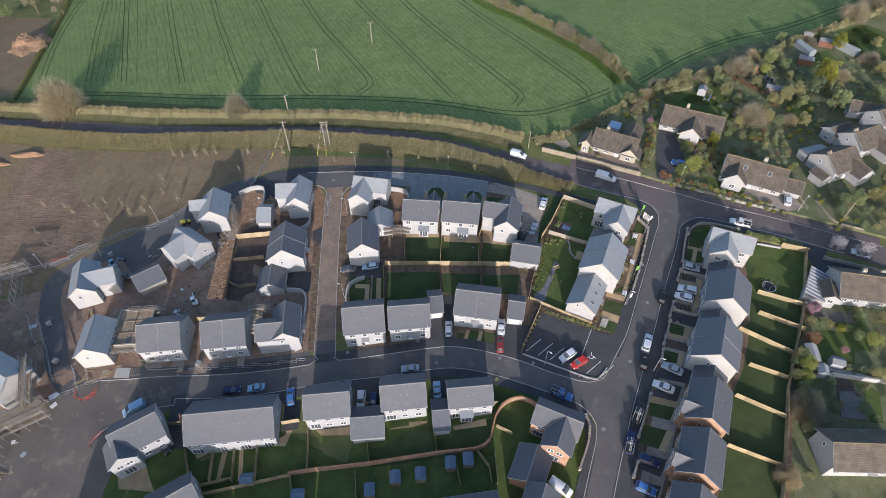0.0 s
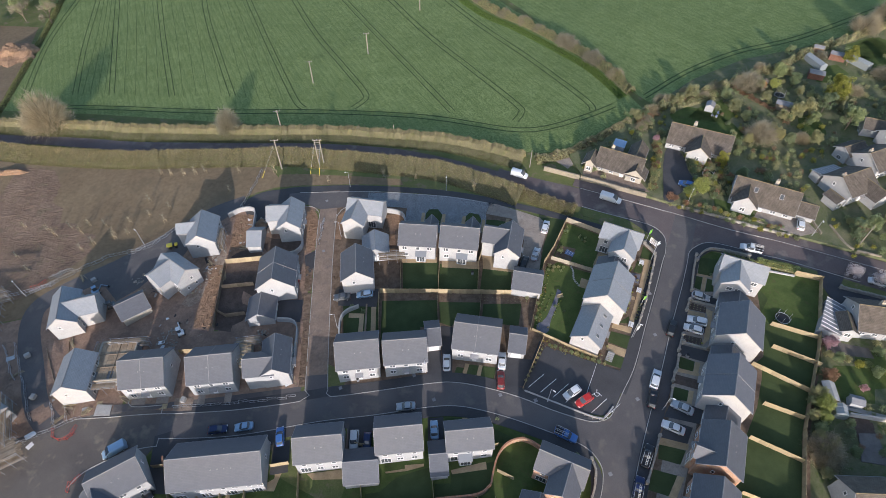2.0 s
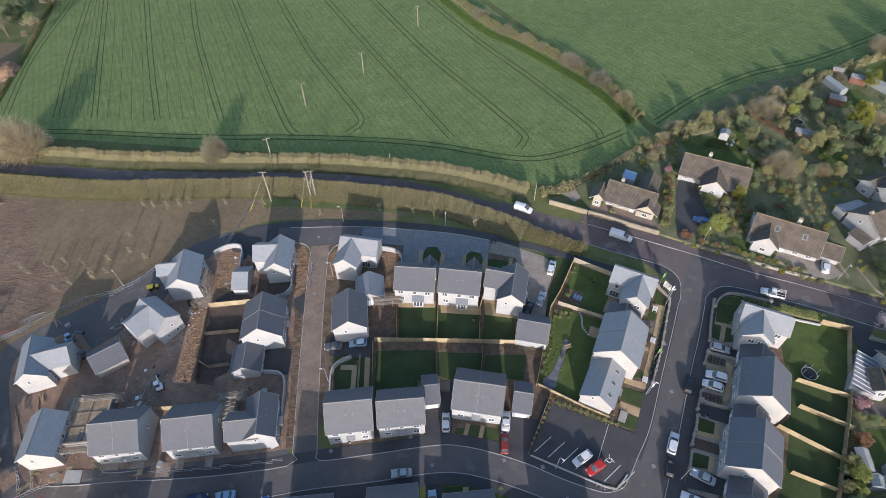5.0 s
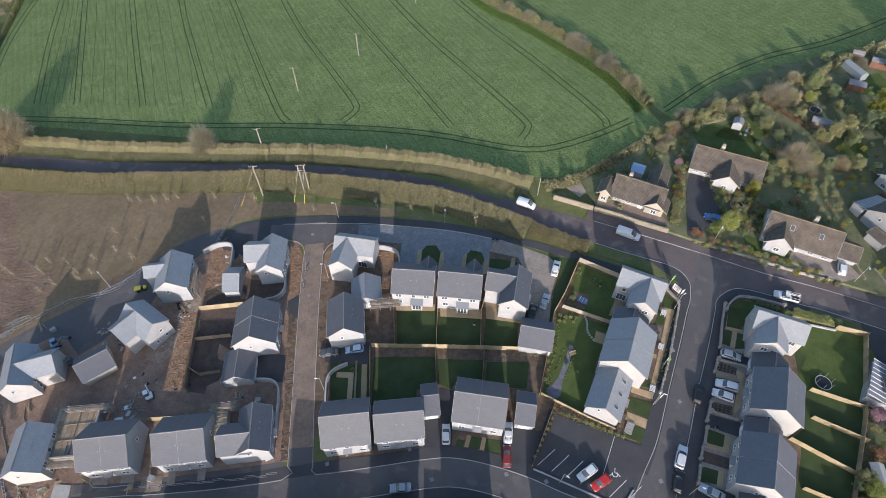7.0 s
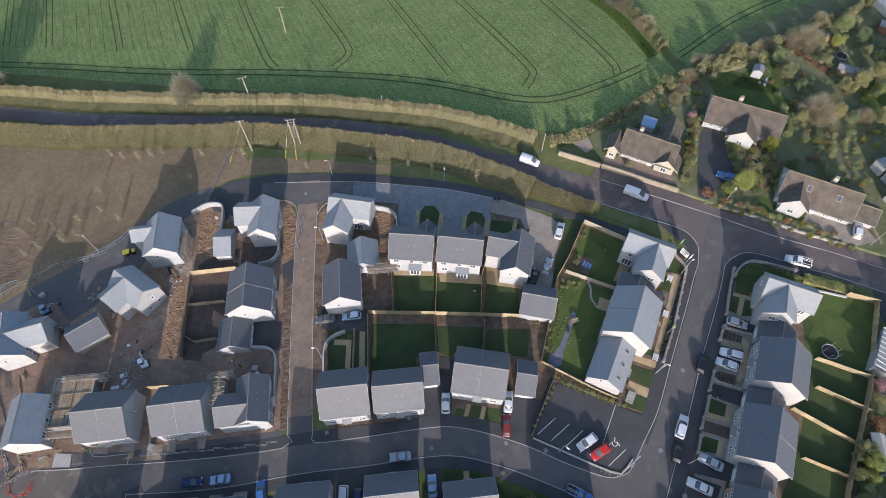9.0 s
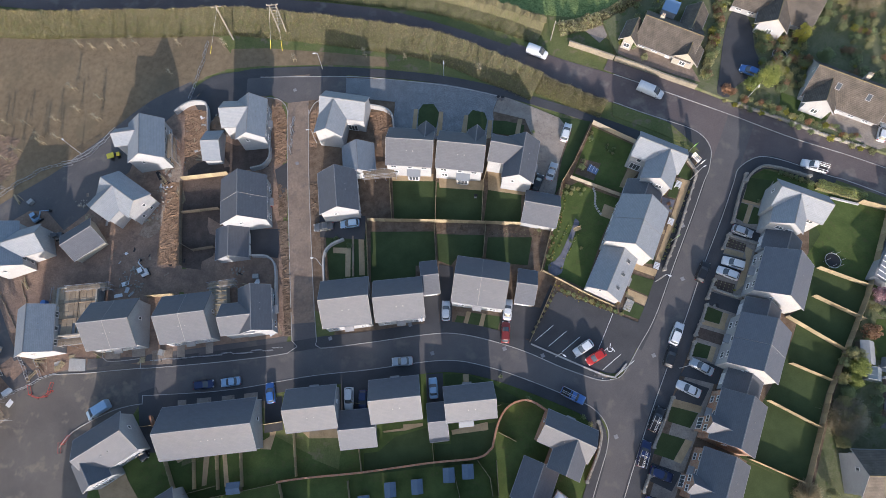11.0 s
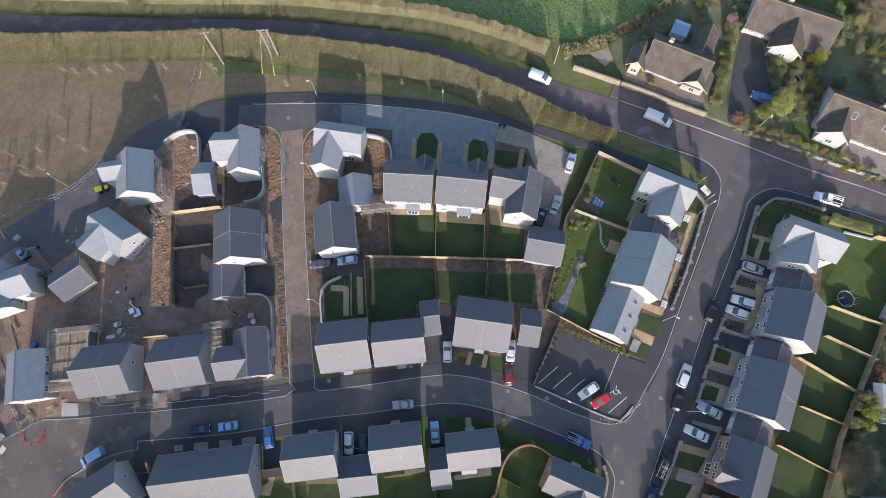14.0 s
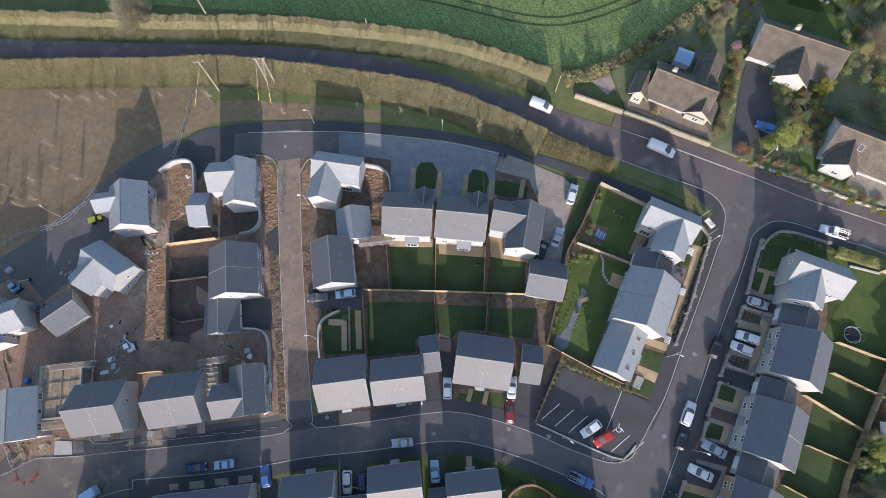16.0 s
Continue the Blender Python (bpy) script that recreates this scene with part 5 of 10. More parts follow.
whitewall([(-60.7, 119.4), (-57.7, 121.5), (-54.4, 121.7), (-53.1, 120.1), (-52.4, 114.2)], "white rendered garden wall round the rubble", 1.6)
whitewall([(-40.1, 84.9), (-36.5, 84.5), (-34.7, 82.4), (-34.2, 77.2), (-33.7, 72.7)], "curved white rendered garden wall beside the street", 1.6)
whitewall([(-24.1, 78.7), (-24.4, 84.0), (-23.2, 86.5), (-20.2, 87.9)], "curved white rendered garden wall", 1.4)
fence([(33.8, 112.3), (42.5, 107.2)], "pale timber fence along the corner garden", 1.6, "fence_pale")
whitewall([(80.3, 93.4), (85.6, 91.7)], "low white rendered wall by the verge", 0.45)
stonewall([(94.6, 87.9), (104.2, 84.0), (110, 81.6)], "grey stone front wall of the old bungalow", 0.8)
patch("side_drive", [(-62.2, 56.6), (-58.6, 57.9), (-55.6, 52.5), (-55.0, 45.2), (-59.6, 45.2), (-61.2, 50.4)], "tarmac_dark", 0.13, "dark tarmac drive between the houses", "drive")
# behind the stone wall the dark sheet stands for the shade in the yard
patch("bungalow_drive", [(91.6, 93.6), (97.3, 91.4), (95.4, 89.0), (94.8, 87.7), (104.2, 83.8), (110, 81.4), (108, 76), (92, 82), (91.0, 88.5)], "tarmac_dark", 0.085, "dark tarmac drive and yard by the bungalow, darkened for shade", "drive")
creamwall([(30.0, 132.0), (34.9, 129.8), (39.6, 127.6)], "cream rendered garden wall along the lane", 1.5)
creamwall([(39.8, 127.5), (45.3, 125.0), (50.0, 122.5), (56.5, 119.4)], "cream rendered garden wall along the lane", 1.5)
creamwall([(99.5, 106.2), (100.7, 100.2), (102.0, 98.2)], "white rendered drive wall", 1.2)
creamwall([(102.5, 97.8), (107.2, 95.7)], "white rendered front garden wall", 1.2)
creamwall([(96.2, 103.4), (95.3, 110.6)], "cream rendered drive wall", 1.4)
stonewall([(65.0, 114.9), (69.7, 112.9), (75.5, 110.2), (80.8, 107.4), (88.5, 104.0)], "low limestone garden wall along the lane", 0.7)
FW = stonewall([(52.5, 103.7), (54.3, 99.9), (53.1, 96.5), (51.0, 91.3), (49.0, 86.4), (46.9, 82.1), (45.6, 79.4)], "low limestone front wall with pale piers", 0.7)
for x, y in ((54.3, 99.9), (53.1, 96.5), (52.1, 94.0), (51.0, 91.3), (50.0, 88.8), (49.0, 86.4), (47.9, 84.2), (46.9, 82.1)):
    share("pier", PIER, FW, Matrix.Translation(Vector((x, y, gz(x, y))) - FW.matrix_basis.translation) @ Matrix.Diagonal((0.9, 0.9, 0.92, 1)))
stonewall([(64.3, 99.0), (62.3, 94.3), (60.3, 88.8)], "low limestone front wall with piers", 0.8)
stonewall([(64.1, 97.5), (65.6, 99.3), (68.0, 100.7), (71.0, 100.2), (76.9, 98.0)], "low curved limestone wall on the corner", 0.8)
stonewall([(59.1, 86.1), (57.7, 83.4)], "low limestone front wall with piers", 0.8)
stonewall([(55.1, 77.0), (53.3, 73.3)], "low limestone front wall with piers", 0.8)
stonewall([(53.0, 72.0), (51.7, 68.9)], "low limestone front wall with piers", 0.8)
stonewall([(51.2, 68.2), (50.2, 66.2)], "low limestone front wall with piers", 0.8)
stonewall([(49.8, 64.8), (48.6, 61.8)], "low limestone front wall with piers", 0.8)
stonewall([(44.6, 54.5), (42.3, 49.7), (40.1, 45.6)], "low limestone front wall with piers", 0.8)
stonewall([(38.9, 40.6), (37.5, 37.9)], "low limestone front wall with piers", 0.8)
stonewall([(30.2, 50.3), (30.7, 48.3), (29.8, 44.7), (27.3, 39.6)], "low limestone wall beside the brick house", 0.8)
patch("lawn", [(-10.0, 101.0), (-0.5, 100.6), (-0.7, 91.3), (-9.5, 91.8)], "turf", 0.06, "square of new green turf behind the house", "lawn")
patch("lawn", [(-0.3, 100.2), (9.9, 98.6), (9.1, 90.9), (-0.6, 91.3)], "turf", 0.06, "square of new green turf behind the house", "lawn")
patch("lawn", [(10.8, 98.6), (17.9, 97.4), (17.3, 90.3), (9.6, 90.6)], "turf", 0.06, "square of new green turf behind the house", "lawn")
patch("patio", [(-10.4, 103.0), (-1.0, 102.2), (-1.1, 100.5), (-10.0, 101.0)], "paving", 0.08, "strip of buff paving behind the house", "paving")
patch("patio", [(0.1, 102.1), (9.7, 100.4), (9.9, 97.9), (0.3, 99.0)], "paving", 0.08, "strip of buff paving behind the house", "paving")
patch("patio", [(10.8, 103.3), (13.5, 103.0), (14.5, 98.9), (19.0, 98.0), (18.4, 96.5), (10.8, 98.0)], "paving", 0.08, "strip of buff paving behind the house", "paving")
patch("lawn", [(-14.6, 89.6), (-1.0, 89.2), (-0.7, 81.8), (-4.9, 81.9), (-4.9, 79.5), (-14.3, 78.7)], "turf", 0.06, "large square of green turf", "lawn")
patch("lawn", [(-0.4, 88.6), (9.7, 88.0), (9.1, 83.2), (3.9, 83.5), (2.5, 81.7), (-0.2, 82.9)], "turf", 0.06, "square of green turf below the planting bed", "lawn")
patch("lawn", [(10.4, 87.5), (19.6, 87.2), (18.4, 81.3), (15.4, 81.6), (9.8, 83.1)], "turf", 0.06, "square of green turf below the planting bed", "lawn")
patch("lawn", [(26.8, 97.7), (29.9, 99.0), (33.1, 97.1), (38.2, 94.9), (34.0, 86.9), (29.7, 76.1), (21.7, 80.3)], "lawn", 0.06, "lawn of the corner back garden", "lawn")
patch("lawn", [(33.9, 111.7), (42.0, 107.0), (38.7, 96.3), (28.8, 100.5)], "lawn", 0.06, "lawn of the corner back garden", "lawn")
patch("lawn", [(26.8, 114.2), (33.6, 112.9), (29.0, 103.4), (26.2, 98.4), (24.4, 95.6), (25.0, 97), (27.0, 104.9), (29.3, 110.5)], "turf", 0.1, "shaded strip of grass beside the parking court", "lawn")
patch("bed", [(30.9, 104.4), (35.0, 103.0), (33.2, 99.2), (29.3, 101.0)], "bark", 0.08, "brown corner bed with a small paved square", "planting bed")
patch("path", smooth_line([(23.4, 79.2), (23.9, 81.8), (25.1, 83.2), (26.3, 85.4), (28.0, 89.0), (28.8, 91.0), (29.6, 90.2), (28.6, 88.0), (27.5, 85.1), (26.3, 82.8), (25.2, 79.4)], 0.6), "slate_chip", 0.09, "curving path of blue slate chippings", "path")
patch("patio", [(42.9, 100.9), (41.0, 102.4), (38.4, 97.6), (39.6, 97.2)], "paving", 0.09, "buff paved terrace by the house", "paving")
patch("patio", [(35.0, 93.9), (37.0, 93.0), (36.0, 90.5), (34.0, 91.4)], "paving", 0.09, "buff paved terrace by the house", "paving")
patch("lawn", [(52.2, 102.9), (53.7, 100.5), (53.1, 98.4), (50.6, 99.4)], "turf", 0.1, "small front lawn", "lawn")
patch("lawn", [(49.7, 98.3), (51.1, 97.6), (49.8, 94.5), (48.0, 95.1)], "turf", 0.1, "small front lawn", "lawn")
patch("lawn", [(44.4, 82.6), (43.8, 80.7), (41.5, 81.0)], "turf", 0.1, "small front lawn", "lawn")
patch("front_paving", [(50.2, 99.2), (53.3, 98.2), (52.9, 97.2), (51.2, 93.4), (49.2, 89.0), (47.4, 85.0), (45.2, 80.3), (44.0, 80.9), (46.2, 85.6), (48.2, 90.2), (49.7, 93.7), (51.2, 97.3), (49.8, 98.1)], "paving", 0.08, "buff paving behind the front wall", "paving")
patch("bed", [(52.7, 97.3), (53.1, 96.8), (50.8, 91.2), (48.8, 86.5), (46.7, 82.2), (45.9, 80.6), (45.3, 80.9), (46.2, 82.6), (48.2, 87.0), (50.2, 91.5)], "bark", 0.082, "planted strip along the front wall", "planting bed")
patch("slab_garden", [(47.0, 95.0), (49.5, 94.1), (48.5, 91.5), (46.6, 92.5)], "slate_chip", 0.1, "dark grey slab square in a front garden", "paving")
patch("front_path", [(45.6, 88.3), (46.9, 87.8), (46.6, 86.9), (45.2, 87.4)], "paving", 0.085, "buff front path", "path")
patch("lawn", [(39.5, 78.8), (44.3, 77.1), (42.6, 74.0), (38.3, 76.2)], "turf", 0.1, "small front lawn", "lawn")
patch("lawn", [(38.2, 73.5), (41.5, 71.8), (40.4, 69.4), (36.4, 71.0)], "turf", 0.1, "small front lawn", "lawn")
patch("patio", [(40.4, 81.0), (44.9, 79.3), (44.4, 77.9), (39.8, 79.8)], "paving", 0.08, "buff front path", "paving")
patch("patio", [(38.3, 75.8), (42.7, 73.7), (41.7, 72.0), (37.6, 74.2)], "paving", 0.08, "buff front path", "paving")
patch("lawn", [(38.6, 117.0), (49.7, 112.0), (51.0, 110.9), (55.2, 105.9), (55.8, 104.7), (53.7, 106.2), (47.2, 109.8), (38.4, 114.0)], "verge", 0.128, "green verge on the street corner", "lawn")
patch("lawn", [(65.2, 98.5), (69.9, 97.6), (66.2, 92.8), (63.3, 93.8)], "turf", 0.09, "front lawn on the corner", "lawn")
patch("lawn", [(62.7, 93.1), (64.2, 92.6), (62.6, 89.0), (61.3, 89.8)], "turf", 0.09, "small front lawn", "lawn")
patch("lawn", [(65.2, 92.2), (66.2, 91.7), (65.5, 88.4), (63.5, 88.5)], "turf", 0.091, "small front lawn", "lawn")
# the lit lawn gets the lighter green, its shaded neighbours the darkened turf
patch("lawn", [(77.7, 86.3), (81.7, 90.2), (86.3, 87.9), (88.8, 83.5), (86.2, 74.6), (75.7, 79.1), (73.4, 80.7)], "lawn", 0.06, "sunlit back lawn with a trampoline", "lawn")
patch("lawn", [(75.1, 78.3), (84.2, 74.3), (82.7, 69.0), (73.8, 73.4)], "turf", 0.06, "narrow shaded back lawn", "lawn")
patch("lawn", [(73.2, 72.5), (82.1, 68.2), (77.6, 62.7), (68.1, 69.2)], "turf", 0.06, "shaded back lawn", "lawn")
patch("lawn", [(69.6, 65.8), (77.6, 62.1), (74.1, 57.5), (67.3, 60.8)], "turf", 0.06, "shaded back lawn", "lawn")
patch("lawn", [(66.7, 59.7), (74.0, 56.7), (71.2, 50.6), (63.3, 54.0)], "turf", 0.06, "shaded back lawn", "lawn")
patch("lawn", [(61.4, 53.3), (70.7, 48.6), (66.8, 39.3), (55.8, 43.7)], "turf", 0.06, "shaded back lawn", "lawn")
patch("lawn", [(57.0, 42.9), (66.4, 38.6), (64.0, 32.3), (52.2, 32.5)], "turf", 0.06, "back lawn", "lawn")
patch("lawn", [(53.1, 72.0), (56.2, 70.6), (55.2, 68.3), (51.9, 69.4)], "turf", 0.09, "small front lawn", "lawn")
patch("lawn", [(50.0, 65.1), (53.1, 64.0), (52.1, 61.7), (49.0, 62.3)], "turf", 0.09, "small front lawn", "lawn")
patch("lawn", [(44.3, 53.0), (49.2, 51.6), (47.4, 48.9), (43.4, 50.2)], "turf", 0.06, "small front lawn", "lawn")
patch("lawn", [(42.0, 48.2), (46.3, 46.9), (43.7, 43.2), (40.0, 44.5)], "turf", 0.06, "small front lawn", "lawn")
patch("drive", [(60.6, 88.9), (65.8, 86.8), (65.0, 84.7), (59.7, 86.5)], "tarmac_dark", 0.08, "dark tarmac drive", "drive")
patch("drive", [(57.3, 82.5), (62.1, 81.1), (60.1, 77.2), (55.5, 78.3)], "tarmac_dark", 0.08, "dark tarmac drive for two cars", "drive")
patch("drive", [(54.4, 74.8), (60.4, 72.7), (59.2, 70.0), (53.1, 72.4)], "tarmac_dark", 0.08, "dark tarmac drive", "drive")
patch("drive", [(49.0, 61.9), (55.0, 60.0), (53.3, 56.8), (46.6, 58.6)], "tarmac_dark", 0.08, "dark tarmac drive", "drive")
patch("drive", [(47.0, 57.9), (51.8, 56.1), (49.3, 52.0), (44.3, 53.6)], "tarmac_dark", 0.081, "dark tarmac drive", "drive")
patch("drive", [(39.7, 42.8), (44.9, 41.0), (42.8, 37.8), (38.0, 40.1)], "tarmac_dark", 0.08, "dark tarmac drive", "drive")
patch("drive", [(37.4, 37.4), (42.6, 36.1), (40.8, 33.2), (35.5, 33.3)], "tarmac_dark", 0.08, "dark tarmac drive", "drive")
patch("path", [(58.0, 83.7), (61.9, 82.4), (61.5, 81.5), (57.6, 82.7)], "paving", 0.085, "buff paved front path", "path")
patch("patio", [(62.2, 83.9), (63.7, 83.0), (60.9, 76.0), (58.9, 74.3), (60.2, 77.2), (62.1, 81.1)], "paving", 0.086, "buff paving before the doors", "paving")
patch("bed", [(59.5, 85.6), (62.6, 84.2), (62.0, 82.7), (58.4, 83.9)], "plot", 0.09, "dark front bed with small plants in rows", "planting bed")
patch("bed", [(55.6, 77.3), (59.3, 76.1), (58.6, 74.2), (55.0, 75.6)], "plot", 0.09, "dark front bed with small plants in rows", "planting bed")
patch("bed", [(51.3, 67.8), (56.0, 66.2), (55.0, 64.2), (50.3, 65.9)], "plot", 0.09, "dark bare front bed", "planting bed")
stonewall([(59.3, 86.2), (62.4, 85.0), (65.4, 83.9)], "low stone wall between two drives", 0.45)
stonewall([(54.8, 75.3), (57.0, 74.4), (59.3, 73.5)], "low stone wall between two drives", 0.45)
patch("path", [(64.3, 92.7), (65.1, 92.4), (63.4, 88.5), (62.6, 88.8)], "paving", 0.086, "buff paved front path", "path")
patch("path", [(63.0, 94.0), (66.6, 92.9), (66.3, 92.3), (62.8, 93.3)], "paving", 0.084, "buff paved front path", "path")
patch("path", [(51.9, 69.3), (56.3, 67.9), (56.0, 67.1), (51.5, 68.5)], "paving", 0.084, "buff paved front path", "path")
patch("path", [(56.3, 70.6), (57.3, 70.2), (56.0, 67.6), (55.2, 68.1)], "paving", 0.086, "buff paved front path", "path")
patch("path", [(53.2, 64.1), (54.1, 63.8), (52.9, 61.0), (52.0, 61.4)], "paving", 0.086, "buff paved front path", "path")
patch("path", [(44.4, 54.5), (50.1, 52.8), (49.6, 51.6), (44.0, 53.0)], "paving", 0.086, "buff paved front path", "path")
patch("path", [(46.3, 46.9), (47.6, 46.5), (45.0, 42.6), (43.7, 43.1)], "paving", 0.086, "buff paved front path", "path")
patch("lawn", [(3.6, 71.3), (5.3, 71.0), (4.6, 69.5), (3.1, 69.8)], "turf", 0.07, "small front lawn", "lawn")
patch("lawn", [(6.5, 71.8), (8.7, 71.4), (8.0, 69.2), (5.7, 69.5)], "turf", 0.07, "small front lawn", "lawn")
patch("lawn", [(9.5, 71.3), (12.5, 70.8), (11.8, 68.2), (8.8, 68.8)], "turf", 0.07, "small front lawn", "lawn")
patch("path", [(5.6, 72.1), (6.5, 71.9), (5.7, 69.4), (4.9, 69.5)], "paving", 0.08, "buff front path", "path")
patch("path", [(8.7, 71.6), (9.5, 71.4), (8.8, 68.6), (7.9, 68.8)], "paving", 0.08, "buff front path", "path")
patch("drive", [(0.3, 75.2), (2.8, 75.1), (2.5, 69.6), (0.0, 69.6)], "tarmac_dark", 0.085, "dark tarmac drive", "drive")
patch("drive", [(-3.2, 75.3), (0.1, 75.5), (0.0, 69.6), (-3.1, 69.5)], "tarmac_dark", 0.083, "dark tarmac drive", "drive")
patch("drive", [(12.8, 71.7), (15.3, 72.7), (19.3, 72.2), (16.7, 64.8), (12.0, 66.6)], "tarmac_dark", 0.085, "dark tarmac drive", "drive")
patch("drive", [(-20.0, 58.1), (-14.4, 58.8), (-14.6, 52.3), (-19.9, 52.3)], "tarmac_dark", 0.085, "dark tarmac drive for two cars", "drive")
patch("drive", [(-2.8, 59.7), (0.6, 59.9), (0.7, 53.8), (-2.6, 53.5)], "tarmac_dark", 0.085, "dark tarmac drive", "drive")
patch("drive", [(-35.5, 55.5), (-32.0, 55.9), (-31.4, 49.4), (-35.1, 48.9)], "tarmac_dark", 0.085, "dark tarmac drive", "drive")
clods([(-0.7, 91.0), (9.8, 90.2), (9.7, 88.1), (-0.5, 88.8)], "bark", "planting bed of dug brown soil", 1)
clods([(10.2, 90.0), (23.6, 88.7), (22.3, 85.6), (20.7, 87.2), (10.4, 87.7)], "bark", "planting bed with young plants", 2)
clods([(-38.6, 122.6), (-36.0, 120.5), (-34.6, 117.8), (-33.9, 106.5), (-36.6, 105.4), (-37.6, 115.4)], "topsoil", "strip of rough brown soil beside the street", 3)
clods([(-27.3, 120.0), (-28.9, 118.2), (-29.0, 110.0), (-27.3, 109.6), (-27.2, 116.2)], "topsoil", "strip of rough brown soil beside the street", 4)
clods([(-15.8, 117.9), (-10.4, 117.4), (-10.2, 113.1), (-12.6, 112.3), (-12.1, 105.5), (-13.8, 105.4), (-14.2, 112.4)], "topsoil", "bed of dug red-brown topsoil", 5)
clods([(-62.2, 102.7), (-57.4, 102.5), (-57.2, 95.2), (-56.5, 83.4), (-61.4, 83.8), (-61.6, 90.6), (-60.9, 99.0)], "topsoil", "heap strip of orange topsoil on the site", 6)
clods([(-35.2, 92.7), (-32.9, 92.6), (-31.5, 78.2), (-30.6, 67.8), (-32.2, 67.8), (-33.5, 82.8)], "bark", "strip of rough brown soil beside the street", 7)
clods([(-35.8, 101.7), (-33.4, 100.1), (-33.0, 93.2), (-34.9, 93.8)], "bark", "strip of rough brown soil beside the street", 8)
clods([(-28.6, 101.4), (-26.9, 101.3), (-26.5, 92.9), (-27.7, 94.2)], "bark", "strip of rough brown soil beside the street", 9)
clods([(-58.9, 120.3), (-53.1, 120.1), (-52.7, 114.2), (-54.1, 107.3), (-57.4, 105.0)], "topsoil", "heap of rubble and orange soil", 10)
patch("drive", [(-41.4, 91.3), (-34.5, 90.9), (-34.5, 84.5), (-41.0, 85.3)], "tarmac_dark", 0.1, "dark tarmac drive", "drive")
patch("drive", [(-25.9, 93.5), (-15.8, 93.2), (-15.8, 87.9), (-25.6, 88.8)], "tarmac_dark", 0.1, "dark tarmac drive", "drive")
patch("drive", [(-33.6, 106.5), (-36.5, 104.7), (-35.0, 98.0), (-33.3, 100.3)], "tarmac_dark", 0.09, "dark tarmac crossing", "drive")
patch("lawn", [(-4.2, 117.6), (-3.2, 119.0), (-0.8, 118.9), (0.4, 116.7), (-0.3, 113.0), (-4.5, 113.2)], "turf", 0.12, "small front lawn in the block paving", "lawn")
patch("lawn", [(6.6, 115.5), (7.9, 117.0), (10.5, 116.2), (11.1, 114.3), (10.3, 111.2), (5.9, 112.1)], "turf", 0.12, "small front lawn in the block paving", "lawn")
patch("lawn", [(12.4, 114.2), (15.2, 113.9), (19.2, 112.7), (18.7, 110.0), (12.1, 111.2)], "turf", 0.12, "small front lawn by the gravel court", "lawn")
patch("path", [(-5.3, 117.9), (-4.4, 117.8), (-4.9, 112.0), (-5.8, 112.0)], "paving", 0.125, "buff front path", "path")
patch("path", [(0.4, 117.0), (1.3, 116.9), (0.9, 111.1), (-0.3, 111.1)], "paving", 0.125, "buff front path", "path")
patch("path", [(6.0, 115.8), (6.9, 115.8), (6.3, 110.8), (5.1, 110.9)], "paving", 0.125, "buff front path", "path")
patch("path", [(11.3, 114.3), (12.2, 114.2), (11.7, 110.0), (10.7, 110.0)], "paving", 0.125, "buff front path", "path")
patch("path", [(17.8, 114.2), (18.8, 114.2), (17.9, 110.0), (16.9, 110.1)], "paving", 0.125, "buff front path", "path")
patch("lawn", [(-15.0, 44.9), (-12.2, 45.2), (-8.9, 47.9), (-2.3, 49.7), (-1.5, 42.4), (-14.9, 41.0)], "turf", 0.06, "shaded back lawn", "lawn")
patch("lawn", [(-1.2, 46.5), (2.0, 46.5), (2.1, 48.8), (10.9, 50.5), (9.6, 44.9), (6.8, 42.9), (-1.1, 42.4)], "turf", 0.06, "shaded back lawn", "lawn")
patch("lawn", [(0.9, 59.6), (4.5, 59.6), (4.2, 57.2), (0.9, 56.6)], "turf", 0.07, "small front lawn", "lawn")
patch("lawn", [(5.8, 59.4), (10.0, 57.8), (16.4, 54.3), (13.2, 53.9), (11.0, 54.4), (10.7, 57.6), (5.8, 57.2)], "turf", 0.07, "front lawn on the bend", "lawn")
patch("path", [(4.6, 59.6), (5.7, 59.6), (5.8, 57.2), (4.7, 57.1)], "paving", 0.08, "buff front path", "path")
patch("patio", [(-11.4, 49.0), (-7.3, 49.5), (-7.3, 50.2), (-3.4, 50.4), (-3.4, 49.9), (-6.7, 49.1), (-11.1, 48.7)], "paving", 0.08, "buff paving behind the house", "paving")
patch("patio", [(2.1, 49.0), (9.2, 50.5), (9.3, 49.0), (2.3, 48.2)], "paving", 0.08, "buff paving behind the house", "paving")
patch("patio", [(-27.4, 49.0), (-20.0, 49.7), (-19.6, 47.8), (-26.0, 47.8)], "paving", 0.08, "buff paving behind the house", "paving")
patch("patio", [(-37.9, 46.0), (-34.0, 48.2), (-34.0, 50.1), (-32.5, 50.0), (-33.6, 45.8)], "paving", 0.08, "buff paving behind the terrace", "paving")
patch("path", [(-47.1, 45.6), (-45.9, 45.8), (-46.1, 39.3), (-47.0, 39.1)], "paving", 0.08, "buff garden path", "path")
patch("path", [(-43.4, 45.5), (-42.6, 45.7), (-41.5, 39.2), (-42.4, 39.0)], "paving", 0.08, "buff garden path", "path")
patch("path", [(-52.8, 44.0), (-49.6, 45.7), (-49.1, 45.1), (-52.3, 43.3)], "paving", 0.08, "buff garden path", "path")
patch("patio", [(-69.9, 41.5), (-64.5, 43.7), (-62.1, 39.7), (-59.5, 36.3), (-67.4, 36.5)], "paving", 0.08, "buff paved terrace behind the house", "paving")
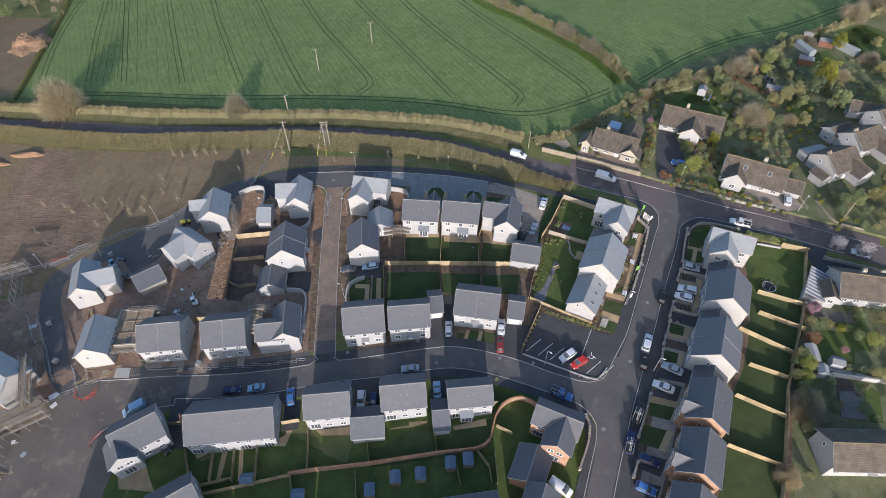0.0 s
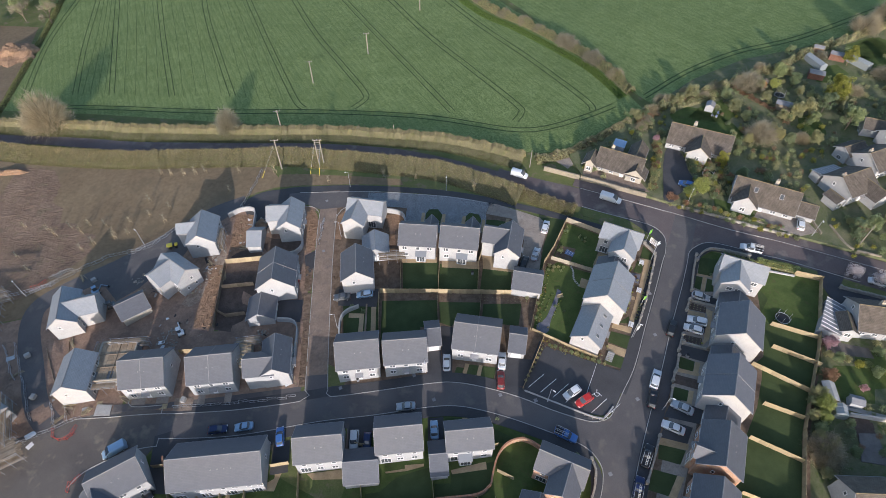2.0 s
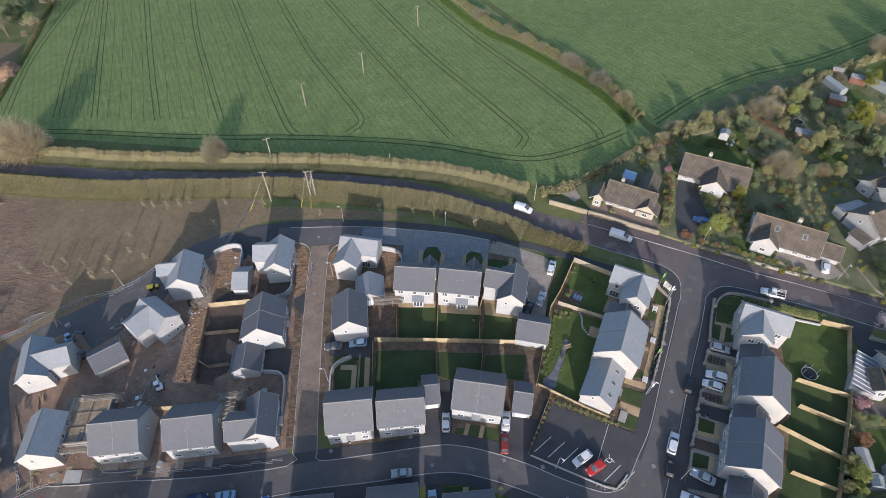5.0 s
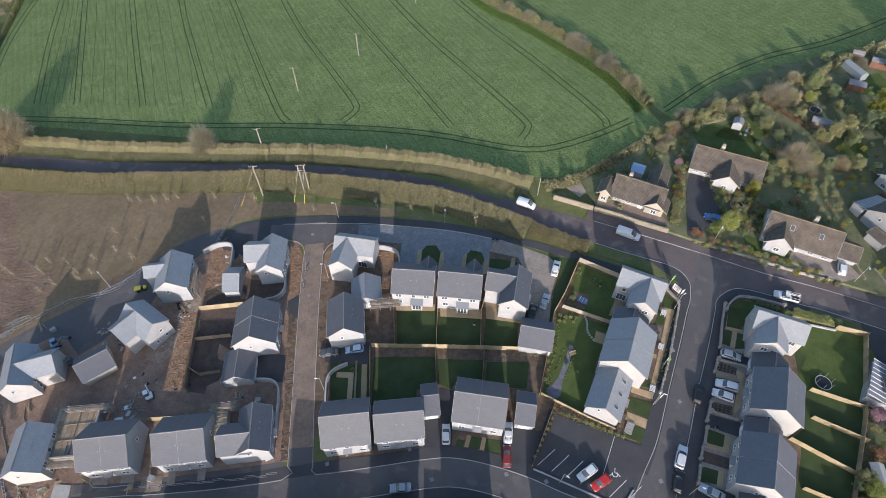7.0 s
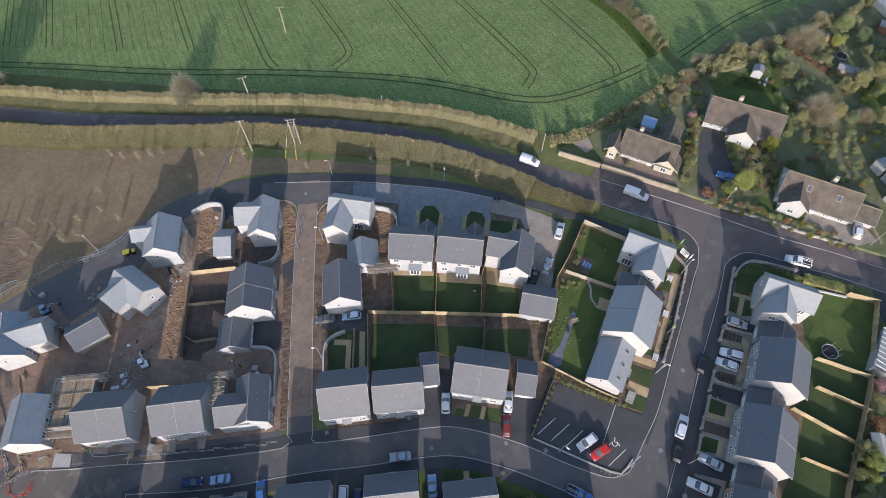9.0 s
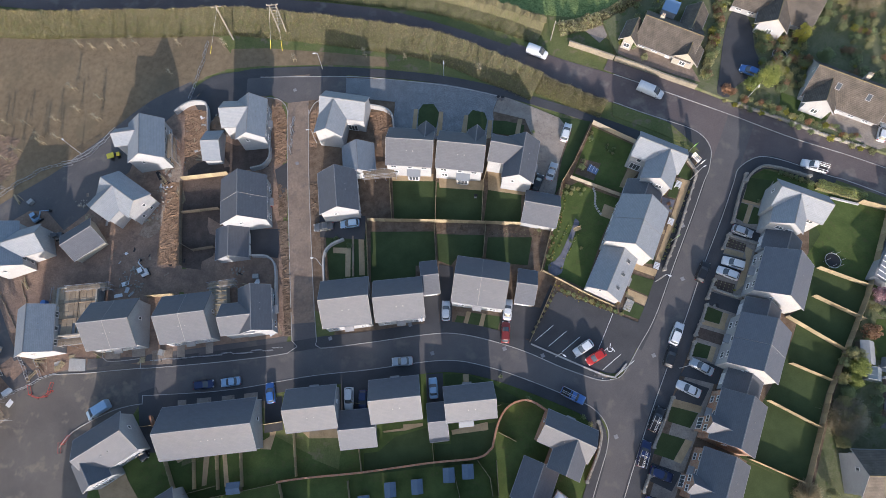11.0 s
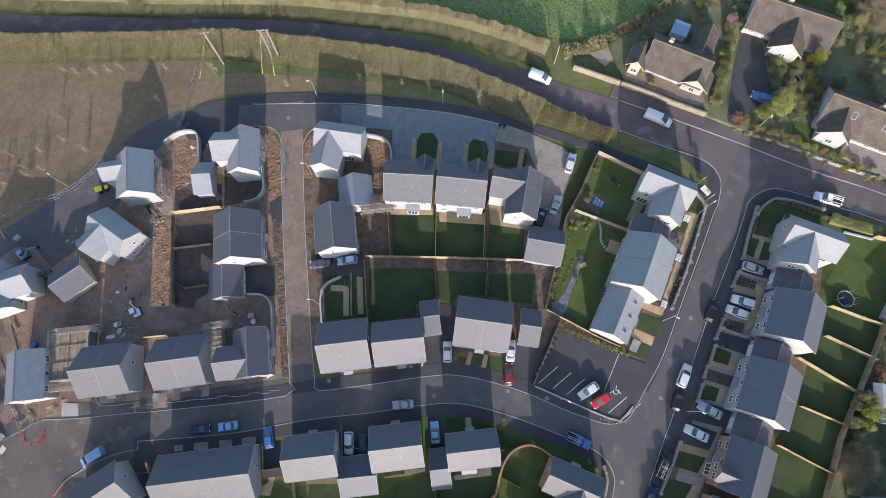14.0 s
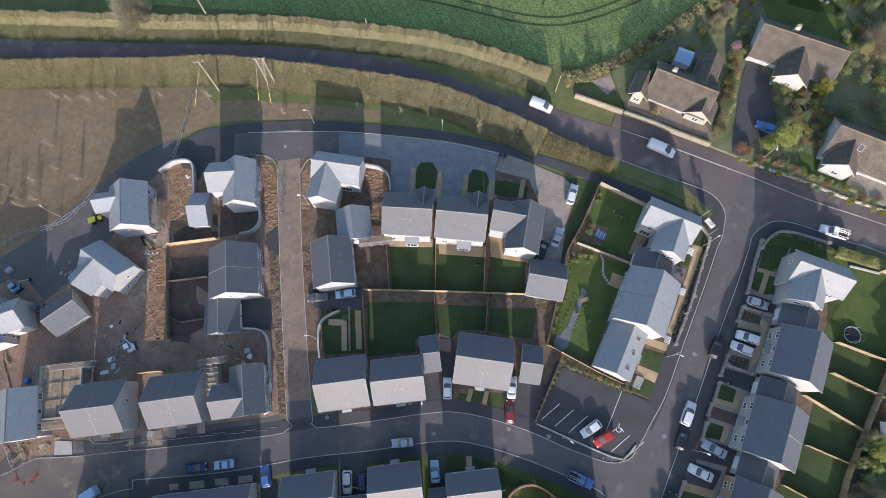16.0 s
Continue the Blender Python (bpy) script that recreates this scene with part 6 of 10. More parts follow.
patch("drive", [(83.9, 112.5), (94.4, 108.2), (95.8, 104.1), (91.1, 103.2), (81.3, 109.1)], "gravel", 0.08, "grey-buff gravel forecourt", "drive")
patch("drive", smooth_line([(65.5, 136), (67.0, 138), (69.4, 136.5), (70.2, 132.5), (70.0, 128), (70.6, 124.8), (69.4, 121.8), (66.4, 120.2), (64.2, 118.4), (63.0, 116.6), (60.8, 117.7), (61.6, 121.5), (62.6, 126), (63.8, 131)], 1.0), "tarmac_dark", 0.08, "dark tarmac drive between old gardens", "drive")
patch("patio", [(40.6, 128.6), (41.5, 134), (48.3, 130), (55.8, 125), (57.5, 120.6), (51, 123.2), (45.5, 125.8)], "street", 0.08, "brown paved forecourt", "paving")
patch("lawn", [(139.7, 182.4), (149.1, 186.3), (157.3, 175.8), (149.0, 159.1), (141.4, 165.4), (138.2, 174.6)], "lawn", 0.06, "bright lawn of a far garden", "lawn")
patch("lawn", [(74, 117.2), (81.2, 113.6), (82.6, 110.6), (79.5, 109.6), (73, 113.2)], "lawn", 0.06, "front lawn behind the limestone wall", "lawn")
patch("lawn", [(70.9, 152.5), (77.5, 155.8), (84.7, 151.8), (88.6, 145.9), (90.4, 138.8), (86.6, 139.6), (72, 147)], "lawn", 0.06, "lawn behind the bungalow", "lawn")
patch("lawn", [(90.5, 71.2), (96.9, 71.7), (94.3, 63.2), (88.1, 62.8)], "lawn", 0.06, "lawn of an old garden", "lawn")
patch("bed", [(33.3, 136.3), (39.6, 138.3), (40.9, 135.6), (37.0, 132.2)], "gravel", 0.12, "pale rockery of stones", "planting bed")
patch("lawn", [(-24.4, 89.4), (-15.4, 89.2), (-14.9, 79.6), (-23.2, 79.3)], "turf", 0.06, "dark front lawn inside a curved white wall", "lawn")
patch("path", [(-22.6, 86.4), (-18.8, 86.2), (-18.7, 80.0), (-19.8, 80.0), (-19.9, 85.0), (-22.6, 85.2)], "paving", 0.09, "buff paved path round a small lawn", "path")
patch("path", [(-17.2, 88.6), (-16.0, 88.6), (-15.6, 80.2), (-16.8, 80.2)], "paving", 0.09, "buff paved garden path", "path")
patch("path", [(-18.6, 88.8), (-18.2, 88.8), (-17.9, 80.0), (-18.3, 80.0)], "timber_old", 0.3, "low timber edging in the garden", "edging")

patch("drive", [(15.0, 73.2), (20.6, 72.4), (22.8, 77.0), (24.0, 76.2), (18.6, 65.9), (12.8, 67.8)], "tarmac_dark", 0.082, "dark tarmac drive beside the car park", "drive")
patch("drive", [(0.0, 82.0), (3.0, 81.4), (3.0, 74.6), (0.2, 75.0)], "tarmac_dark", 0.084, "dark tarmac drive running back between houses", "drive")
# lawns among the old trees
patch("lawn", smooth_line([(107.5, 147.2), (111.5, 148.4), (113.6, 144.4), (112.2, 139.2), (108.4, 138.6), (106.6, 142.4), (107.5, 147.2)], 1.0)[:-1], "lawn", 0.06, "small lawn among the old garden trees", "lawn")
patch("lawn", [(119.8, 164.4), (124.2, 171.6), (129.6, 172.4), (131.2, 167.2), (126.4, 162.2)], "lawn", 0.06, "sunlit lawn beside the greenhouse", "lawn")
patch("lawn", [(133.8, 177.2), (137.2, 183.0), (147.5, 186.4), (151.5, 178.0), (142.0, 173.6)], "lawn", 0.06, "fenced sunlit lawn in the far gardens", "lawn")
patch("lawn", [(76.0, 150.4), (80.4, 154.8), (88.6, 158.0), (90.2, 150.6), (86.0, 146.8)], "lawn", 0.06, "shaded back lawn with a summerhouse", "lawn")
# old gardens beyond the terrace
patch("lawn", [(88.0, 67.1), (91.1, 67.4), (90.4, 63.6), (87.2, 63.3)], "lawn", 0.08, "sunlit lawn of an old garden", "lawn")
patch("lawn", [(89.3, 55.9), (91.6, 53.3), (89.5, 47.2), (86.9, 47.3)], "lawn", 0.08, "sunlit lawn of an old garden", "lawn")
patch("terrace", [(83.6, 54.0), (87.1, 53.8), (86.3, 47.7), (81.7, 48.6)], "deck_grey", 0.25, "weathered grey garden deck", "decking")
patch("bed", [(83.5, 57.5), (87.3, 56.0), (87.1, 54.7), (84.8, 54.8)], "plot", 0.09, "dark vegetable bed", "planting bed")
patch("old_garden_ground", [(86.5, 75), (110, 75), (110, 30), (66, 30), (68, 38), (74.5, 54.5), (84.5, 73)], "garden_floor", 0.03, "leafy ground of the old gardens", "garden")
patch("back_yard", [(84.8, 72.2), (87.5, 74.2), (94.0, 72.3), (94.1, 69.8), (86.2, 71.3)], "tarmac_dusty", 0.07, "brown concrete yard behind the old bungalow", "yard")
patch("lawn", [(84.9, 68.6), (93.2, 67.9), (91.2, 63.6), (89.6, 59.9), (82.6, 61.0), (83.4, 64.5)], "lawn", 0.07, "old garden lawn behind the bungalow", "lawn")
strip("garden_path", [(83.4, 59.5), (90.4, 57.0), (98, 54.3)], 1.0, "kerb", 0.09, "pale concrete path across the old garden", "path", smooth=False)
patch("dug_bed", [(84.0, 57.6), (86.9, 56.7), (87.0, 51.5), (82.8, 51.6)], "plot", 0.075, "dark dug bed in the old garden", "soil")
whitewall([(83.1, 57.6), (92.2, 55.7)], "white rendered garden wall between old gardens", 1.3)

# ---- plants ----
def cards(P, size, up=0.0, long=1.0, rng=None):
    """Small leaf-like quads at the places P; up: how far they stand upright."""
    n = len(P)
    d1 = rng.normal(size=(n, 3))
    d1[:, 2] = d1[:, 2] * (1 - up) + up * 2.2
    d1 /= np.linalg.norm(d1, axis=1)[:, None]
    d2 = np.cross(d1, rng.normal(size=(n, 3)))
    d2 /= np.linalg.norm(d2, axis=1)[:, None]
    s = size * rng.uniform(0.6, 1.4, (n, 1))
    a, b = d1 * s * long / 2, d2 * s / 2
    V = np.stack([P - a - b * 0.6, P - a * 0.2 + b * -1.0, P + a, P - a * 0.2 + b], 1).reshape(-1, 3)
    return V


def card_mesh(name, V, material):
    me = bpy.data.meshes.new(name)
    n = len(V) // 4
    me.vertices.add(4 * n), me.loops.add(4 * n), me.polygons.add(n)
    me.vertices.foreach_set("co", V.astype(np.float32).ravel())
    me.loops.foreach_set("vertex_index", np.arange(4 * n, dtype=np.int32))
    me.polygons.foreach_set("loop_start", np.arange(0, 4 * n, 4, dtype=np.int32))
    me.update()
    me.validate()
    me.materials.append(M[material])
    return me


def limbs(rng, h, spread, levels=3, start=0.3):
    """Trunk and limbs as tapered rods; returns the bmesh and the ends of the last limbs."""
    bm = bmesh.new()
    r = h * 0.03
    rod(bm, (0, 0, -0.3), (0, 0, h * start), r, r * 0.8, 6)
    tips = [(Vector((0, 0, h * start)), Vector((0, 0, 1)), h * 0.36, r * 0.7)]
    for lv in range(levels):
        nxt = []
        for p, d, ln, rr in tips:
            for k in range(4 if lv == 0 else 3):
                v = (d + Vector(rng.normal(size=3)) * spread * (0.55 if lv else 0.75)).normalized()
                v.z = max(v.z, -0.05)
                q = p + v * ln * rng.uniform(0.7, 1.15)
                rod(bm, p, q, rr, rr * 0.55, 4)
                nxt.append((q, v, ln * 0.68, rr * 0.55))
        tips = nxt
    return bm, tips


def bare_tree(seed, h=6.0, spread=0.8, twigs=42, tone="twig"):
    rng = np.random.default_rng(seed)
    bm, tips = limbs(rng, h, spread)
    V = []
    for p, d, ln, rr in tips:
        for k in range(twigs):
            v = (d + Vector(rng.normal(size=3)) * 0.75).normalized()
            a = p - d * ln * rng.uniform(0, 1.2)
            b = a + v * ln * rng.uniform(0.5, 1.5)
            w = v.cross(Vector(rng.normal(size=3))).normalized() * 0.028
            m = (a + b) / 2 + Vector(rng.normal(size=3)) * 0.08
            V += [a - w, a + w, m + w * 0.8, m - w * 0.8, m - w * 0.8, m + w * 0.8, b + w * 0.3, b - w * 0.3]
    t = thing("tree", 0, 0, 0, "bare winter tree with a dense crown of tan twigs", "tree", "bare trees", z=0)
    part("trunk", bm, "wood_bark", t)
    link("crown", card_mesh("crown", np.array(V), tone), t)
    return t


def leafy(seed, kind, label, h=5.0, w=4.4, n=4600, size=0.17, blobs=46, low=0.12, trunk=True, category="tree", name="tree", group="garden trees"):
    """Trunk and limbs under a crown of leaves gathered in uneven clumps."""
    rng = np.random.default_rng(seed)
    P = []
    for k in range(blobs):
        a, rad = rng.uniform(0, 2 * math.pi), w * 0.5 * math.sqrt(rng.uniform(0, 1)) * 0.76
        z = h * rng.uniform(low + 0.18, 0.86)
        taper = 1.0 - 0.5 * max(0, z / h - 0.5)
        c = np.array([math.cos(a) * rad * taper, math.sin(a) * rad * taper, z])
        r = w * rng.uniform(0.07, 0.19)
        d = rng.normal(size=(n // blobs, 3))
        d /= np.linalg.norm(d, axis=1)[:, None]
        P.append(c + d * r * rng.uniform(0.35, 1.12, (n // blobs, 1)) ** 0.6 * np.array([1, 1, 0.85]))
    P = np.concatenate(P)
    P[:, 2] = np.maximum(P[:, 2], 0.05)
    t = thing(name, 0, 0, 0, label, category, group, z=0)
    if trunk:
        bm, tips = limbs(rng, h * 0.75, 0.7, 2, 0.3)
        part("trunk", bm, "wood_bark", t)
    link("crown" if trunk else "foliage", card_mesh("crown", cards(P, size, 0.1, 1.3, rng), kind), t)
    return t


def bare_bush(seed, n=3600):
    """A broad dome of bare stems fanning out from the ground, one metre in radius and height."""
    rng = np.random.default_rng(seed)
    t = thing("tree", 0, 0, 0, "broad bare tree fanning out in tan twigs", "tree", "bare trees", z=0)
    bm = bmesh.new()
    V = []
    for k in range(46):
        d = Vector((*rng.normal(size=2), 0)).normalized() * rng.uniform(0, 0.75)
        tip = Vector((d.x, d.y, math.sqrt(max(0.05, 1 - d.length_squared)) * rng.uniform(0.6, 0.82)))
        foot = Vector((d.x * 0.12, d.y * 0.12, -0.03))
        mid = foot.lerp(tip, 0.5) + Vector((0, 0, 0.08))
        rod(bm, foot, mid, 0.013, 0.008, 4), rod(bm, mid, tip, 0.008, 0.003, 4)
    for k in range(n):
        d = rng.normal(size=3)
        d[2] = abs(d[2]) + 0.1
        d /= np.linalg.norm(d)
        lump = 0.9 + 0.12 * math.sin(5 * d[0] + 3 * d[1]) + 0.06 * math.sin(11 * d[1] - 4 * d[2])
        a = Vector(d) * rng.uniform(0.3, 0.8) * lump
        for q in range(3):
            b = a + (Vector(d) + Vector(rng.normal(size=3)) * 0.6) * rng.uniform(0.06, 0.19)
            w = (b - a).cross(Vector(rng.normal(size=3))).normalized() * 0.0042
            V += [a - w, a + w, b + w * 0.35, b - w * 0.35]
    part("trunk", bm, "wood_bark", t)
    link("crown", card_mesh("crown", np.array(V), "twig"), t)
    return t


KIT = {
    "fan": [bare_bush(s) for s in (16, 17)],
    "bare": [bare_tree(s, 6.0, 0.8) for s in (11, 12, 13)],
    "green": [leafy(s, "leaf", "green leafy garden tree with an uneven crown") for s in (21, 22, 23)],
    "olive": [leafy(s, "leaf_olive", "olive-green bushy old garden tree") for s in (24, 25, 26)],
    "lime": [leafy(s, "leaf_lime", "broad yellow-green garden tree in full leaf") for s in (41,)],
    "dark": [leafy(s, "leaf_dark", "dark dense evergreen garden tree", h=5.5, w=4.2) for s in (27, 28)],
    "gold": [leafy(s, "leaf_gold", "golden-yellow upright garden conifer", h=6.2, w=4.0, blobs=44) for s in (29, 30)],
    "shrub": [leafy(s, "leaf", "rounded green garden shrub", h=1.6, w=2.2, n=950, size=0.135, trunk=False, category="shrub", name="shrub", group="garden shrubs", low=-0.05) for s in (31, 32)],
    "shrub_olive": [leafy(s, "leaf_olive", "olive-green rounded garden shrub", h=1.5, w=2.2, n=950, size=0.135, trunk=False, category="shrub", name="shrub", group="garden shrubs", low=-0.05) for s in (33, 34)],
    "shrub_gold": [leafy(s, "leaf_gold", "bright yellow garden shrub", h=1.4, w=1.9, n=1400, size=0.13, trunk=False, category="shrub", name="shrub", group="garden shrubs", low=-0.05) for s in (35,)],
    "shrub_red": [leafy(s, "leaf_red", "russet-brown leafy garden shrub", h=1.8, w=2.2, n=950, size=0.135, trunk=False, category="shrub", name="shrub", group="garden shrubs", low=-0.05) for s in (36,)],
    "white": [leafy(s, "leaf_white", "small street tree covered in white blossom", h=3.8, w=4.2, n=3400, size=0.13) for s in (38, 39)],
    "pink": [leafy(s, "leaf_pink", "small tree covered in pale pink blossom", h=3.4, w=3.0, n=2600, size=0.13) for s in (37,)],
}
USED = {}
FAR = []


def plant(kind, x, y, s=1.0, turn=None, tall=1.0):
    """The first of a variant is moved into place, the later ones are copies."""
    i = random.randrange(len(KIT[kind]))
    s *= 0.86 if kind in ("green", "olive", "dark") and x > 60 else 1.0
    if kind.startswith("shrub") and (x > 92 or y < 66 or s < 0.3):
        m = pose(x, y, gz(x, y) + step_up(x, y), 0, 0, random.uniform(0, 360)) @ Matrix.Diagonal((s, s, s, 1))
        FAR.append((KIT[kind][i].children[0].data, m))
        return None
    m = pose(x, y, gz(x, y) + step_up(x, y), 0, 0, random.uniform(0, 360) if turn is None else turn) @ Matrix.Diagonal((s, s, s * tall, 1))
    if (kind, i) not in USED:
        USED[kind, i] = True
        KIT[kind][i].matrix_basis = m
        return KIT[kind][i]
    src = KIT[kind][i]
    keep = src.matrix_basis.copy()
    src.matrix_basis = Matrix.Identity(4)
    c = copy_thing(src, m)
    src.matrix_basis = keep
    return c


# the two lone trees on the lane's far hedge
plant("fan", -134.5, 165.3, 9.6, tall=1.5), plant("fan", -69.6, 157.6, 5.2, tall=1.8)
plant("fan", 104, 171.0, 2.6, tall=1.6)
# trees where the fields and the old gardens meet
for k, x, y, s in (("fan", 63, 149.5, 2.6), ("olive", 59.5, 151.5, 0.8), ("fan", 66, 154, 3.0), ("olive", 74, 156.5, 1.05), ("olive", 79, 159.5, 1.2), ("fan", 70, 158.5, 3.4), ("green", 83, 124, 0.9), ("lime", 70, 119.3, 1.15), ("lime", 67.2, 118.2, 0.85), ("gold", 79.0, 129.4, 0.85), ("fan", 158, 197, 8.0), ("olive", 145, 172, 1.0), ("olive", 140, 158, 1.1), ("gold", 149, 190, 0.6), ("fan", 97.9, 163.5, 6.0), ("fan", 87.3, 163.1, 3.2), ("dark", 88.6, 157.0, 1.1), ("olive", 89.5, 151.9, 1.2), ("dark", 91.5, 147.3, 0.85), ("lime", 105.2, 161.8, 0.8), ("green", 108.4, 166.9, 1.3), ("green", 111.4, 162.8, 1.1), ("olive", 111.5, 167.7, 1.0), ("olive", 100.2, 155.5, 0.9), ("olive", 106.1, 147.6, 1.35), ("olive", 110.5, 149.4, 1.2), ("olive", 102.1, 146.9, 0.9), ("dark", 115.4, 149.7, 1.5), ("gold", 119.3, 153.3, 1.7), ("green", 118.7, 141.4, 1.85), ("gold", 132.3, 171.9, 1.15), ("olive", 126.2, 161.5, 0.85), ("fan", 128.1, 157.4, 3.4), ("fan", 93.5, 139.8, 6.0), ("olive", 98.0, 138.5, 1.0), ("dark", 100.1, 136.2, 0.9), ("olive", 89.3, 137.9, 0.8), ("green", 86.3, 136.8, 0.55), ("dark", 111.1, 134.5, 0.8), ("olive", 107.1, 135.7, 1.1), ("fan", 104.3, 137.6, 3.2), ("green", 116.5, 178.8, 0.95), ("fan", 126.2, 176.9, 2.6), ("olive", 111.6, 158.1, 0.8), ("dark", 114.1, 156.0, 0.7), ("olive", 120.8, 151.2, 0.8), ("fan", 146.5, 190.5, 6.5), ("olive", 139, 150, 1.1), ("green", 134, 147, 1.0), ("olive", 145, 160, 1.2), ("fan", 140, 165, 4.0)):
    plant(k, x, y, s)
for k, x, y, s in (("fan", 75.8, 50.8, 4.6), ("olive", 75.0, 50.6, 0.7), ("olive", 77.2, 51.4, 0.8), ("fan", 66.5, 37, 3.2), ("olive", 70.5, 37.4, 0.6), ("pink", 85.0, 73.0, 1.2), ("white", 98.3, 91.0, 1.05), ("white", 103.6, 88.7, 1.1), ("green", 108, 104, 1.2), ("dark", 104, 103.5, 1.1), ("olive", 113.5, 105.5, 1.0), ("gold", 116, 106.5, 0.75), ("green", 114, 99.5, 1.0), ("olive", 99, 70, 0.9), ("green", 92, 66, 0.7), ("olive", 120, 112, 1.1), ("dark", 125, 118, 1.1), ("green", 128, 125, 1.0)):
    plant(k, x, y, s)
# the thicket between the bungalows and the white houses
th = random.Random(21)
for i in range(18):
    x = th.uniform(60, 84)
    y = 146 + (x - 60) * 0.72 + th.uniform(-3.5, 6)
    k = th.choice(["olive", "green", "shrub_olive", "shrub", "fan", "shrub_red"])
    if math.dist((x, y), (77, 146)) > 5:
        plant(k, x, y, {"fan": 2.2, "olive": 0.6, "green": 0.55}.get(k, 1.0))
for i in range(40):
    x, y = th.uniform(66, 82), th.uniform(118, 133)
    if y < 134 - (x - 66) * 0.5 and not (62 < x < 71 and 119 < y < 132):
        plant(th.choice(["shrub", "shrub_olive", "shrub_red", "shrub_gold", "shrub"]), x, y, th.uniform(0.6, 1.1))
for i in range(30):
    x, y = th.uniform(98, 128), th.uniform(94, 108)
    if y > 106 - (x - 92) * 0.42 and y < 109:
        k = th.choice(["green", "olive", "shrub", "shrub_olive", "dark"])
        plant(k, x, y, th.uniform(0.5, 0.9))
for i in range(46):
    x, y = th.uniform(70, 104), th.uniform(30, 74)
    if x > 72 + (y - 36) * 0.34 + 2 and not (74 < x and 35 < y < 46):
        k = th.choice(["green", "olive", "shrub", "shrub_olive", "dark", "fan", "shrub_gold", "shrub_red"])
        plant(k, x, y, {"fan": 2.4}.get(k, th.uniform(0.5, 0.9)))
# shrubs in the old gardens
rs = random.Random(7)
for i in range(440):
    x, y = rs.uniform(84, 160), rs.uniform(126, 186)
    lawn = 136 < x < 155 and 164 < y < 186
    built = (102 < x < 134 and 114 < y < 143) or (118 < x < 139 and 166 < y < 178) or (x < 93 and y < 146)
    if y < 168 + (x - 84) * 0.28 and not built and not lawn:
        k = rs.choice(["shrub", "shrub_olive", "shrub", "shrub_olive", "shrub_red", "shrub_olive", "shrub", "shrub_olive"])
        plant(k, x, y, rs.uniform(0.5, 1.15))
for i in range(16):
    t = i / 15
    plant(rs.choice(["shrub", "shrub_olive", "shrub", "shrub_gold"]), 62 + t * 28 + rs.uniform(-0.4, 0.4), 116.3 - t * 13.2 + rs.uniform(-0.5, 0.5), rs.uniform(0.55, 0.95))
for x, y, k in ((72, 128, "shrub_red"), (74.5, 125.5, "shrub"), (75, 122, "shrub_olive"), (71, 121, "shrub"), (46, 127, "shrub_olive"), (44, 130, "shrub"), (43, 133.5, "shrub_olive"), (41.5, 131, "shrub_gold"), (47, 136, "shrub"), (50, 138.5, "shrub_olive"), (55, 141, "shrub_gold"), (58, 142.5, "shrub_olive"), (63, 139, "shrub"), (61, 131, "shrub_red"), (61.5, 127.5, "shrub")):
    plant(k, x, y, rs.uniform(0.7, 1.0))
# mixed border between the first two bungalows
for i in range(46):
    t = i / 45
    x, y = 64.3 - 4.8 * t - 1.2 * t * t + rs.gauss(0, 0.55), 140.5 - 19.0 * t + rs.uniform(-0.3, 0.3)
    plant(rs.choice(["shrub", "shrub_olive", "shrub_olive", "shrub_olive", "shrub", "shrub", "shrub_olive", "shrub_red", "shrub_gold"]), x, y, rs.uniform(0.6, 1.15))
# bed before the second bungalow, its corner with the trampoline, and the back gardens
for i in range(24):
    plant(rs.choice(["shrub", "shrub", "shrub_olive"]), 70.6 + rs.uniform(0, 2.6), 126.5 + rs.uniform(0, 6.0), rs.uniform(0.6, 1.0))
for k, x, y, s in (("shrub_gold", 70.9, 133.4, 1.0), ("shrub_red", 74.6, 131.0, 1.0), ("shrub_olive", 76.9, 129.2, 0.9), ("shrub_olive", 72.3, 123.6, 0.9), ("shrub", 71.0, 124.6, 0.8), ("shrub_gold", 70.6, 124.3, 0.6), ("shrub_olive", 74.4, 122.4, 0.9), ("shrub_red", 62.3, 118.2, 1.1), ("shrub_red", 63.6, 117.6, 0.9), ("shrub", 73.8, 117.6, 1.0), ("pink", 63.6, 140.4, 0.8), ("dark", 65.8, 139.4, 0.5), ("shrub_gold", 64.2, 138.4, 1.0), ("shrub_gold", 57.6, 144.6, 0.9), ("shrub_gold", 110.4, 146.8, 1.0), ("shrub_gold", 106.3, 142.9, 1.2), ("shrub_gold", 112.3, 142.2, 1.1), ("shrub_olive", 62.2, 147.6, 1.3), ("shrub", 64.6, 149.4, 1.0), ("fan", 61.0, 147.0, 2.4), ("shrub", 92.0, 132.4, 1.0), ("shrub_gold", 93.4, 130.6, 0.8), ("shrub", 85.0, 133.4, 1.1), ("shrub_olive", 86.4, 135.4, 1.0)):
    plant(k, x, y, s)
for i in range(34):
    t = i / 33
    plant(rs.choice(["shrub", "shrub_olive", "shrub_olive", "shrub", "shrub_olive", "shrub_gold", "shrub_red"]), 65.6 + t * 22.4 + rs.uniform(-0.4, 0.4), 116.3 - t * 10.9 + rs.uniform(-0.5, 0.9), rs.uniform(0.4, 0.8))
RUSSET = []
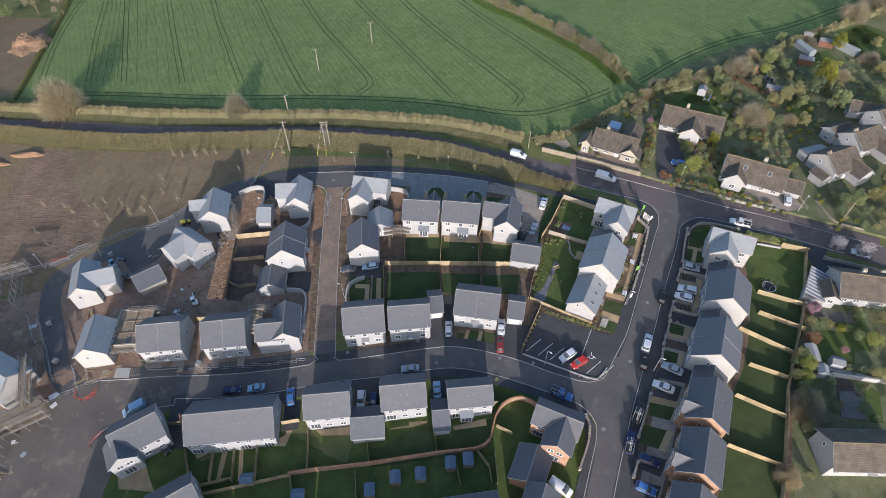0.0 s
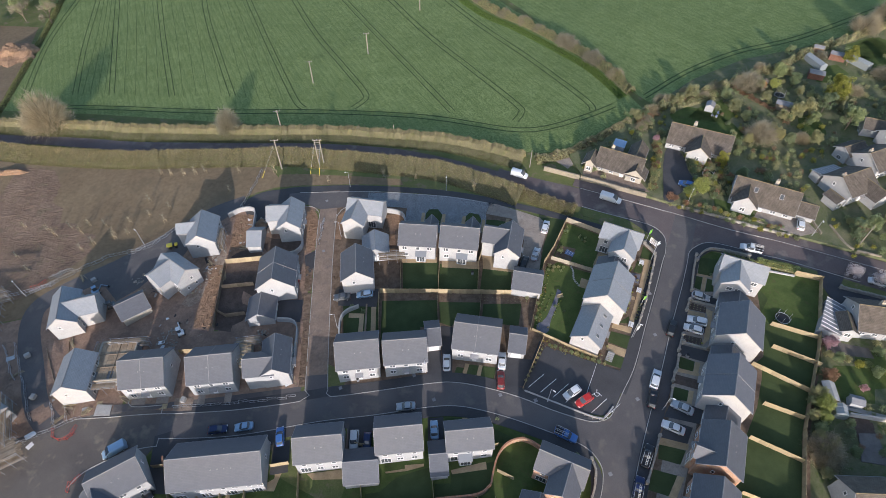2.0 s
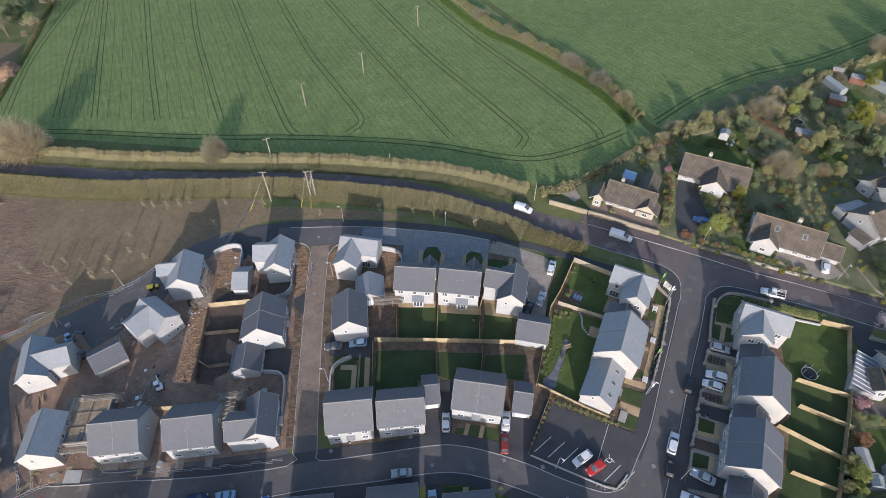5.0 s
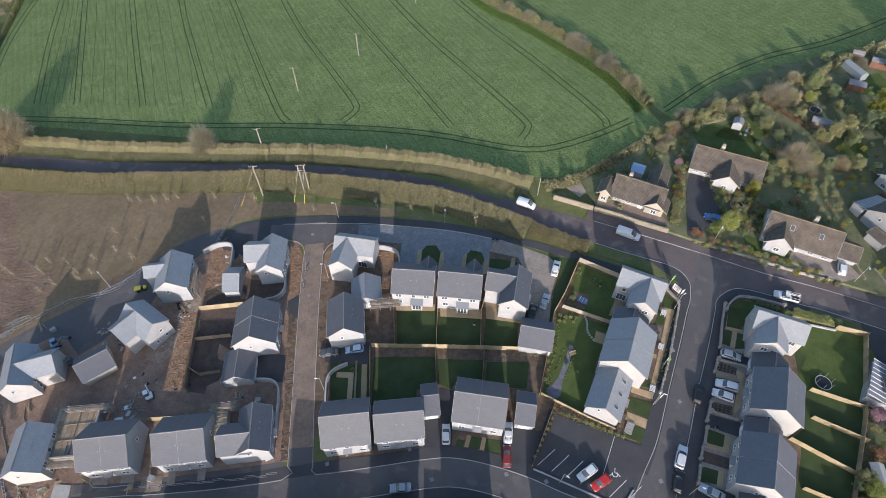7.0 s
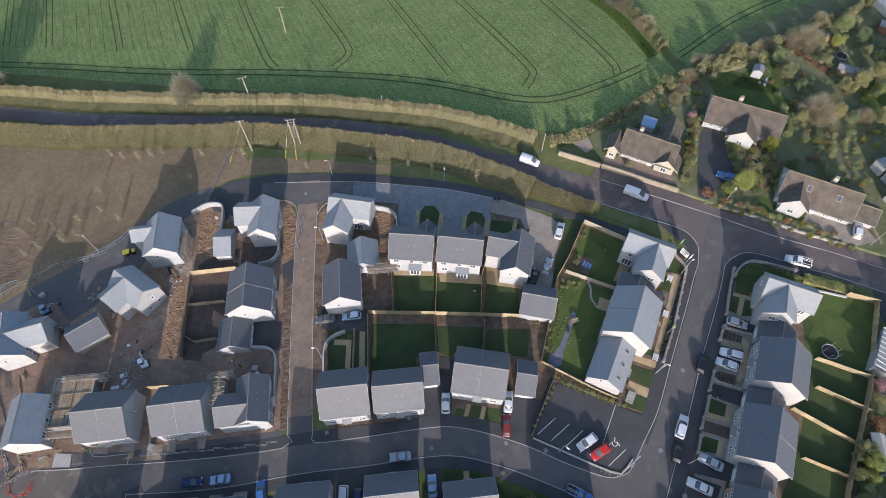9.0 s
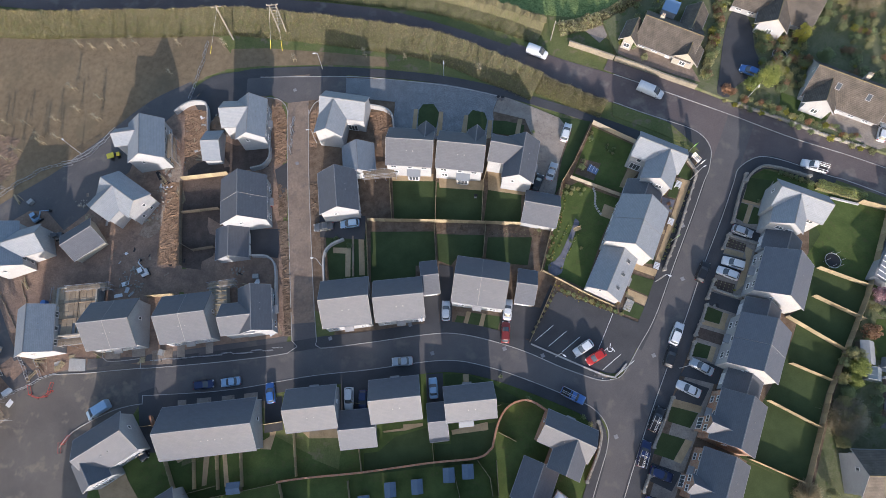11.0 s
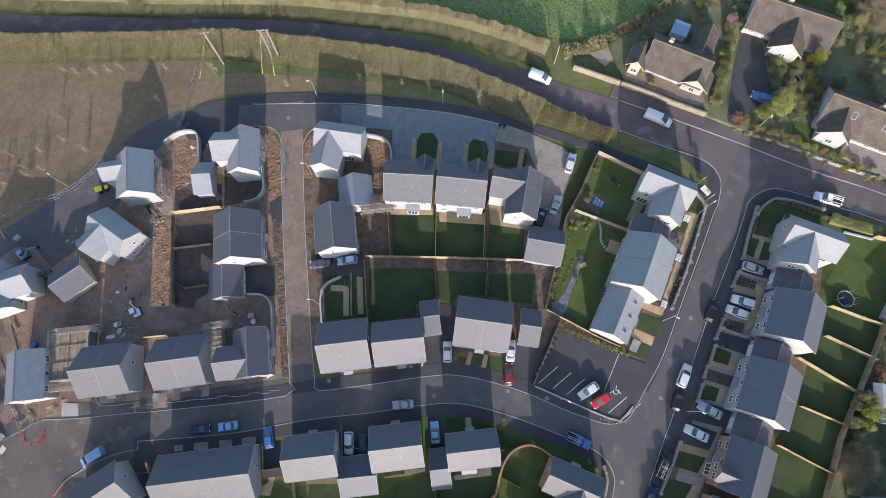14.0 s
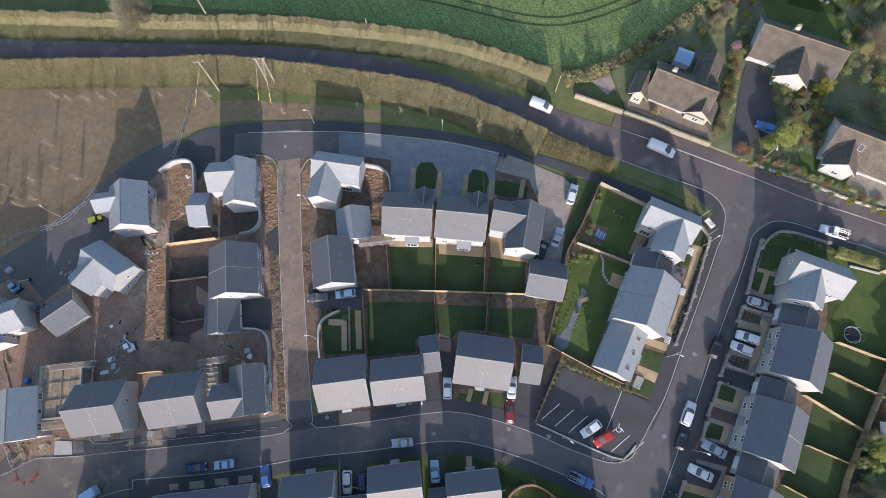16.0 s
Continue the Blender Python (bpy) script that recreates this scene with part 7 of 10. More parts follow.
for k, x, y, s in (("olive", 78.0, 61.9, 0.95), ("dark", 76.6, 60.4, 0.6), ("lime", 78.6, 59.6, 0.9), ("lime", 77.6, 56.9, 0.68), ("lime", 78.3, 58.2, 0.5), ("olive", 75.6, 57.4, 0.7), ("green", 76.2, 54.8, 0.7), ("olive", 75.2, 53.4, 0.7), ("shrub_red", 82.7, 66.1, 1.6), ("pink", 88.2, 62.8, 0.6), ("fan", 74.6, 48.6, 3.2), ("olive", 73.6, 46.2, 0.7), ("green", 85.8, 69.6, 0.7), ("olive", 84.2, 70.6, 0.55), ("olive", 87.6, 69.4, 0.5), ("shrub_gold", 90.0, 68.4, 1.1), ("shrub", 91.6, 68.2, 1.0), ("green", 94.4, 70.6, 0.7), ("lime", 94.6, 64.8, 0.8), ("shrub_olive", 87.4, 58.9, 1.0), ("shrub", 90.2, 58.2, 1.1), ("shrub", 92.4, 57.4, 1.1), ("dark", 82.2, 55.6, 0.55), ("dark", 81.0, 53.4, 0.6), ("olive", 88.6, 54.6, 0.5)):
    plant(k, x, y, s)
# russet beech hedge, low front hedges and garden shrubs on the estate
for i in range(9):
    RUSSET.append((93.3 + i * 1.11, 163.4 - i * 1.51))
for i in range(13):
    plant("shrub_olive" if i % 3 else "shrub", 71.5 + i * 0.95, 99.2 - i * 0.43, 0.62)
for i in range(11):
    plant(rs.choice(["shrub", "shrub_olive", "shrub"]), 25.0 + i * 1.15, 75.8 - i * 0.5, rs.uniform(0.4, 0.6))
for i in range(8):
    plant("shrub_olive", 18.8 + i * 0.62, 67.5 + i * 1.05, rs.uniform(0.3, 0.42))
for i in range(30):
    a = rs.uniform(0, 1)
    plant(rs.choice(["shrub", "shrub_olive", "shrub_olive", "shrub_gold"]), 52.8 - 7.1 * a + rs.uniform(-0.25, 0.2), 96.8 - 15.6 * a, rs.uniform(0.16, 0.36))
for i in range(16):
    a = rs.uniform(0, 1)
    plant(rs.choice(["shrub", "shrub_olive", "shrub_gold"]), 47.3 - 4.2 * a + rs.uniform(-0.2, 0.5), 91.6 - 9.4 * a, rs.uniform(0.2, 0.42))
for k, x, y, sc in (("shrub_red", 48.1, 93.4, 0.42), ("shrub_gold", 47.3, 95.6, 0.42), ("shrub", 47.7, 96.2, 0.4), ("shrub_olive", 48.4, 92.4, 0.35), ("shrub", 41.6, 81.6, 0.4), ("shrub_olive", 38.4, 77.4, 0.35), ("shrub_olive", 37.9, 75.0, 0.32), ("shrub_gold", 58.9, 74.9, 0.3), ("shrub", 66.2, 93.2, 0.4)):
    plant(k, x, y, sc)
for x, y, s in ((33.2, 108.7, 0.7), (33.5, 110, 0.5), (30.8, 102.2, 0.8), (31.4, 103.6, 0.5), (36.4, 106.5, 0.4), (36.9, 105.6, 0.4), (37.6, 105.1, 0.4), (37.9, 106.2, 0.4), (36.8, 107.2, 0.3), (27.5, 98, 0.55), (28.6, 97.4, 0.6), (29.8, 97.4, 0.5), (31, 97.2, 0.5), (28.2, 96.4, 0.5), (30.2, 96.2, 0.45), (27.2, 96.6, 0.5), (24.2, 90, 0.5), (23.4, 87, 0.5), (27.5, 86, 0.45), (22.6, 83, 0.5), (29.5, 84.5, 0.4), (21, 88.6, 0.5), (12, 59, 0.5), (17.2, 54.6, 0.7), (27.5, 51.2, 0.6), (28.8, 49.8, 0.6), (28.6, 47.5, 0.5), (20, 107, 0.5), (20.5, 108.6, 0.5), (21, 111, 0.4), (-22, 88.2, 0.6), (-19, 86.5, 0.7)):
    plant(rs.choice(["shrub", "shrub_olive", "shrub"]), x, y, s)
# the ragged bed above the car park and the borders of the corner lawn
for i in range(90):
    a, b = rs.uniform(0, 1), rs.uniform(0.0, 1.0)
    plant(rs.choice(["shrub", "shrub_olive", "shrub_olive", "shrub_gold", "shrub_red"]), 22.6 + 14.6 * a + 0.9 * b, 75.4 - 5.4 * a + 2.6 * b, rs.uniform(0.14, 0.29))
for i in range(60):
    a = rs.uniform(0, 1)
    plant(rs.choice(["shrub", "shrub_olive", "shrub_red", "shrub_gold"]), 21.6 + 4.9 * a + rs.uniform(0.2, 1.5), 80.6 + 17.0 * a + rs.uniform(-0.5, 0.5), rs.uniform(0.12, 0.29))
for i in range(36):
    a = rs.uniform(0, 1)
    plant(rs.choice(["shrub", "shrub_olive", "shrub_gold"]), 23.2 + 5.2 * a + rs.choice([-1.0, 1.6]) + rs.uniform(-0.3, 0.3), 80.0 + 9.5 * a, rs.uniform(0.12, 0.25))
# young plants in the beds
for i in range(26):
    plant(rs.choice(["shrub_olive", "shrub"]), 10.6 + (i % 13) * 0.95 + rs.uniform(-0.2, 0.2), 89.3 - (i // 13) * 0.9 - (i % 13) * 0.06, 0.14)
for i in range(15):
    plant("shrub_olive", 59.4 + (i % 5) * 0.7 - (i // 5) * 0.25, 85.3 - (i // 5) * 0.55 - (i % 5) * 0.28, 0.17)
    plant("shrub_olive", 55.9 + (i % 5) * 0.75 - (i // 5) * 0.25, 76.9 - (i // 5) * 0.55 - (i % 5) * 0.28, 0.17)
# small trees among the old garden plots
for i in range(34):
    x, y = rs.uniform(86, 132), rs.uniform(132, 166)
    clear = all(math.dist((x, y), q) > 4.5 for q in ((98, 156.7), (123.8, 173.1), (121.3, 167.2), (104.4, 116.9), (115, 125.2)))
    if y > 143 - (x - 86) * 0.1 and y < 160 + (x - 86) * 0.25 and clear:
        plant(rs.choice(["olive", "green", "dark", "olive", "fan"]), x, y, rs.uniform(0.42, 0.75) if i % 5 else rs.uniform(0.8, 1.0))
# far corner woods
for i in range(14):
    plant(rs.choice(["olive", "bare", "dark", "green"]), -205 + rs.uniform(0, 40), 238 + rs.uniform(-6, 30), rs.uniform(1.0, 1.6))


# the low growth that nobody could count: far garden undergrowth and rows of seedlings
lo = random.Random(77)
for x0, x1, y0, y1, n in ((72.5, 79.5, 118, 126, 34), (71.5, 83, 126.5, 131, 22), (88, 100, 118, 132, 46), (86, 97, 131, 150, 60), (57, 70, 143, 156, 44), (44, 56, 137.5, 142.5, 18), (96, 112, 120, 134, 30), (100, 128, 96, 108, 40), (94.5, 108, 58, 74, 44), (92, 106, 40, 58, 40)):
    for i in range(n):
        x, y = lo.uniform(x0, x1), lo.uniform(y0, y1)
        kind = lo.choice(["shrub", "shrub_olive", "shrub", "shrub_olive", "shrub_red", "shrub_gold"])
        s = lo.uniform(0.4, 1.1)
        FAR.append((KIT[kind][0].children[0].data, pose(x, y, gz(x, y) + step_up(x, y), 0, 0, lo.uniform(0, 360)) @ Matrix.Diagonal((s, s, s, 1))))


def undergrowth():
    tones = sorted({me.materials[0].name for me, m in FAR})
    V, slots = [], []
    for me, m in FAR:
        co = np.empty(len(me.vertices) * 3, dtype=np.float32)
        me.vertices.foreach_get("co", co)
        co = co.reshape(-1, 4, 3)[::3].reshape(-1, 3)
        a = np.array(m)
        V.append(co @ a[:3, :3].T + a[:3, 3])
        slots += [tones.index(me.materials[0].name)] * (len(co) // 4)
    me = card_mesh("undergrowth", np.concatenate(V), "leaf")
    me.materials.clear()
    for n in tones:
        me.materials.append(bpy.data.materials[n])
    me.polygons.foreach_set("material_index", np.array(slots, dtype=np.int32))
    link("undergrowth", me, None, "mixed low green and russet undergrowth of the old gardens", category="undergrowth", kind="stuff")


undergrowth()


def hedge(pts, section, kinds, per_m, label, size=0.24, long=3.0, up=0.8, seed=1, name="hedge", sag=0.3, bank="bank", core=0.62):
    """Growth along a line on a solid bank. section: metres to the left of the line, height; kinds: material and its share at each point of the section."""
    rng = np.random.default_rng(seed)
    line = np.array(smooth_line(pts, 1.0))
    seg = np.diff(line, axis=0)
    ln = np.linalg.norm(seg, axis=1)
    cum = np.r_[0, np.cumsum(ln)]
    base = thing(name, *line[0], 0, label, "hedge" if name == "hedge" else "grass", "hedges", "stuff")
    org = np.array(base.matrix_basis.translation)
    so, sh = (np.array(v, float) for v in zip(*section))

    def wobble(s):
        return 1 + sag * (0.5 * np.sin(s * 0.9 + 2 * np.sin(s * 0.23)) + 0.5 * np.sin(s * 2.3 + np.sin(s * 0.7)))

    if bank:
        bm = bmesh.new()
        rows = []
        for i, (x, y) in enumerate(line):
            a, b = line[max(0, i - 1)], line[min(len(line) - 1, i + 1)]
            d = (b - a) / np.linalg.norm(b - a)
            rows.append([bm.verts.new((x - d[1] * o - org[0], y + d[0] * o - org[1], gz(x - d[1] * o, y + d[0] * o) - org[2] + (core * h * wobble(cum[i]) + rng.uniform(-0.06, 0.06) if 0 < k < len(so) - 1 else -0.1))) for k, (o, h) in enumerate(zip(so, sh))])
        for r, q in zip(rows, rows[1:]):
            for k in range(len(so) - 1):
                bm.faces.new((r[k], q[k], q[k + 1], r[k + 1]))
        part("bank", bm, bank, base)
    for kind, share_of in kinds:
        n = int(cum[-1] * per_m)
        s = rng.uniform(0, cum[-1], n)
        o = rng.uniform(so[0], so[-1], n)
        keep = rng.uniform(0, 1, n) < np.interp(o, so, share_of)
        s, o = s[keep], o[keep]
        n = len(s)
        k = np.clip(np.searchsorted(cum, s) - 1, 0, len(seg) - 1)
        p = line[k] + seg[k] * ((s - cum[k]) / ln[k])[:, None]
        nrm = np.c_[-seg[k, 1], seg[k, 0]] / ln[k][:, None]
        p = p + nrm * o[:, None]
        hh = np.interp(o, so, sh) * wobble(s)
        z = hh * rng.uniform(0.5, 1.08, n)
        P = np.c_[p, gz(p[:, 0], p[:, 1]) + z] - org
        link("growth", card_mesh("growth", cards(P, size, up, long, rng), kind), base, kind="stuff")
    return base


SH = [(-230, 165), (-160, 156.5), (-130, 150.7), (-102, 146.6), (-81, 145.5), (-60.8, 144.4), (-50, 144.2), (-37, 142.2), (-21.4, 139.2), (-1.1, 134.4), (13.5, 127.5), (22.8, 122.4), (30, 118.7), (36.5, 115.4)]
SEC = [(-4.6, 0.05), (-3.2, 0.6), (-1.2, 1.3), (0.6, 2.0), (1.7, 2.55), (2.4, 0.5)]
hedge(SH[:12], SEC, [("hedge_tan", (0.35, 0.5, 0.65, 0.8, 0.9, 0.9)), ("hedge_green", (0.65, 0.55, 0.4, 0.25, 0.15, 0.1))], 560, "wide bank of rank grass and dry tan stems", 0.08, 5.5, 0.85, 3, sag=0.13, core=0.82)
hedge(SH[11:], [(-2.2, 0.05), (-1.2, 0.7), (0.4, 1.5), (1.6, 1.7), (2.2, 0.3)], [("hedge_tan", (0.1, 0.4, 0.7, 0.9, 0.9)), ("hedge_green", (0.8, 0.5, 0.3, 0.15, 0.1))], 560, "end of the tan hedge beside the street", 0.08, 5.5, 0.9, 13)
NH = [(-230, 180), (-161, 168.8), (-116, 162.6), (-104, 160.3), (-75.6, 157.3), (-61.8, 155.8), (-37.4, 153.8), (-21.5, 151.3), (-0.9, 147.2), (14, 141.9), (24.8, 136.8)]
hedge(NH, [(-4.9, 0.05), (-3.4, 0.4), (-1.6, 0.85), (-0.6, 2.3), (0.6, 3.0), (1.3, 0.6)], [("hedge_green", (0.95, 0.95, 0.6, 0.1, 0.05, 0.3)), ("hedge_dull", (0.0, 0.05, 0.35, 0.9, 0.9, 0.6))], 480, "trimmed bare hedge on a grassy bank beside the field", 0.09, 4.5, 0.8, 5, sag=0.18, core=0.9)
BUSH = [(-1.8, 0.2), (-1.0, 1.7), (0, 2.3), (1.0, 1.7), (1.8, 0.2)]
hedge([(5, 245), (19.7, 222), (32.2, 209.6), (45.4, 194.2), (55.5, 180.4), (62, 165)], BUSH, [("hedge_tan", (0.3,) * 5), ("leaf_olive", (0.45,) * 5), ("leaf_dark", (0.25,) * 5)], 560, "straggling bare hedge dividing the two fields", 0.17, 2.4, 0.7, 7, sag=0.45)
hedge([(1, 243), (15.5, 220), (28, 207.6), (41.4, 192), (51.8, 178.4), (59, 163)], [(-1.6, 0.05), (0, 0.35), (1.6, 0.1)], [("leaf_grass", (0.9,) * 3)], 420, "strip of bright green grass beside the hedge", 0.14, 2.4, 0.8, 17, name="long_grass", bank="turf")
for x, y, s in ((44.6, 195.2, 2.6), (46.8, 192.4, 2.2), (52.6, 184.6, 2.4), (54.2, 182.2, 2.0), (31.4, 210.4, 2.0), (36.6, 204.6, 1.8), (24.6, 216.6, 2.0), (58.6, 174.2, 2.0), (15.8, 228.4, 2.2)):
    plant("fan", x, y, s * 1.9)
hedge([(78.2, 96.4), (82.5, 94.7), (87.2, 92.9)], [(-1.15, 0.05), (-0.95, 1.0), (0.0, 1.2), (0.95, 1.0), (1.15, 0.05)], [("leaf", (0.6,) * 5), ("leaf_lime", (0.35,) * 5)], 420, "clipped yellow-green hedge along the lane", 0.12, 1.6, 0.4, 37)
hedge([(72.2, 155.8), (81.1, 158.1), (91.1, 162.8)], [(-1.6, 0.05), (-1.2, 1.6), (0.0, 2.1), (1.2, 1.6), (1.6, 0.05)], [("leaf_olive", (0.8,) * 5), ("leaf", (0.2,) * 5)], 520, "clipped olive hedge behind the second bungalow", 0.16, 1.6, 0.4, 28, core=0.85)
hedge([(120.6, 179.2), (124.8, 181.0), (129.2, 182.6)], [(-1.4, 0.05), (-1.1, 1.8), (0.0, 2.1), (1.1, 1.8), (1.4, 0.05)], [("leaf_lime", (0.5,) * 5), ("leaf_olive", (0.5,) * 5)], 520, "clipped yellow-green hedge by the greenhouses", 0.16, 1.6, 0.4, 29, core=0.85)
hedge(RUSSET, [(-0.8, 0.05), (-0.6, 1.4), (0.0, 1.7), (0.6, 1.4), (0.8, 0.05)], [("leaf_red", (0.9,) * 5)], 320, "clipped russet beech hedge in an old garden", 0.13, 1.6, 0.4, 27)
hedge([(28, 136), (38, 138.5), (48, 144), (58, 150.5)], [(o, h * 0.7) for o, h in BUSH], [("hedge_tan", (0.4,) * 5), ("leaf_olive", (0.6,) * 5)], 200, "scrubby hedge behind the bungalow", 0.28, 2.0, 0.6, 8, sag=0.8)
hedge([(63, 153.6), (70, 156.4), (84, 162.0), (98, 167.4), (111, 172.6), (120, 177.6), (131, 182.6), (141, 186.4), (170, 199)], [(o * 0.8, h * 1.15) for o, h in BUSH], [("leaf_olive", (0.5,) * 5), ("hedge_tan", (0.25,) * 5), ("leaf_dark", (0.25,) * 5)], 420, "tangled green hedge along the edge of the far field", 0.24, 1.8, 0.5, 9, sag=0.5, core=0.85)
hedge([(-158, 172), (-160, 190), (-168, 246), (-185, 330)], [(-1.5, 0.05), (0, 0.7), (1.5, 0.1)], [("hedge_green", (0.8,) * 3)], 90, "rough grass along the end of the field", 0.3, 2.2, 0.7, 10, name="long_grass")

# wheel tracks through the crop, with the seams between the drill's passes in the west
TRAMS = [
    [(-162, 260), (-160.1, 220.0), (-152.3, 181.9)],
    [(-150.9, 247.7), (-142.7, 214.4), (-133.4, 183.2)],
    [(-142.8, 251.2), (-129.8, 213.0), (-119.2, 181.9)],
    [(-126.9, 258.4), (-110.3, 214.6), (-95.7, 178.3)],
    [(-105.8, 255.6), (-96.0, 228.4), (-82.7, 197.6), (-73.2, 176.3)],
    [(-86.7, 253.1), (-69.4, 213.8), (-56.5, 185.4), (-49.6, 171.0), (-46.4, 167.2)],
    [(-66.8, 250.5), (-50.2, 215.4), (-35.3, 189.6), (-26.6, 174.6), (-26.0, 170.0), (-29.6, 165.9)],
    [(-46.1, 247.8), (-27.5, 214.7), (-11.5, 187.3), (3.7, 160.8)],
    [(-26.6, 245.2), (-7.2, 210.6), (9.7, 185.2), (24.6, 163.0), (25.8, 158.4), (23.6, 154.6)],
    [(-4.0, 242.3), (14.7, 211.8), (32.6, 186.0), (47.0, 163.0), (48.5, 157.3)],
]
HEAD = [(-152.5, 178.3), (-131.0, 175.6), (-110.1, 172.9), (-89.7, 169.8), (-70.1, 167.5), (-51.1, 166.0), (-32.4, 163.8), (-14.1, 161.0), (0.1, 157.7), (12.2, 153.7), (20.5, 151.0), (28.8, 149.9), (37.4, 151.7), (48.1, 155.8), (55.6, 159.5)]


def beside(line, off):
    """The line moved sideways."""
    out = []
    for i, p in enumerate(line):
        a, b = Vector(line[max(0, i - 1)]), Vector(line[min(len(line) - 1, i + 1)])
        d = (b - a).normalized()
        out.append((p[0] + d.y * off, p[1] - d.x * off))
    return out


def farther(line, more):
    d = (Vector(line[0]) - Vector(line[1])).normalized() * more
    return [(line[0][0] + d.x, line[0][1] + d.y)] + line


bm = bmesh.new()
for line in TRAMS:
    line = smooth_line(farther(line, 55), 1.2)
    for off in (-0.95, 0.95):
        ribbon(bm, beside(line, off), 0.15, 0.15, 0.02, 0.075)
for a, b in zip(TRAMS[1:5], TRAMS[2:6]):
    A, B = farther(a, 30), farther(b, 30)
    for k in range(1, 5):
        f = k / 5 + 0.015 * math.sin(7 * k + a[0][0])
        top, foot = [tuple(p + (q - p) * f for p, q in zip(A[i], B[i if i == 0 else -1 - (len(b) > 4)])) for i in (0, -1)]
        mid = tuple((p + q) / 2 + w for p, q, w in zip(top, foot, (0.8, 0.0)))
        ribbon(bm, smooth_line([top, mid, foot], 5.0), 0.06, 0.06, 0.02, 0.07)
for off in (-0.95, 0.95):
    ribbon(bm, beside(smooth_line(HEAD, 3.0), off), 0.2, 0.2, 0.02, 0.078)
    ribbon(bm, smooth_line([(66, 163 + off), (83, 175 + off), (102, 184 + off), (123, 189.5 + off), (150, 201 + off), (188, 219 + off)], 3.0), 0.19, 0.19, 0.02, 0.078)
link("wheel_tracks", mesh_of(bm, "wheel_tracks", "track"), None, "dark tractor wheel tracks through the crop", kind="stuff", category="wheel tracks")
for kind, kits in KIT.items():
    for i, t in enumerate(kits):
        if (kind, i) not in USED:
            for o in (*t.children_recursive, t):
                bpy.data.objects.remove(o)

# ---- vehicles ----
def loft(stations, z0, L, W):
    """A car body: rounded rings along its length, smoothed between the stations."""
    bm = bmesh.new()
    st = [(a, b * (0.86 if k in (0, len(stations) - 1) else 1), c) for k, (a, b, c) in enumerate(stations)]
    fine = []
    for k, (p, q) in enumerate(zip(st, st[1:])):
        m = max(1, round((q[0] - p[0]) / 0.06))
        for g in range(m):
            f = g / m
            fine.append(tuple(u + (v - u) * f for u, v in zip(p, q)))
    fine.append(st[-1])
    half = ((0.9, 0.0, 0.0), (1.0, 0.14, 0.0), (1.0, 0.0, 0.55), (0.975, 0.0, 0.82), (0.91, 0.0, 0.95), (0.76, 0.0, 1.0))
    rings = []
    for fx, fw, zt in fine:
        x, w = fx * L, fw * W / 2
        zb = z0 + (0.08 if abs(fx) > 0.46 else 0)
        side = [(w * a, zb + d if not e else max(zb + 0.16, zt * e)) for a, d, e in half]
        prof = [(-y, z) for y, z in side] + [(0, zt * 1.012)] + [(y, z) for y, z in reversed(side)]
        rings.append([bm.verts.new((x, y, z)) for y, z in prof])
    n = len(rings[0])
    for r, q in zip(rings, rings[1:]):
        for k in range(n):
            bm.faces.new((r[k], r[(k + 1) % n], q[(k + 1) % n], q[k])).smooth = True
    bm.faces.new(rings[0]), bm.faces.new(rings[-1])
    return bm


def frustum(x0, x1, w0, z0, u0, u1, w1, z1, n=24):
    """A rounded cabin between two rounded outlines."""
    bm = bmesh.new()
    rings = []
    for f in (0.0, 0.5, 1.0):
        a, b, w, z = x0 + (u0 - x0) * f, x1 + (u1 - x1) * f, w0 + (w1 - w0) * f, z0 + (z1 - z0) * f
        row = []
        for k in range(n):
            c, d = math.cos(2 * math.pi * k / n), math.sin(2 * math.pi * k / n)
            row.append(bm.verts.new(((a + b) / 2 + (b - a) / 2 * math.copysign(abs(c) ** 0.5, c), w * math.copysign(abs(d) ** 0.42, d), z)))
        rings.append(row)
    for r, q in zip(rings, rings[1:]):
        for k in range(n):
            bm.faces.new((r[k], r[(k + 1) % n], q[(k + 1) % n], q[k]))
    bm.faces.new(rings[0]), bm.faces.new(rings[-1])
    return bm


bm = bmesh.new()
rod(bm, (0, -0.1, 0), (0, 0.1, 0), 0.32, sides=14)
TYRE = mesh_of(bm, "tyre", "dark")
bm = bmesh.new()
rod(bm, (0, -0.105, 0), (0, 0.105, 0), 0.2, sides=10)
RIM = mesh_of(bm, "rim", "steel")
LAMPS = {"headlight": mesh_of(boxed(0, 0, 0, 0.2, 0.34, 0.13, bevel=0.03), "headlight", "white"), "tail_light": mesh_of(boxed(0, 0, 0, 0.1, 0.26, 0.18, bevel=0.02), "tail_light", "red_door")}
MIRROR = mesh_of(boxed(0, 0, 0, 0.12, 0.2, 0.13, bevel=0.03), "mirror", "dark")
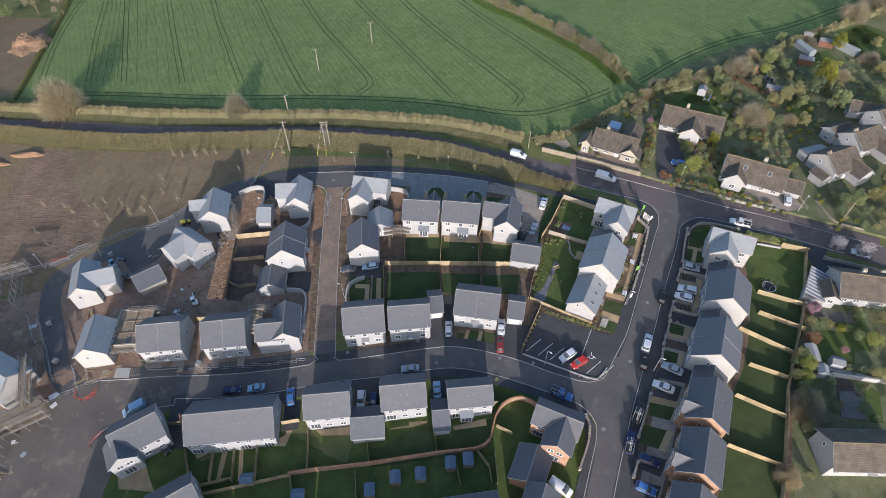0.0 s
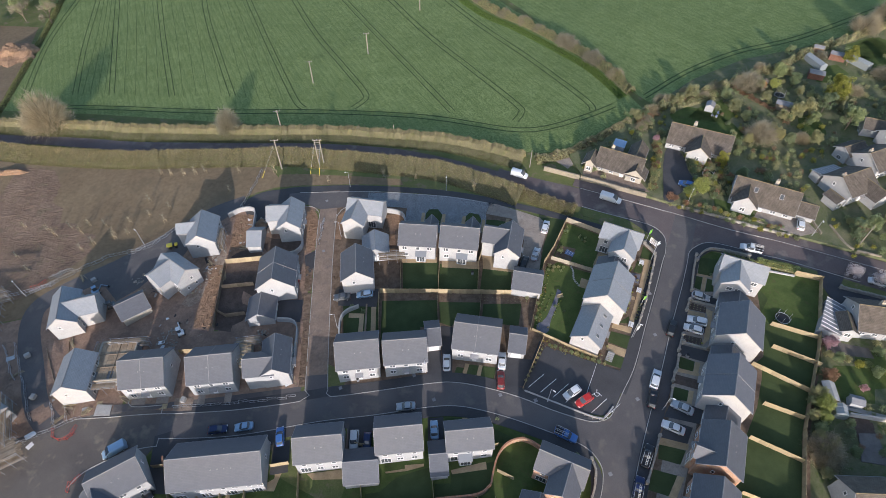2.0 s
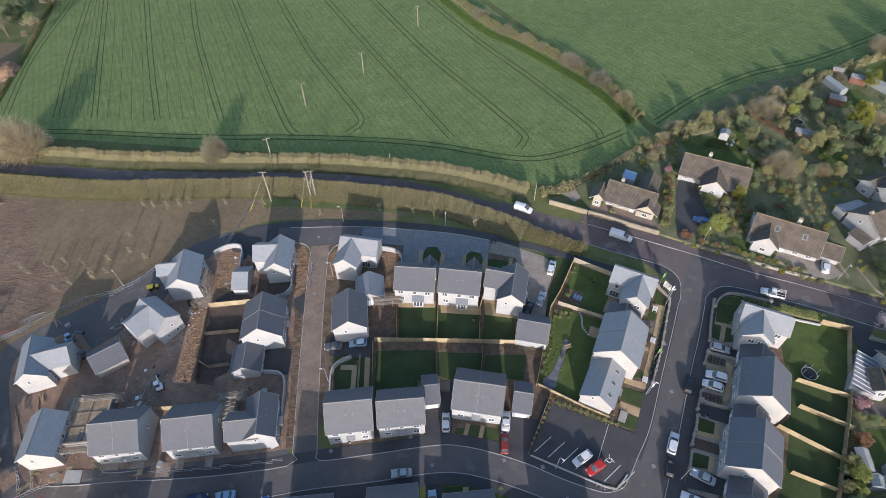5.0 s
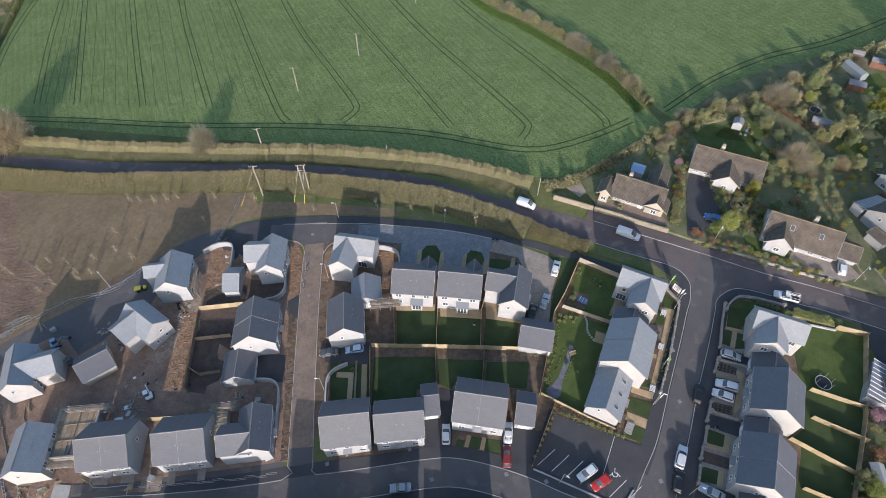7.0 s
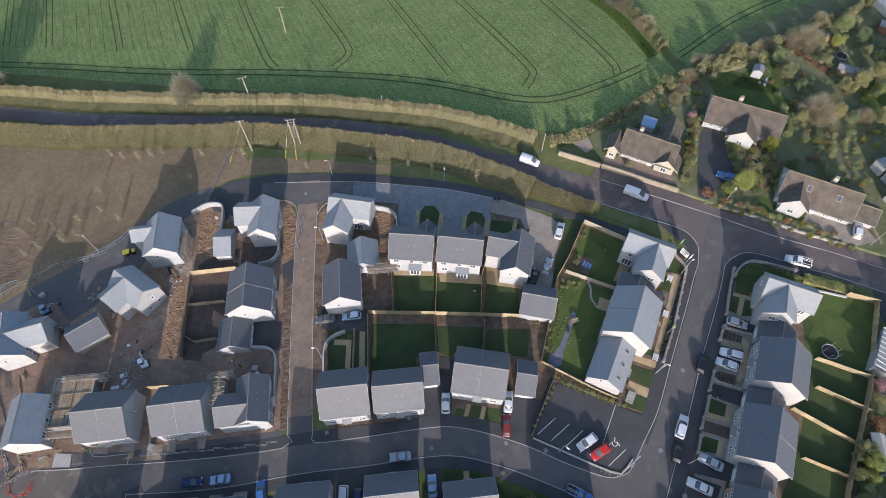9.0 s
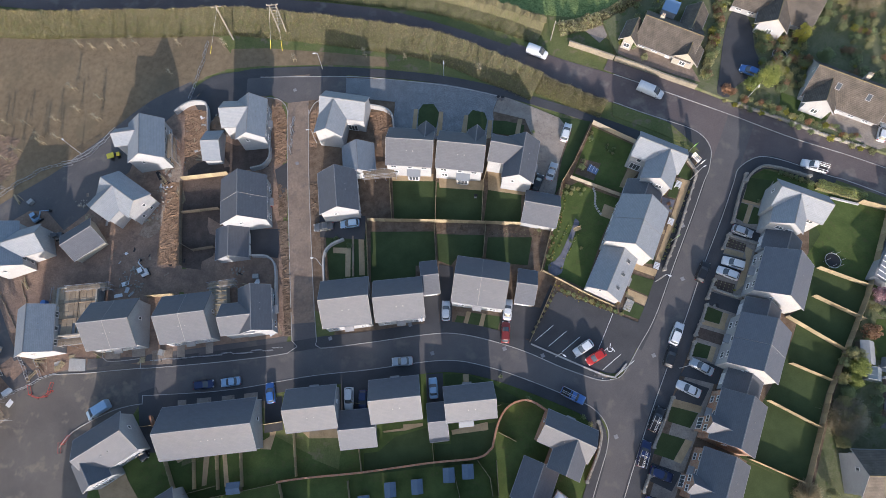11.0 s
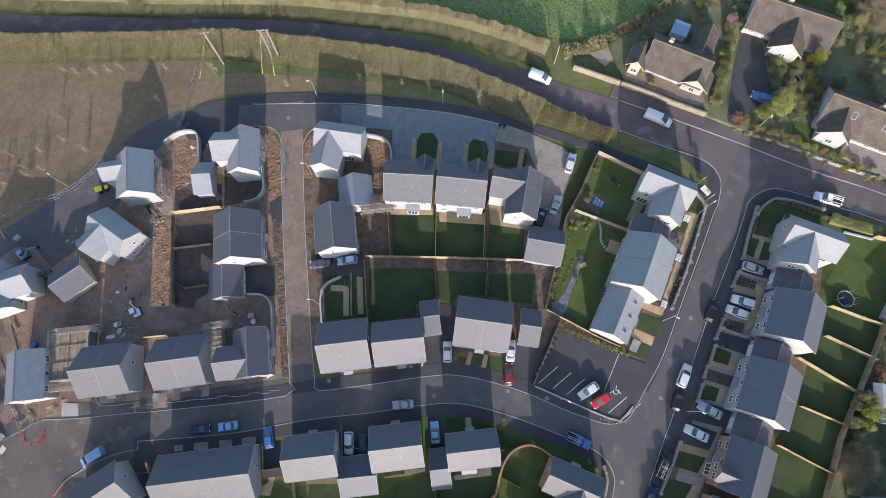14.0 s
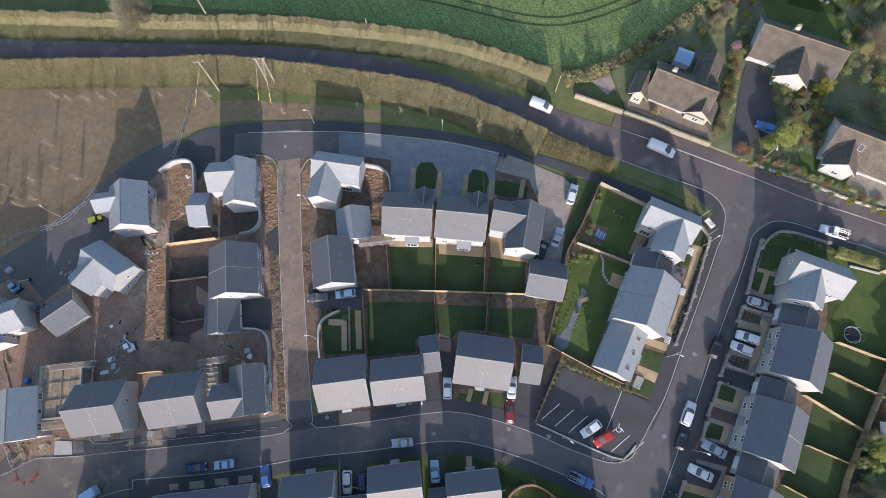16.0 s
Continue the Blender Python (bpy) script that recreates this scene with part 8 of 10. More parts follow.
SHAPES = {
    "hatch": dict(L=4.1, W=1.76, H=1.46, st=((-0.5, 0.82, 0.72), (-0.48, 0.94, 0.9), (-0.3, 1, 0.96), (0.0, 1, 0.94), (0.2, 0.99, 0.93), (0.34, 0.97, 0.87), (0.46, 0.9, 0.74), (0.5, 0.76, 0.52)), cab=(-0.46, 0.26, -0.37, 0.04)),
    "sedan": dict(L=4.55, W=1.8, H=1.42, st=((-0.5, 0.84, 0.72), (-0.47, 0.94, 0.92), (-0.32, 0.99, 0.95), (0.0, 1, 0.93), (0.18, 0.99, 0.92), (0.34, 0.97, 0.86), (0.46, 0.9, 0.74), (0.5, 0.76, 0.52)), cab=(-0.36, 0.22, -0.23, 0.04)),
    "suv": dict(L=4.5, W=1.85, H=1.66, st=((-0.5, 0.86, 0.8), (-0.48, 0.95, 1.04), (-0.3, 1, 1.08), (0.0, 1, 1.06), (0.2, 1, 1.05), (0.34, 0.97, 1.0), (0.47, 0.92, 0.86), (0.5, 0.8, 0.6)), cab=(-0.47, 0.24, -0.41, 0.06)),
    "van": dict(L=5.2, W=1.95, H=2.0, st=((-0.5, 0.96, 1.8), (-0.49, 0.99, 1.93), (0.1, 0.98, 1.97), (0.2, 0.97, 1.85), (0.31, 0.97, 1.2), (0.44, 0.94, 0.95), (0.5, 0.8, 0.6)), cab=(0.17, 0.325, 0.1, 0.215)),
    "pickup": dict(L=5.2, W=1.85, H=1.72, st=((-0.5, 0.92, 0.95), (-0.3, 0.98, 1.0), (0.0, 1, 1.04), (0.18, 1, 1.03), (0.34, 0.97, 0.98), (0.47, 0.92, 0.84), (0.5, 0.8, 0.6)), cab=(-0.12, 0.24, -0.07, 0.1)),
}
PAINTS = {"white": (0.62, 0.64, 0.66), "silver": (0.4, 0.43, 0.46), "black": (0.012, 0.013, 0.015), "red": (0.45, 0.03, 0.025), "navy": (0.02, 0.035, 0.1), "blue": (0.06, 0.16, 0.42), "ice": (0.3, 0.44, 0.6), "maroon": (0.2, 0.03, 0.025), "grey": (0.12, 0.13, 0.14)}
PAINT = {k: paint(k + "_car_paint", v, 0.28, 0.3 if k in ("silver", "grey", "navy", "ice") else 0.0) for k, v in PAINTS.items()}
CARS = {}


def car(kind, colour, x, y, yaw, length=None, on="parked on the tarmac", lift=0.09):
    """yaw: the way that the bonnet points."""
    s = SHAPES[kind]
    L, W, H = s["L"], s["W"], s["H"]
    label = {"hatch": "small hatchback car", "sedan": "saloon car", "suv": "tall estate car", "van": "panel van", "pickup": "pick-up truck"}[kind]
    f = 1.0 if length is None else length / L
    tilt = pose(x, y, gz(x, y) + step_up(x, y) + lift) @ Matrix.Rotation(math.atan(0.0844), 4, "X") @ Matrix.Rotation(-math.atan(0.0681), 4, "Y") @ pose(0, 0, 0, 0, 0, yaw) @ Matrix.Diagonal((f, 1, 1, 1))
    if (kind, colour) in CARS:
        c = CARS[kind, colour]
        keep = c.matrix_basis.copy()
        c.matrix_basis = Matrix.Identity(4)
        n = copy_thing(c, tilt)
        c.matrix_basis = keep
        return tagged(n, f"{'ice-blue' if colour == 'ice' else colour} {label} {on}")
    t = thing("car" if kind not in ("van", "pickup") else kind, 0, 0, 0, f"{'ice-blue' if colour == 'ice' else colour} {label} {on}", "car" if kind not in ("van", "pickup") else kind, "parked vehicles", z=0)
    bm = loft(s["st"], 0.22, L, W)
    body = part("body", bm, PAINT[colour], t)
    a, b, c, d = (v * L for v in s["cab"])
    belt = s["st"][2][2] - 0.08
    if kind == "van":
        part("windscreen", frustum(a, b, W * 0.43, 1.2, c, d, W * 0.4, 1.97), "glass", t)
    else:
        part("cabin_glass", frustum(a, b, W * 0.445, belt, c, d, W * 0.37, H - 0.03), "glass", t)
        part("roof", frustum(c - 0.03, d + 0.03, W * 0.385, H - 0.05, c + 0.06, d - 0.04, W * 0.35, H + 0.015), PAINT[colour], t)
        for sx in (-1, 1):
            bm = bmesh.new()
            for q0, q1 in (((a, W * 0.45 * sx, belt), (c, W * 0.375 * sx, H - 0.03)), ((b, W * 0.45 * sx, belt), (d, W * 0.375 * sx, H - 0.03))):
                rod(bm, q0, q1, 0.035, sides=4)
            rod(bm, (c, W * 0.375 * sx, H - 0.03), (d, W * 0.375 * sx, H - 0.03), 0.04, sides=4)
            part("pillar", bm, PAINT[colour], t)
    if kind == "pickup":
        bm = bmesh.new()
        box(bm, -0.31 * L, 0, 0.98, 0.34 * L, W * 0.8, 0.05)
        part("load_bed", bm, "dark", t)
        for sx in (-1, 1):
            bm = bmesh.new()
            for q in (-0.47, -0.3, -0.13):
                rod(bm, (q * L, sx * W * 0.42, 1.0), (q * L, sx * W * 0.42, 1.75), 0.035, sides=5)
            rod(bm, (-0.47 * L, sx * W * 0.42, 1.75), (0.1 * L, sx * W * 0.42, 1.78), 0.04, sides=5)
            part("rack", bm, "steel", t)
        bm = bmesh.new()
        for yy in (-0.3, 0.05):
            rod(bm, (-0.48 * L, yy, 1.82), (0.12 * L, yy, 1.84), 0.035, sides=4)
        for k in range(9):
            xx = (-0.45 + 0.065 * k) * L
            rod(bm, (xx, -0.3, 1.82), (xx, 0.05, 1.82), 0.025, sides=4)
        part("ladder", bm, "steel", t)
    for sx, fx in ((-1, -0.31), (1, -0.31), (-1, 0.31), (1, 0.31)):
        w = share("wheel", TYRE, t, Matrix.Translation((fx * L, sx * (W / 2 - 0.1), 0.32)))
        share("rim", RIM, w, Matrix.Translation((0, sx * 0.01, 0)))
    for sx in (-1, 1):
        share("headlight", LAMPS["headlight"], t, Matrix.Translation((0.475 * L, sx * W * 0.34, 0.58)))
        share("tail_light", LAMPS["tail_light"], t, Matrix.Translation((-0.487 * L, sx * W * 0.37, 0.72)))
        share("mirror", MIRROR, t, Matrix.Translation((b * 0.8, sx * (W / 2 + 0.04), 0.98 if kind != "van" else 1.15)))
    t.matrix_basis = tilt
    CARS[kind, colour] = t
    return t


DR = "parked on a dark drive"
RD = "parked on the estate road"
for kind, col, x, y, yaw, ln, on in (
    ("suv", "white", -18.1, 55.3, -89, 4.3, DR), ("hatch", "navy", -15.3, 55.0, -90, 3.8, DR), ("sedan", "silver", -7.5, 62.3, 183, 4.2, RD),
    ("hatch", "navy", -48.1, 58.4, 6, 4.1, RD), ("sedan", "ice", -42.5, 58.9, 187, 4.1, RD), ("hatch", "white", 1.4, 72.2, 89, 4.1, DR),
    ("sedan", "white", 13.9, 72.1, 83, 4.3, DR), ("hatch", "maroon", 13.3, 67.6, 86, 4.3, DR), ("hatch", "white", 28.4, 64.2, 212, 4.2, "in a marked car park bay"),
    ("hatch", "red", 30.7, 62.4, 211, 4.1, "in a marked car park bay"), ("suv", "black", 53.1, 78.7, 62, 4.4, RD), ("suv", "white", 46.6, 66.6, 64, 4.6, RD), ("suv", "black", 45.0, 62.2, 67, 4.2, RD),
    ("hatch", "silver", 61.9, 86.8, -22, 4.1, DR), ("suv", "white", 59.2, 80.3, -201, 4.4, DR), ("hatch", "white", 57.9, 78.3, -205, 4.3, DR), ("sedan", "silver", 50.6, 60.2, 150, 4.6, DR),
    ("sedan", "white", 47.7, 56.1, 153, 4.6, DR), ("pickup", "blue", 25.8, 55.2, -27, 4.8, RD), ("hatch", "white", 28.0, 110.3, 71, 4.4, "on the gravel court"), ("sedan", "silver", 24.4, 101.4, 68, 4.2, "on the gravel court"),
    ("hatch", "black", 21.3, 99.0, 68, 4.0, "on the gravel court"), ("sedan", "grey", -24.7, 90.9, 184, 4.3, DR), ("hatch", "ice", -19.0, 91.4, 186, 4.2, DR), ("van", "white", 22.8, 130.2, -27, 4.9, "standing on the lane"),
    ("van", "white", 46.8, 119.2, -29, 5.8, "standing on the lane"), ("pickup", "white", 78.1, 100.2, 158, 5.2, "with ladders standing on the lane"), ("hatch", "blue", 67.8, 122.3, 152, 4.1, "on a bungalow drive"), ("hatch", "blue", -34.1, 56.6, 100, 4.1, DR),
    # the van is white; ice paint carries the sky's blue reflection on it
    ("sedan", "ice", -1.3, 57.0, 94, 4.1, DR), ("suv", "black", -59.9, 45.6, -54, 4.2, DR), ("van", "ice", -69.8, 53.3, 212, 5.0, "by the site entrance, its blue painted for sky reflection"), ("pickup", "navy", 38.2, 44.5, 69, 4.9, RD), ("pickup", "black", 41.2, 50.6, 62, 4.9, RD),
    ("suv", "navy", 41.0, 40.9, -21, 4.2, DR), ("hatch", "blue", 39.4, 35.6, -27, 4.0, DR), ("van", "white", 23.1, 36.2, -37, 4.8, "beside the brick garage"), ("hatch", "white", 92.3, 106.6, 67, 4.2, "on a paved forecourt"), ("hatch", "white", 103.5, 88.8, 155, 4.2, "standing on the lane"),
):
    car(kind, col, x, y, yaw, ln, on, 0.15 if "bay" in on else 0.1)

# ---- street lamps, poles and wires ----
def street_lamp(x, y, turn, h=5.6):
    t = thing("street_lamp", x, y, turn, "slim galvanised street lamp with a short arm", "street lamp", "street lamps")
    bm = bmesh.new()
    rod(bm, (0, 0, -0.3), (0, 0, 1.2), 0.09, sides=8)
    rod(bm, (0, 0, 1.2), (0, 0, h), 0.06, 0.045, 8)
    part("pole", bm, "steel", t)
    bm = bmesh.new()
    rod(bm, (0, 0, h - 0.04), (0.45, 0, h + 0.05), 0.035, sides=6)
    part("arm", bm, "steel", t)
    hd = part("head", boxed(0.75, 0, h, 0.65, 0.24, 0.12, bevel=0.04), "grey_trim" if y > 200 else "white", t)
    part("lens", boxed(0.78, 0, h - 0.03, 0.4, 0.17, 0.035), "glass", hd)
    return t


for x, y, turn in ((-26.7, 129.3, 180), (-27.3, 110.8, 180), (-25.0, 82.5, 180), (23.0, 62.6, -40), (-3.5, 70.2, -90), (53.1, 98.5, 30), (46.6, 60.0, -25), (-82.7, 110.6, 140), (43.8, 77.1, -25), (1.5, 125.9, -90), (-109.6, 95.0, 140), (66.5, 115.9, 240), (94.0, 103.2, 245)):
    street_lamp(x, y, turn)


def power_pole(x, y, h, turn, label, steps=False):
    t = thing("power_pole", x, y, turn, label, "power pole", "power line poles")
    bm = bmesh.new()
    rod(bm, (0, 0, -0.5), (0, 0, h), 0.21, 0.15, 8)
    part("pole", bm, "pole", t)
    arm = part("crossarm", boxed(0, 0, h - 0.25, 2.2, 0.12, 0.14), "pole", t)
    for dx in (-1.0, 0, 1.0):
        bm = bmesh.new()
        rod(bm, (dx, 0, h - 0.11), (dx, 0, h + 0.22), 0.06, 0.04, 6)
        part("insulator", bm, "steel", arm)
    return t


def stay(parent_xyz, foot, label="steel stay wire with a yellow guard"):
    """A stay wire from a pole's top to the ground."""
    x, y = foot
    t = thing("stay_wire", x, y, 0, label, "stay wire", "stay wires")
    top = Vector(parent_xyz) - Vector((x, y, gz(x, y)))
    bm = bmesh.new()
    rod(bm, (0, 0, -0.1), top, 0.025, sides=4)
    part("wire", bm, "steel", t)
    bm = bmesh.new()
    rod(bm, top * 0.01, top * (2.4 / top.length), 0.06, sides=6)
    part("guard", bm, YELLOW, t)
    return t


YELLOW = paint("yellow_plastic", (0.75, 0.6, 0.05), 0.5)
RED = paint("red_plastic", (0.55, 0.07, 0.05), 0.5)
for x, y, h, turn in ((-45.3, 181.1, 8.6, 10), (-27.0, 196.9, 8.4, 10), (-52.1, 156.3, 7.6, 20), (-48.8, 138.5, 10.8, 8), (-8.5, 225, 8.4, 10)):
    power_pole(x, y, h, turn, "weathered wooden power pole with a crossarm")
# the two-legged pole with rungs
hx, hy = -36.6, 139.4
t = thing("power_pole", hx, hy, 5, "two-legged wooden power pole with cross braces", "power pole", "power line poles")
for sx in (-0.75, 0.75):
    bm = bmesh.new()
    rod(bm, (sx, 0, -0.5), (sx, 0, 9.4), 0.16, 0.11, 8)
    part("leg", bm, "pole", t)
for i in range(7):
    part("rung", boxed(0, 0, 3.2 + i * 0.85, 1.7, 0.09, 0.12), "pole", t)
arm = part("crossarm", boxed(0, 0, 9.1, 2.6, 0.16, 0.18), "pole", t)
for dx in (-1.2, 0, 1.2):
    bm = bmesh.new()
    rod(bm, (dx, 0, 9.25), (dx, 0, 9.6), 0.07, 0.05, 6)
    part("insulator", bm, "steel", arm)
stay((hx - 0.7, hy, gz(hx, hy) + 9), (-39.5, 135.3)), stay((hx + 0.7, hy, gz(hx, hy) + 9), (-36.6, 134.7)), stay((-48.8, 138.5, gz(-48.8, 138.5) + 10.2), (-54.2, 134.9))
for x, y, h in ((26.1, 133.6, 6.2), (-14.9, 151.0, 4.0), (103.8, 99.6, 7.0)):
    t = thing("telegraph_pole", x, y, 0, "plain weathered wooden telegraph pole", "telegraph pole", "telegraph poles")
    bm = bmesh.new()
    rod(bm, (0, 0, -0.4), (0, 0, h), 0.13, 0.09, 8)
    part("pole", bm, "pole", t)


def wire(a, b, sag, label):
    bm = bmesh.new()
    A, B = Vector(a), Vector(b)
    pts = [A.lerp(B, k / 8) - Vector((0, 0, sag * 4 * (k / 8) * (1 - k / 8))) for k in range(9)]
    for p, q in zip(pts, pts[1:]):
        rod(bm, p, q, 0.012, sides=3)
    return link("power_line", mesh_of(bm, "power_line", "dark"), None, label, category="cable", group="power lines", kind="structure")


def top_of(x, y, h, dx):
    return (x + dx, y, gz(x, y) + h)


for dx in (-1, 0, 1):
    wire(top_of(hx, hy, 9.6, dx * 1.2), top_of(-45.3, 181.1, 8.8, dx), 0.8, "thin overhead power line over the lane")
    wire(top_of(-45.3, 181.1, 8.8, dx), top_of(-27.0, 196.9, 8.6, dx), 0.4, "thin overhead power line over the field")
    wire(top_of(-27.0, 196.9, 8.6, dx), top_of(-8.5, 225, 8.6, dx), 0.6, "thin overhead power line over the field")
    wire(top_of(-48.8, 138.5, 11.0, dx), top_of(-52.1, 156.3, 7.8, dx), 0.3, "thin overhead power line over the lane")

# ---- young trees with stakes on the verge and the earth field ----
def sapling_kit(seed):
    rng = np.random.default_rng(seed)
    t = thing("sapling", 0, 0, 0, "bare staked sapling with a low timber guard", "sapling", "young trees", z=0)
    bm = bmesh.new()
    rod(bm, (0, 0, -0.2), (0, 0, 2.2), 0.035, 0.02, 5)
    part("stem", bm, "wood_bark", t)
    V = []
    for k in range(110):
        z = rng.uniform(0.9, 2.4)
        a = Vector((0, 0, z))
        v = Vector((*rng.normal(size=2), rng.uniform(0.4, 1.4))).normalized()
        b = a + v * rng.uniform(0.4, 1.0)
        w = v.cross(Vector(rng.normal(size=3))).normalized() * 0.012
        V += [a - w, a + w, b + w * 0.3, b - w * 0.3]
    link("crown", card_mesh("crown", np.array(V), "twig"), t)
    for sx in (-0.3, 0.3):
        bm = bmesh.new()
        rod(bm, (sx, 0.1, -0.3), (sx, 0.1, 1.0), 0.04, sides=5)
        part("stake", bm, "timber", t)
    part("rail", boxed(0, 0.1, 0.75, 0.8, 0.05, 0.1), "timber", t)
    return t


SAP = sapling_kit(50)
first = True
for x, y in ((-113.5, 117.5), (-110.2, 115.2), (-106.5, 117.7), (-101.4, 118.5), (-102.6, 115.6), (-97.5, 111.6), (-96.6, 118.2), (-92.8, 115.0), (-89.4, 118.8), (-84.4, 121.2), (-79.4, 123.9), (-79.1, 118.6), (-88.3, 114.3), (-91.9, 113.2), (-86.6, 138.6), (-83.2, 137.7), (-79.0, 137.4), (-75.5, 137.6), (-72.6, 138.2), (-61.8, 137.4), (-62.9, 129.6), (-86.3, 126.8), (-100.2, 109.6), (-112.5, 103.1), (-50.4, 136.4), (-33.3, 131.5), (-7.4, 130.4), (-16.8, 131.6), (9.5, 126.2), (-118, 108), (-121, 119)):
    m = pose(x, y, gz(x, y), 0, 0, random.uniform(-25, 25)) @ Matrix.Scale(random.uniform(1.0, 1.4), 4)
    if first:
        src, first = m, False
    else:
        copy_thing(SAP, m)
SAP.matrix_basis = src

# ---- the building site ----
def barrier_mesh():
    bm = bmesh.new()
    w, h = 2.0, 1.0
    xs, zs = (-w / 2, -w / 2 + 0.04, -0.02, 0.02, w / 2 - 0.04, w / 2), (0.1, 0.14, 0.94, h)
    V = {(i, j): bm.verts.new((x, 0, z)) for i, x in enumerate(xs) for j, z in enumerate(zs)}
    fs = [bm.faces.new((V[i, j], V[i + 1, j], V[i + 1, j + 1], V[i, j + 1])) for i in range(5) for j in range(3) if j != 1 or i in (0, 2, 4)]
    g = bmesh.ops.extrude_face_region(bm, geom=fs)
    bmesh.ops.translate(bm, verts=[e for e in g["geom"] if isinstance(e, bmesh.types.BMVert)], vec=(0, 0.05, 0))
    return bm


def barrier_kit(colour, label):
    t = thing("site_barrier", 0, 0, 0, label, "barrier", "site barriers", z=0)
    part("panel", barrier_mesh(), colour, t)
    for sx in (-0.85, 0.85):
        part("foot", boxed(sx, 0.02, 0, 0.12, 0.6, 0.06), "dark", t)
    return t


BAR = {"w": barrier_kit("steel", "pale steel pedestrian barrier on the site edge"), "r": barrier_kit(RED, "red plastic pedestrian barrier on the road")}
PLACED = {}


def barrier(kind, x, y, yaw, lean=0.0):
    m = pose(x, y, gz(x, y) + 0.06, lean, 0, yaw)
    if kind not in PLACED:
        PLACED[kind] = m
    else:
        copy_thing(BAR[kind], m)


def barrier_run(pts, gap=2.1, kind="w", wob=10):
    for (ax, ay), (bx, by) in zip(pts, pts[1:]):
        n = max(1, round(math.dist((ax, ay), (bx, by)) / gap))
        yaw = math.degrees(math.atan2(by - ay, bx - ax))
        for i in range(n):
            f = (i + 0.5) / n
            barrier(kind, ax + (bx - ax) * f + random.uniform(-0.2, 0.2), ay + (by - ay) * f + random.uniform(-0.2, 0.2), yaw + random.uniform(-wob, wob))


barrier_run([(-122, 92), (-112, 95.5), (-104, 98.2), (-95.9, 104.1), (-91.2, 106.8), (-84.1, 108.6), (-78.7, 112.2), (-74.8, 116.4)])
barrier_run([(-109, 95.4), (-103.0, 98.8)], 0.9, "w", 30)
barrier_run([(-104.5, 100.4), (-100.6, 103.0)], 0.8, "w", 50)
barrier_run([(-86, 107.2), (-80, 110.2), (-77, 113.6)], 2.0, "w", 20)
barrier_run([(-92.5, 55), (-88.8, 57.0), (-82.1, 60.2), (-80.5, 60.7)], 2.1)
barrier_run([(-60.0, 63.3), (-47, 64.2), (-32.2, 65.4)], 2.2, "w", 1.5)
barrier_run([(-89.4, 64.6), (-85.8, 58.9)], 2.0, "w", 2)
barrier_run([(-85.9, 64.0), (-83.5, 59.9)], 2.0, "w", 2)
barrier_run([(-33.6, 113), (-32.8, 117), (-33.2, 108)], 2.0, "w", 25)
barrier_run([(-54.6, 138), (-57.8, 122.6)], 2.3, "w", 4)
barrier_run([(-105.5, 80.6), (-98, 69.6), (-92.2, 60.2)], 2.2, "w", 6)
barrier_run([(-107.8, 80.2), (-101, 70.5)], 2.2, "w", 12)
for x, y, a in ((-85.4, 57.4, 112), (-84.4, 56.2, 158), (-82.6, 55.9, 8), (-81.3, 56.6, 40), (-80.9, 57.9, 80), (-76, 47.5, 60), (-77, 46, 100), (-108, 97.5, 20), (-106.4, 98.6, 60), (-93.4, 51.0, 40), (-92, 52.6, 100)):
    barrier("r", x, y, a)
for k, m in PLACED.items():
    BAR[k].matrix_basis = m


def scaffold(x, y, yaw, L, W, H, label, boards=True):
    """Standards, ledgers and boarded lifts round a building."""
    t = thing("scaffold", x, y, yaw, label, "scaffold", "scaffolds")
    n, m = max(1, round(L / 2.2)), max(1, round(H / 2.0))
    for i in range(n + 1):
        for yy in (-W / 2, W / 2):
            bm = bmesh.new()
            rod(bm, (-L / 2 + L * i / n, yy, -0.4), (-L / 2 + L * i / n + random.uniform(-0.05, 0.05), yy, H + random.uniform(0.2, 1.0)), 0.04, sides=5)
            part("standard", bm, "tube", t)
    for k in range(1, m + 1):
        z = H * k / m
        for yy in (-W / 2, W / 2):
            for dz in (0, 0.55):
                bm = bmesh.new()
                rod(bm, (-L / 2 - 0.3, yy, z + dz), (L / 2 + random.uniform(0.2, 0.8), yy, z + dz), 0.035, sides=5)
                part("ledger", bm, "tube", t)
        if boards:
            nb = max(2, int(W / 0.26))
            for b in range(nb):
                part("board", boxed(random.uniform(-0.15, 0.15), -W / 2 + (b + 0.5) * W / nb, z + 0.04, L + random.uniform(-0.4, 0.3), W / nb * 0.88, 0.05), "timber_old", t)
    return t


scaffold(-81.0, 72.5, 95, 11, 1.3, 3.0, "tube scaffold with boards beside the unfinished house")
scaffold(-74.4, 78.2, 5, 8.2, 1.1, 3.2, "tube scaffold beside the timber deck")
scaffold(-45.4, 78.4, 8, 5.2, 1.2, 3.0, "tube scaffold behind the unfinished house")
scaffold(-12.6, 101.6, 5, 7, 1.2, 3.0, "tube scaffold beside the pale garage")
scaffold(-113.6, 84.6, 112, 11, 5.0, 6.0, "tall tube scaffold round a rising building", boards=False)
scaffold(-95.3, 58.4, 116, 12, 1.5, 6.2, "tall tube scaffold round a rising building")
scaffold(-93.6, 50.8, 32, 9, 4.2, 4.4, "boarded scaffold of the building by the entrance")
scaffold(-97.5, 45.0, 120, 9, 1.4, 4.2, "tube scaffold by the site entrance")
scaffold(-116.5, 92.0, 20, 9, 1.4, 5.2, "tall tube scaffold round a rising building")
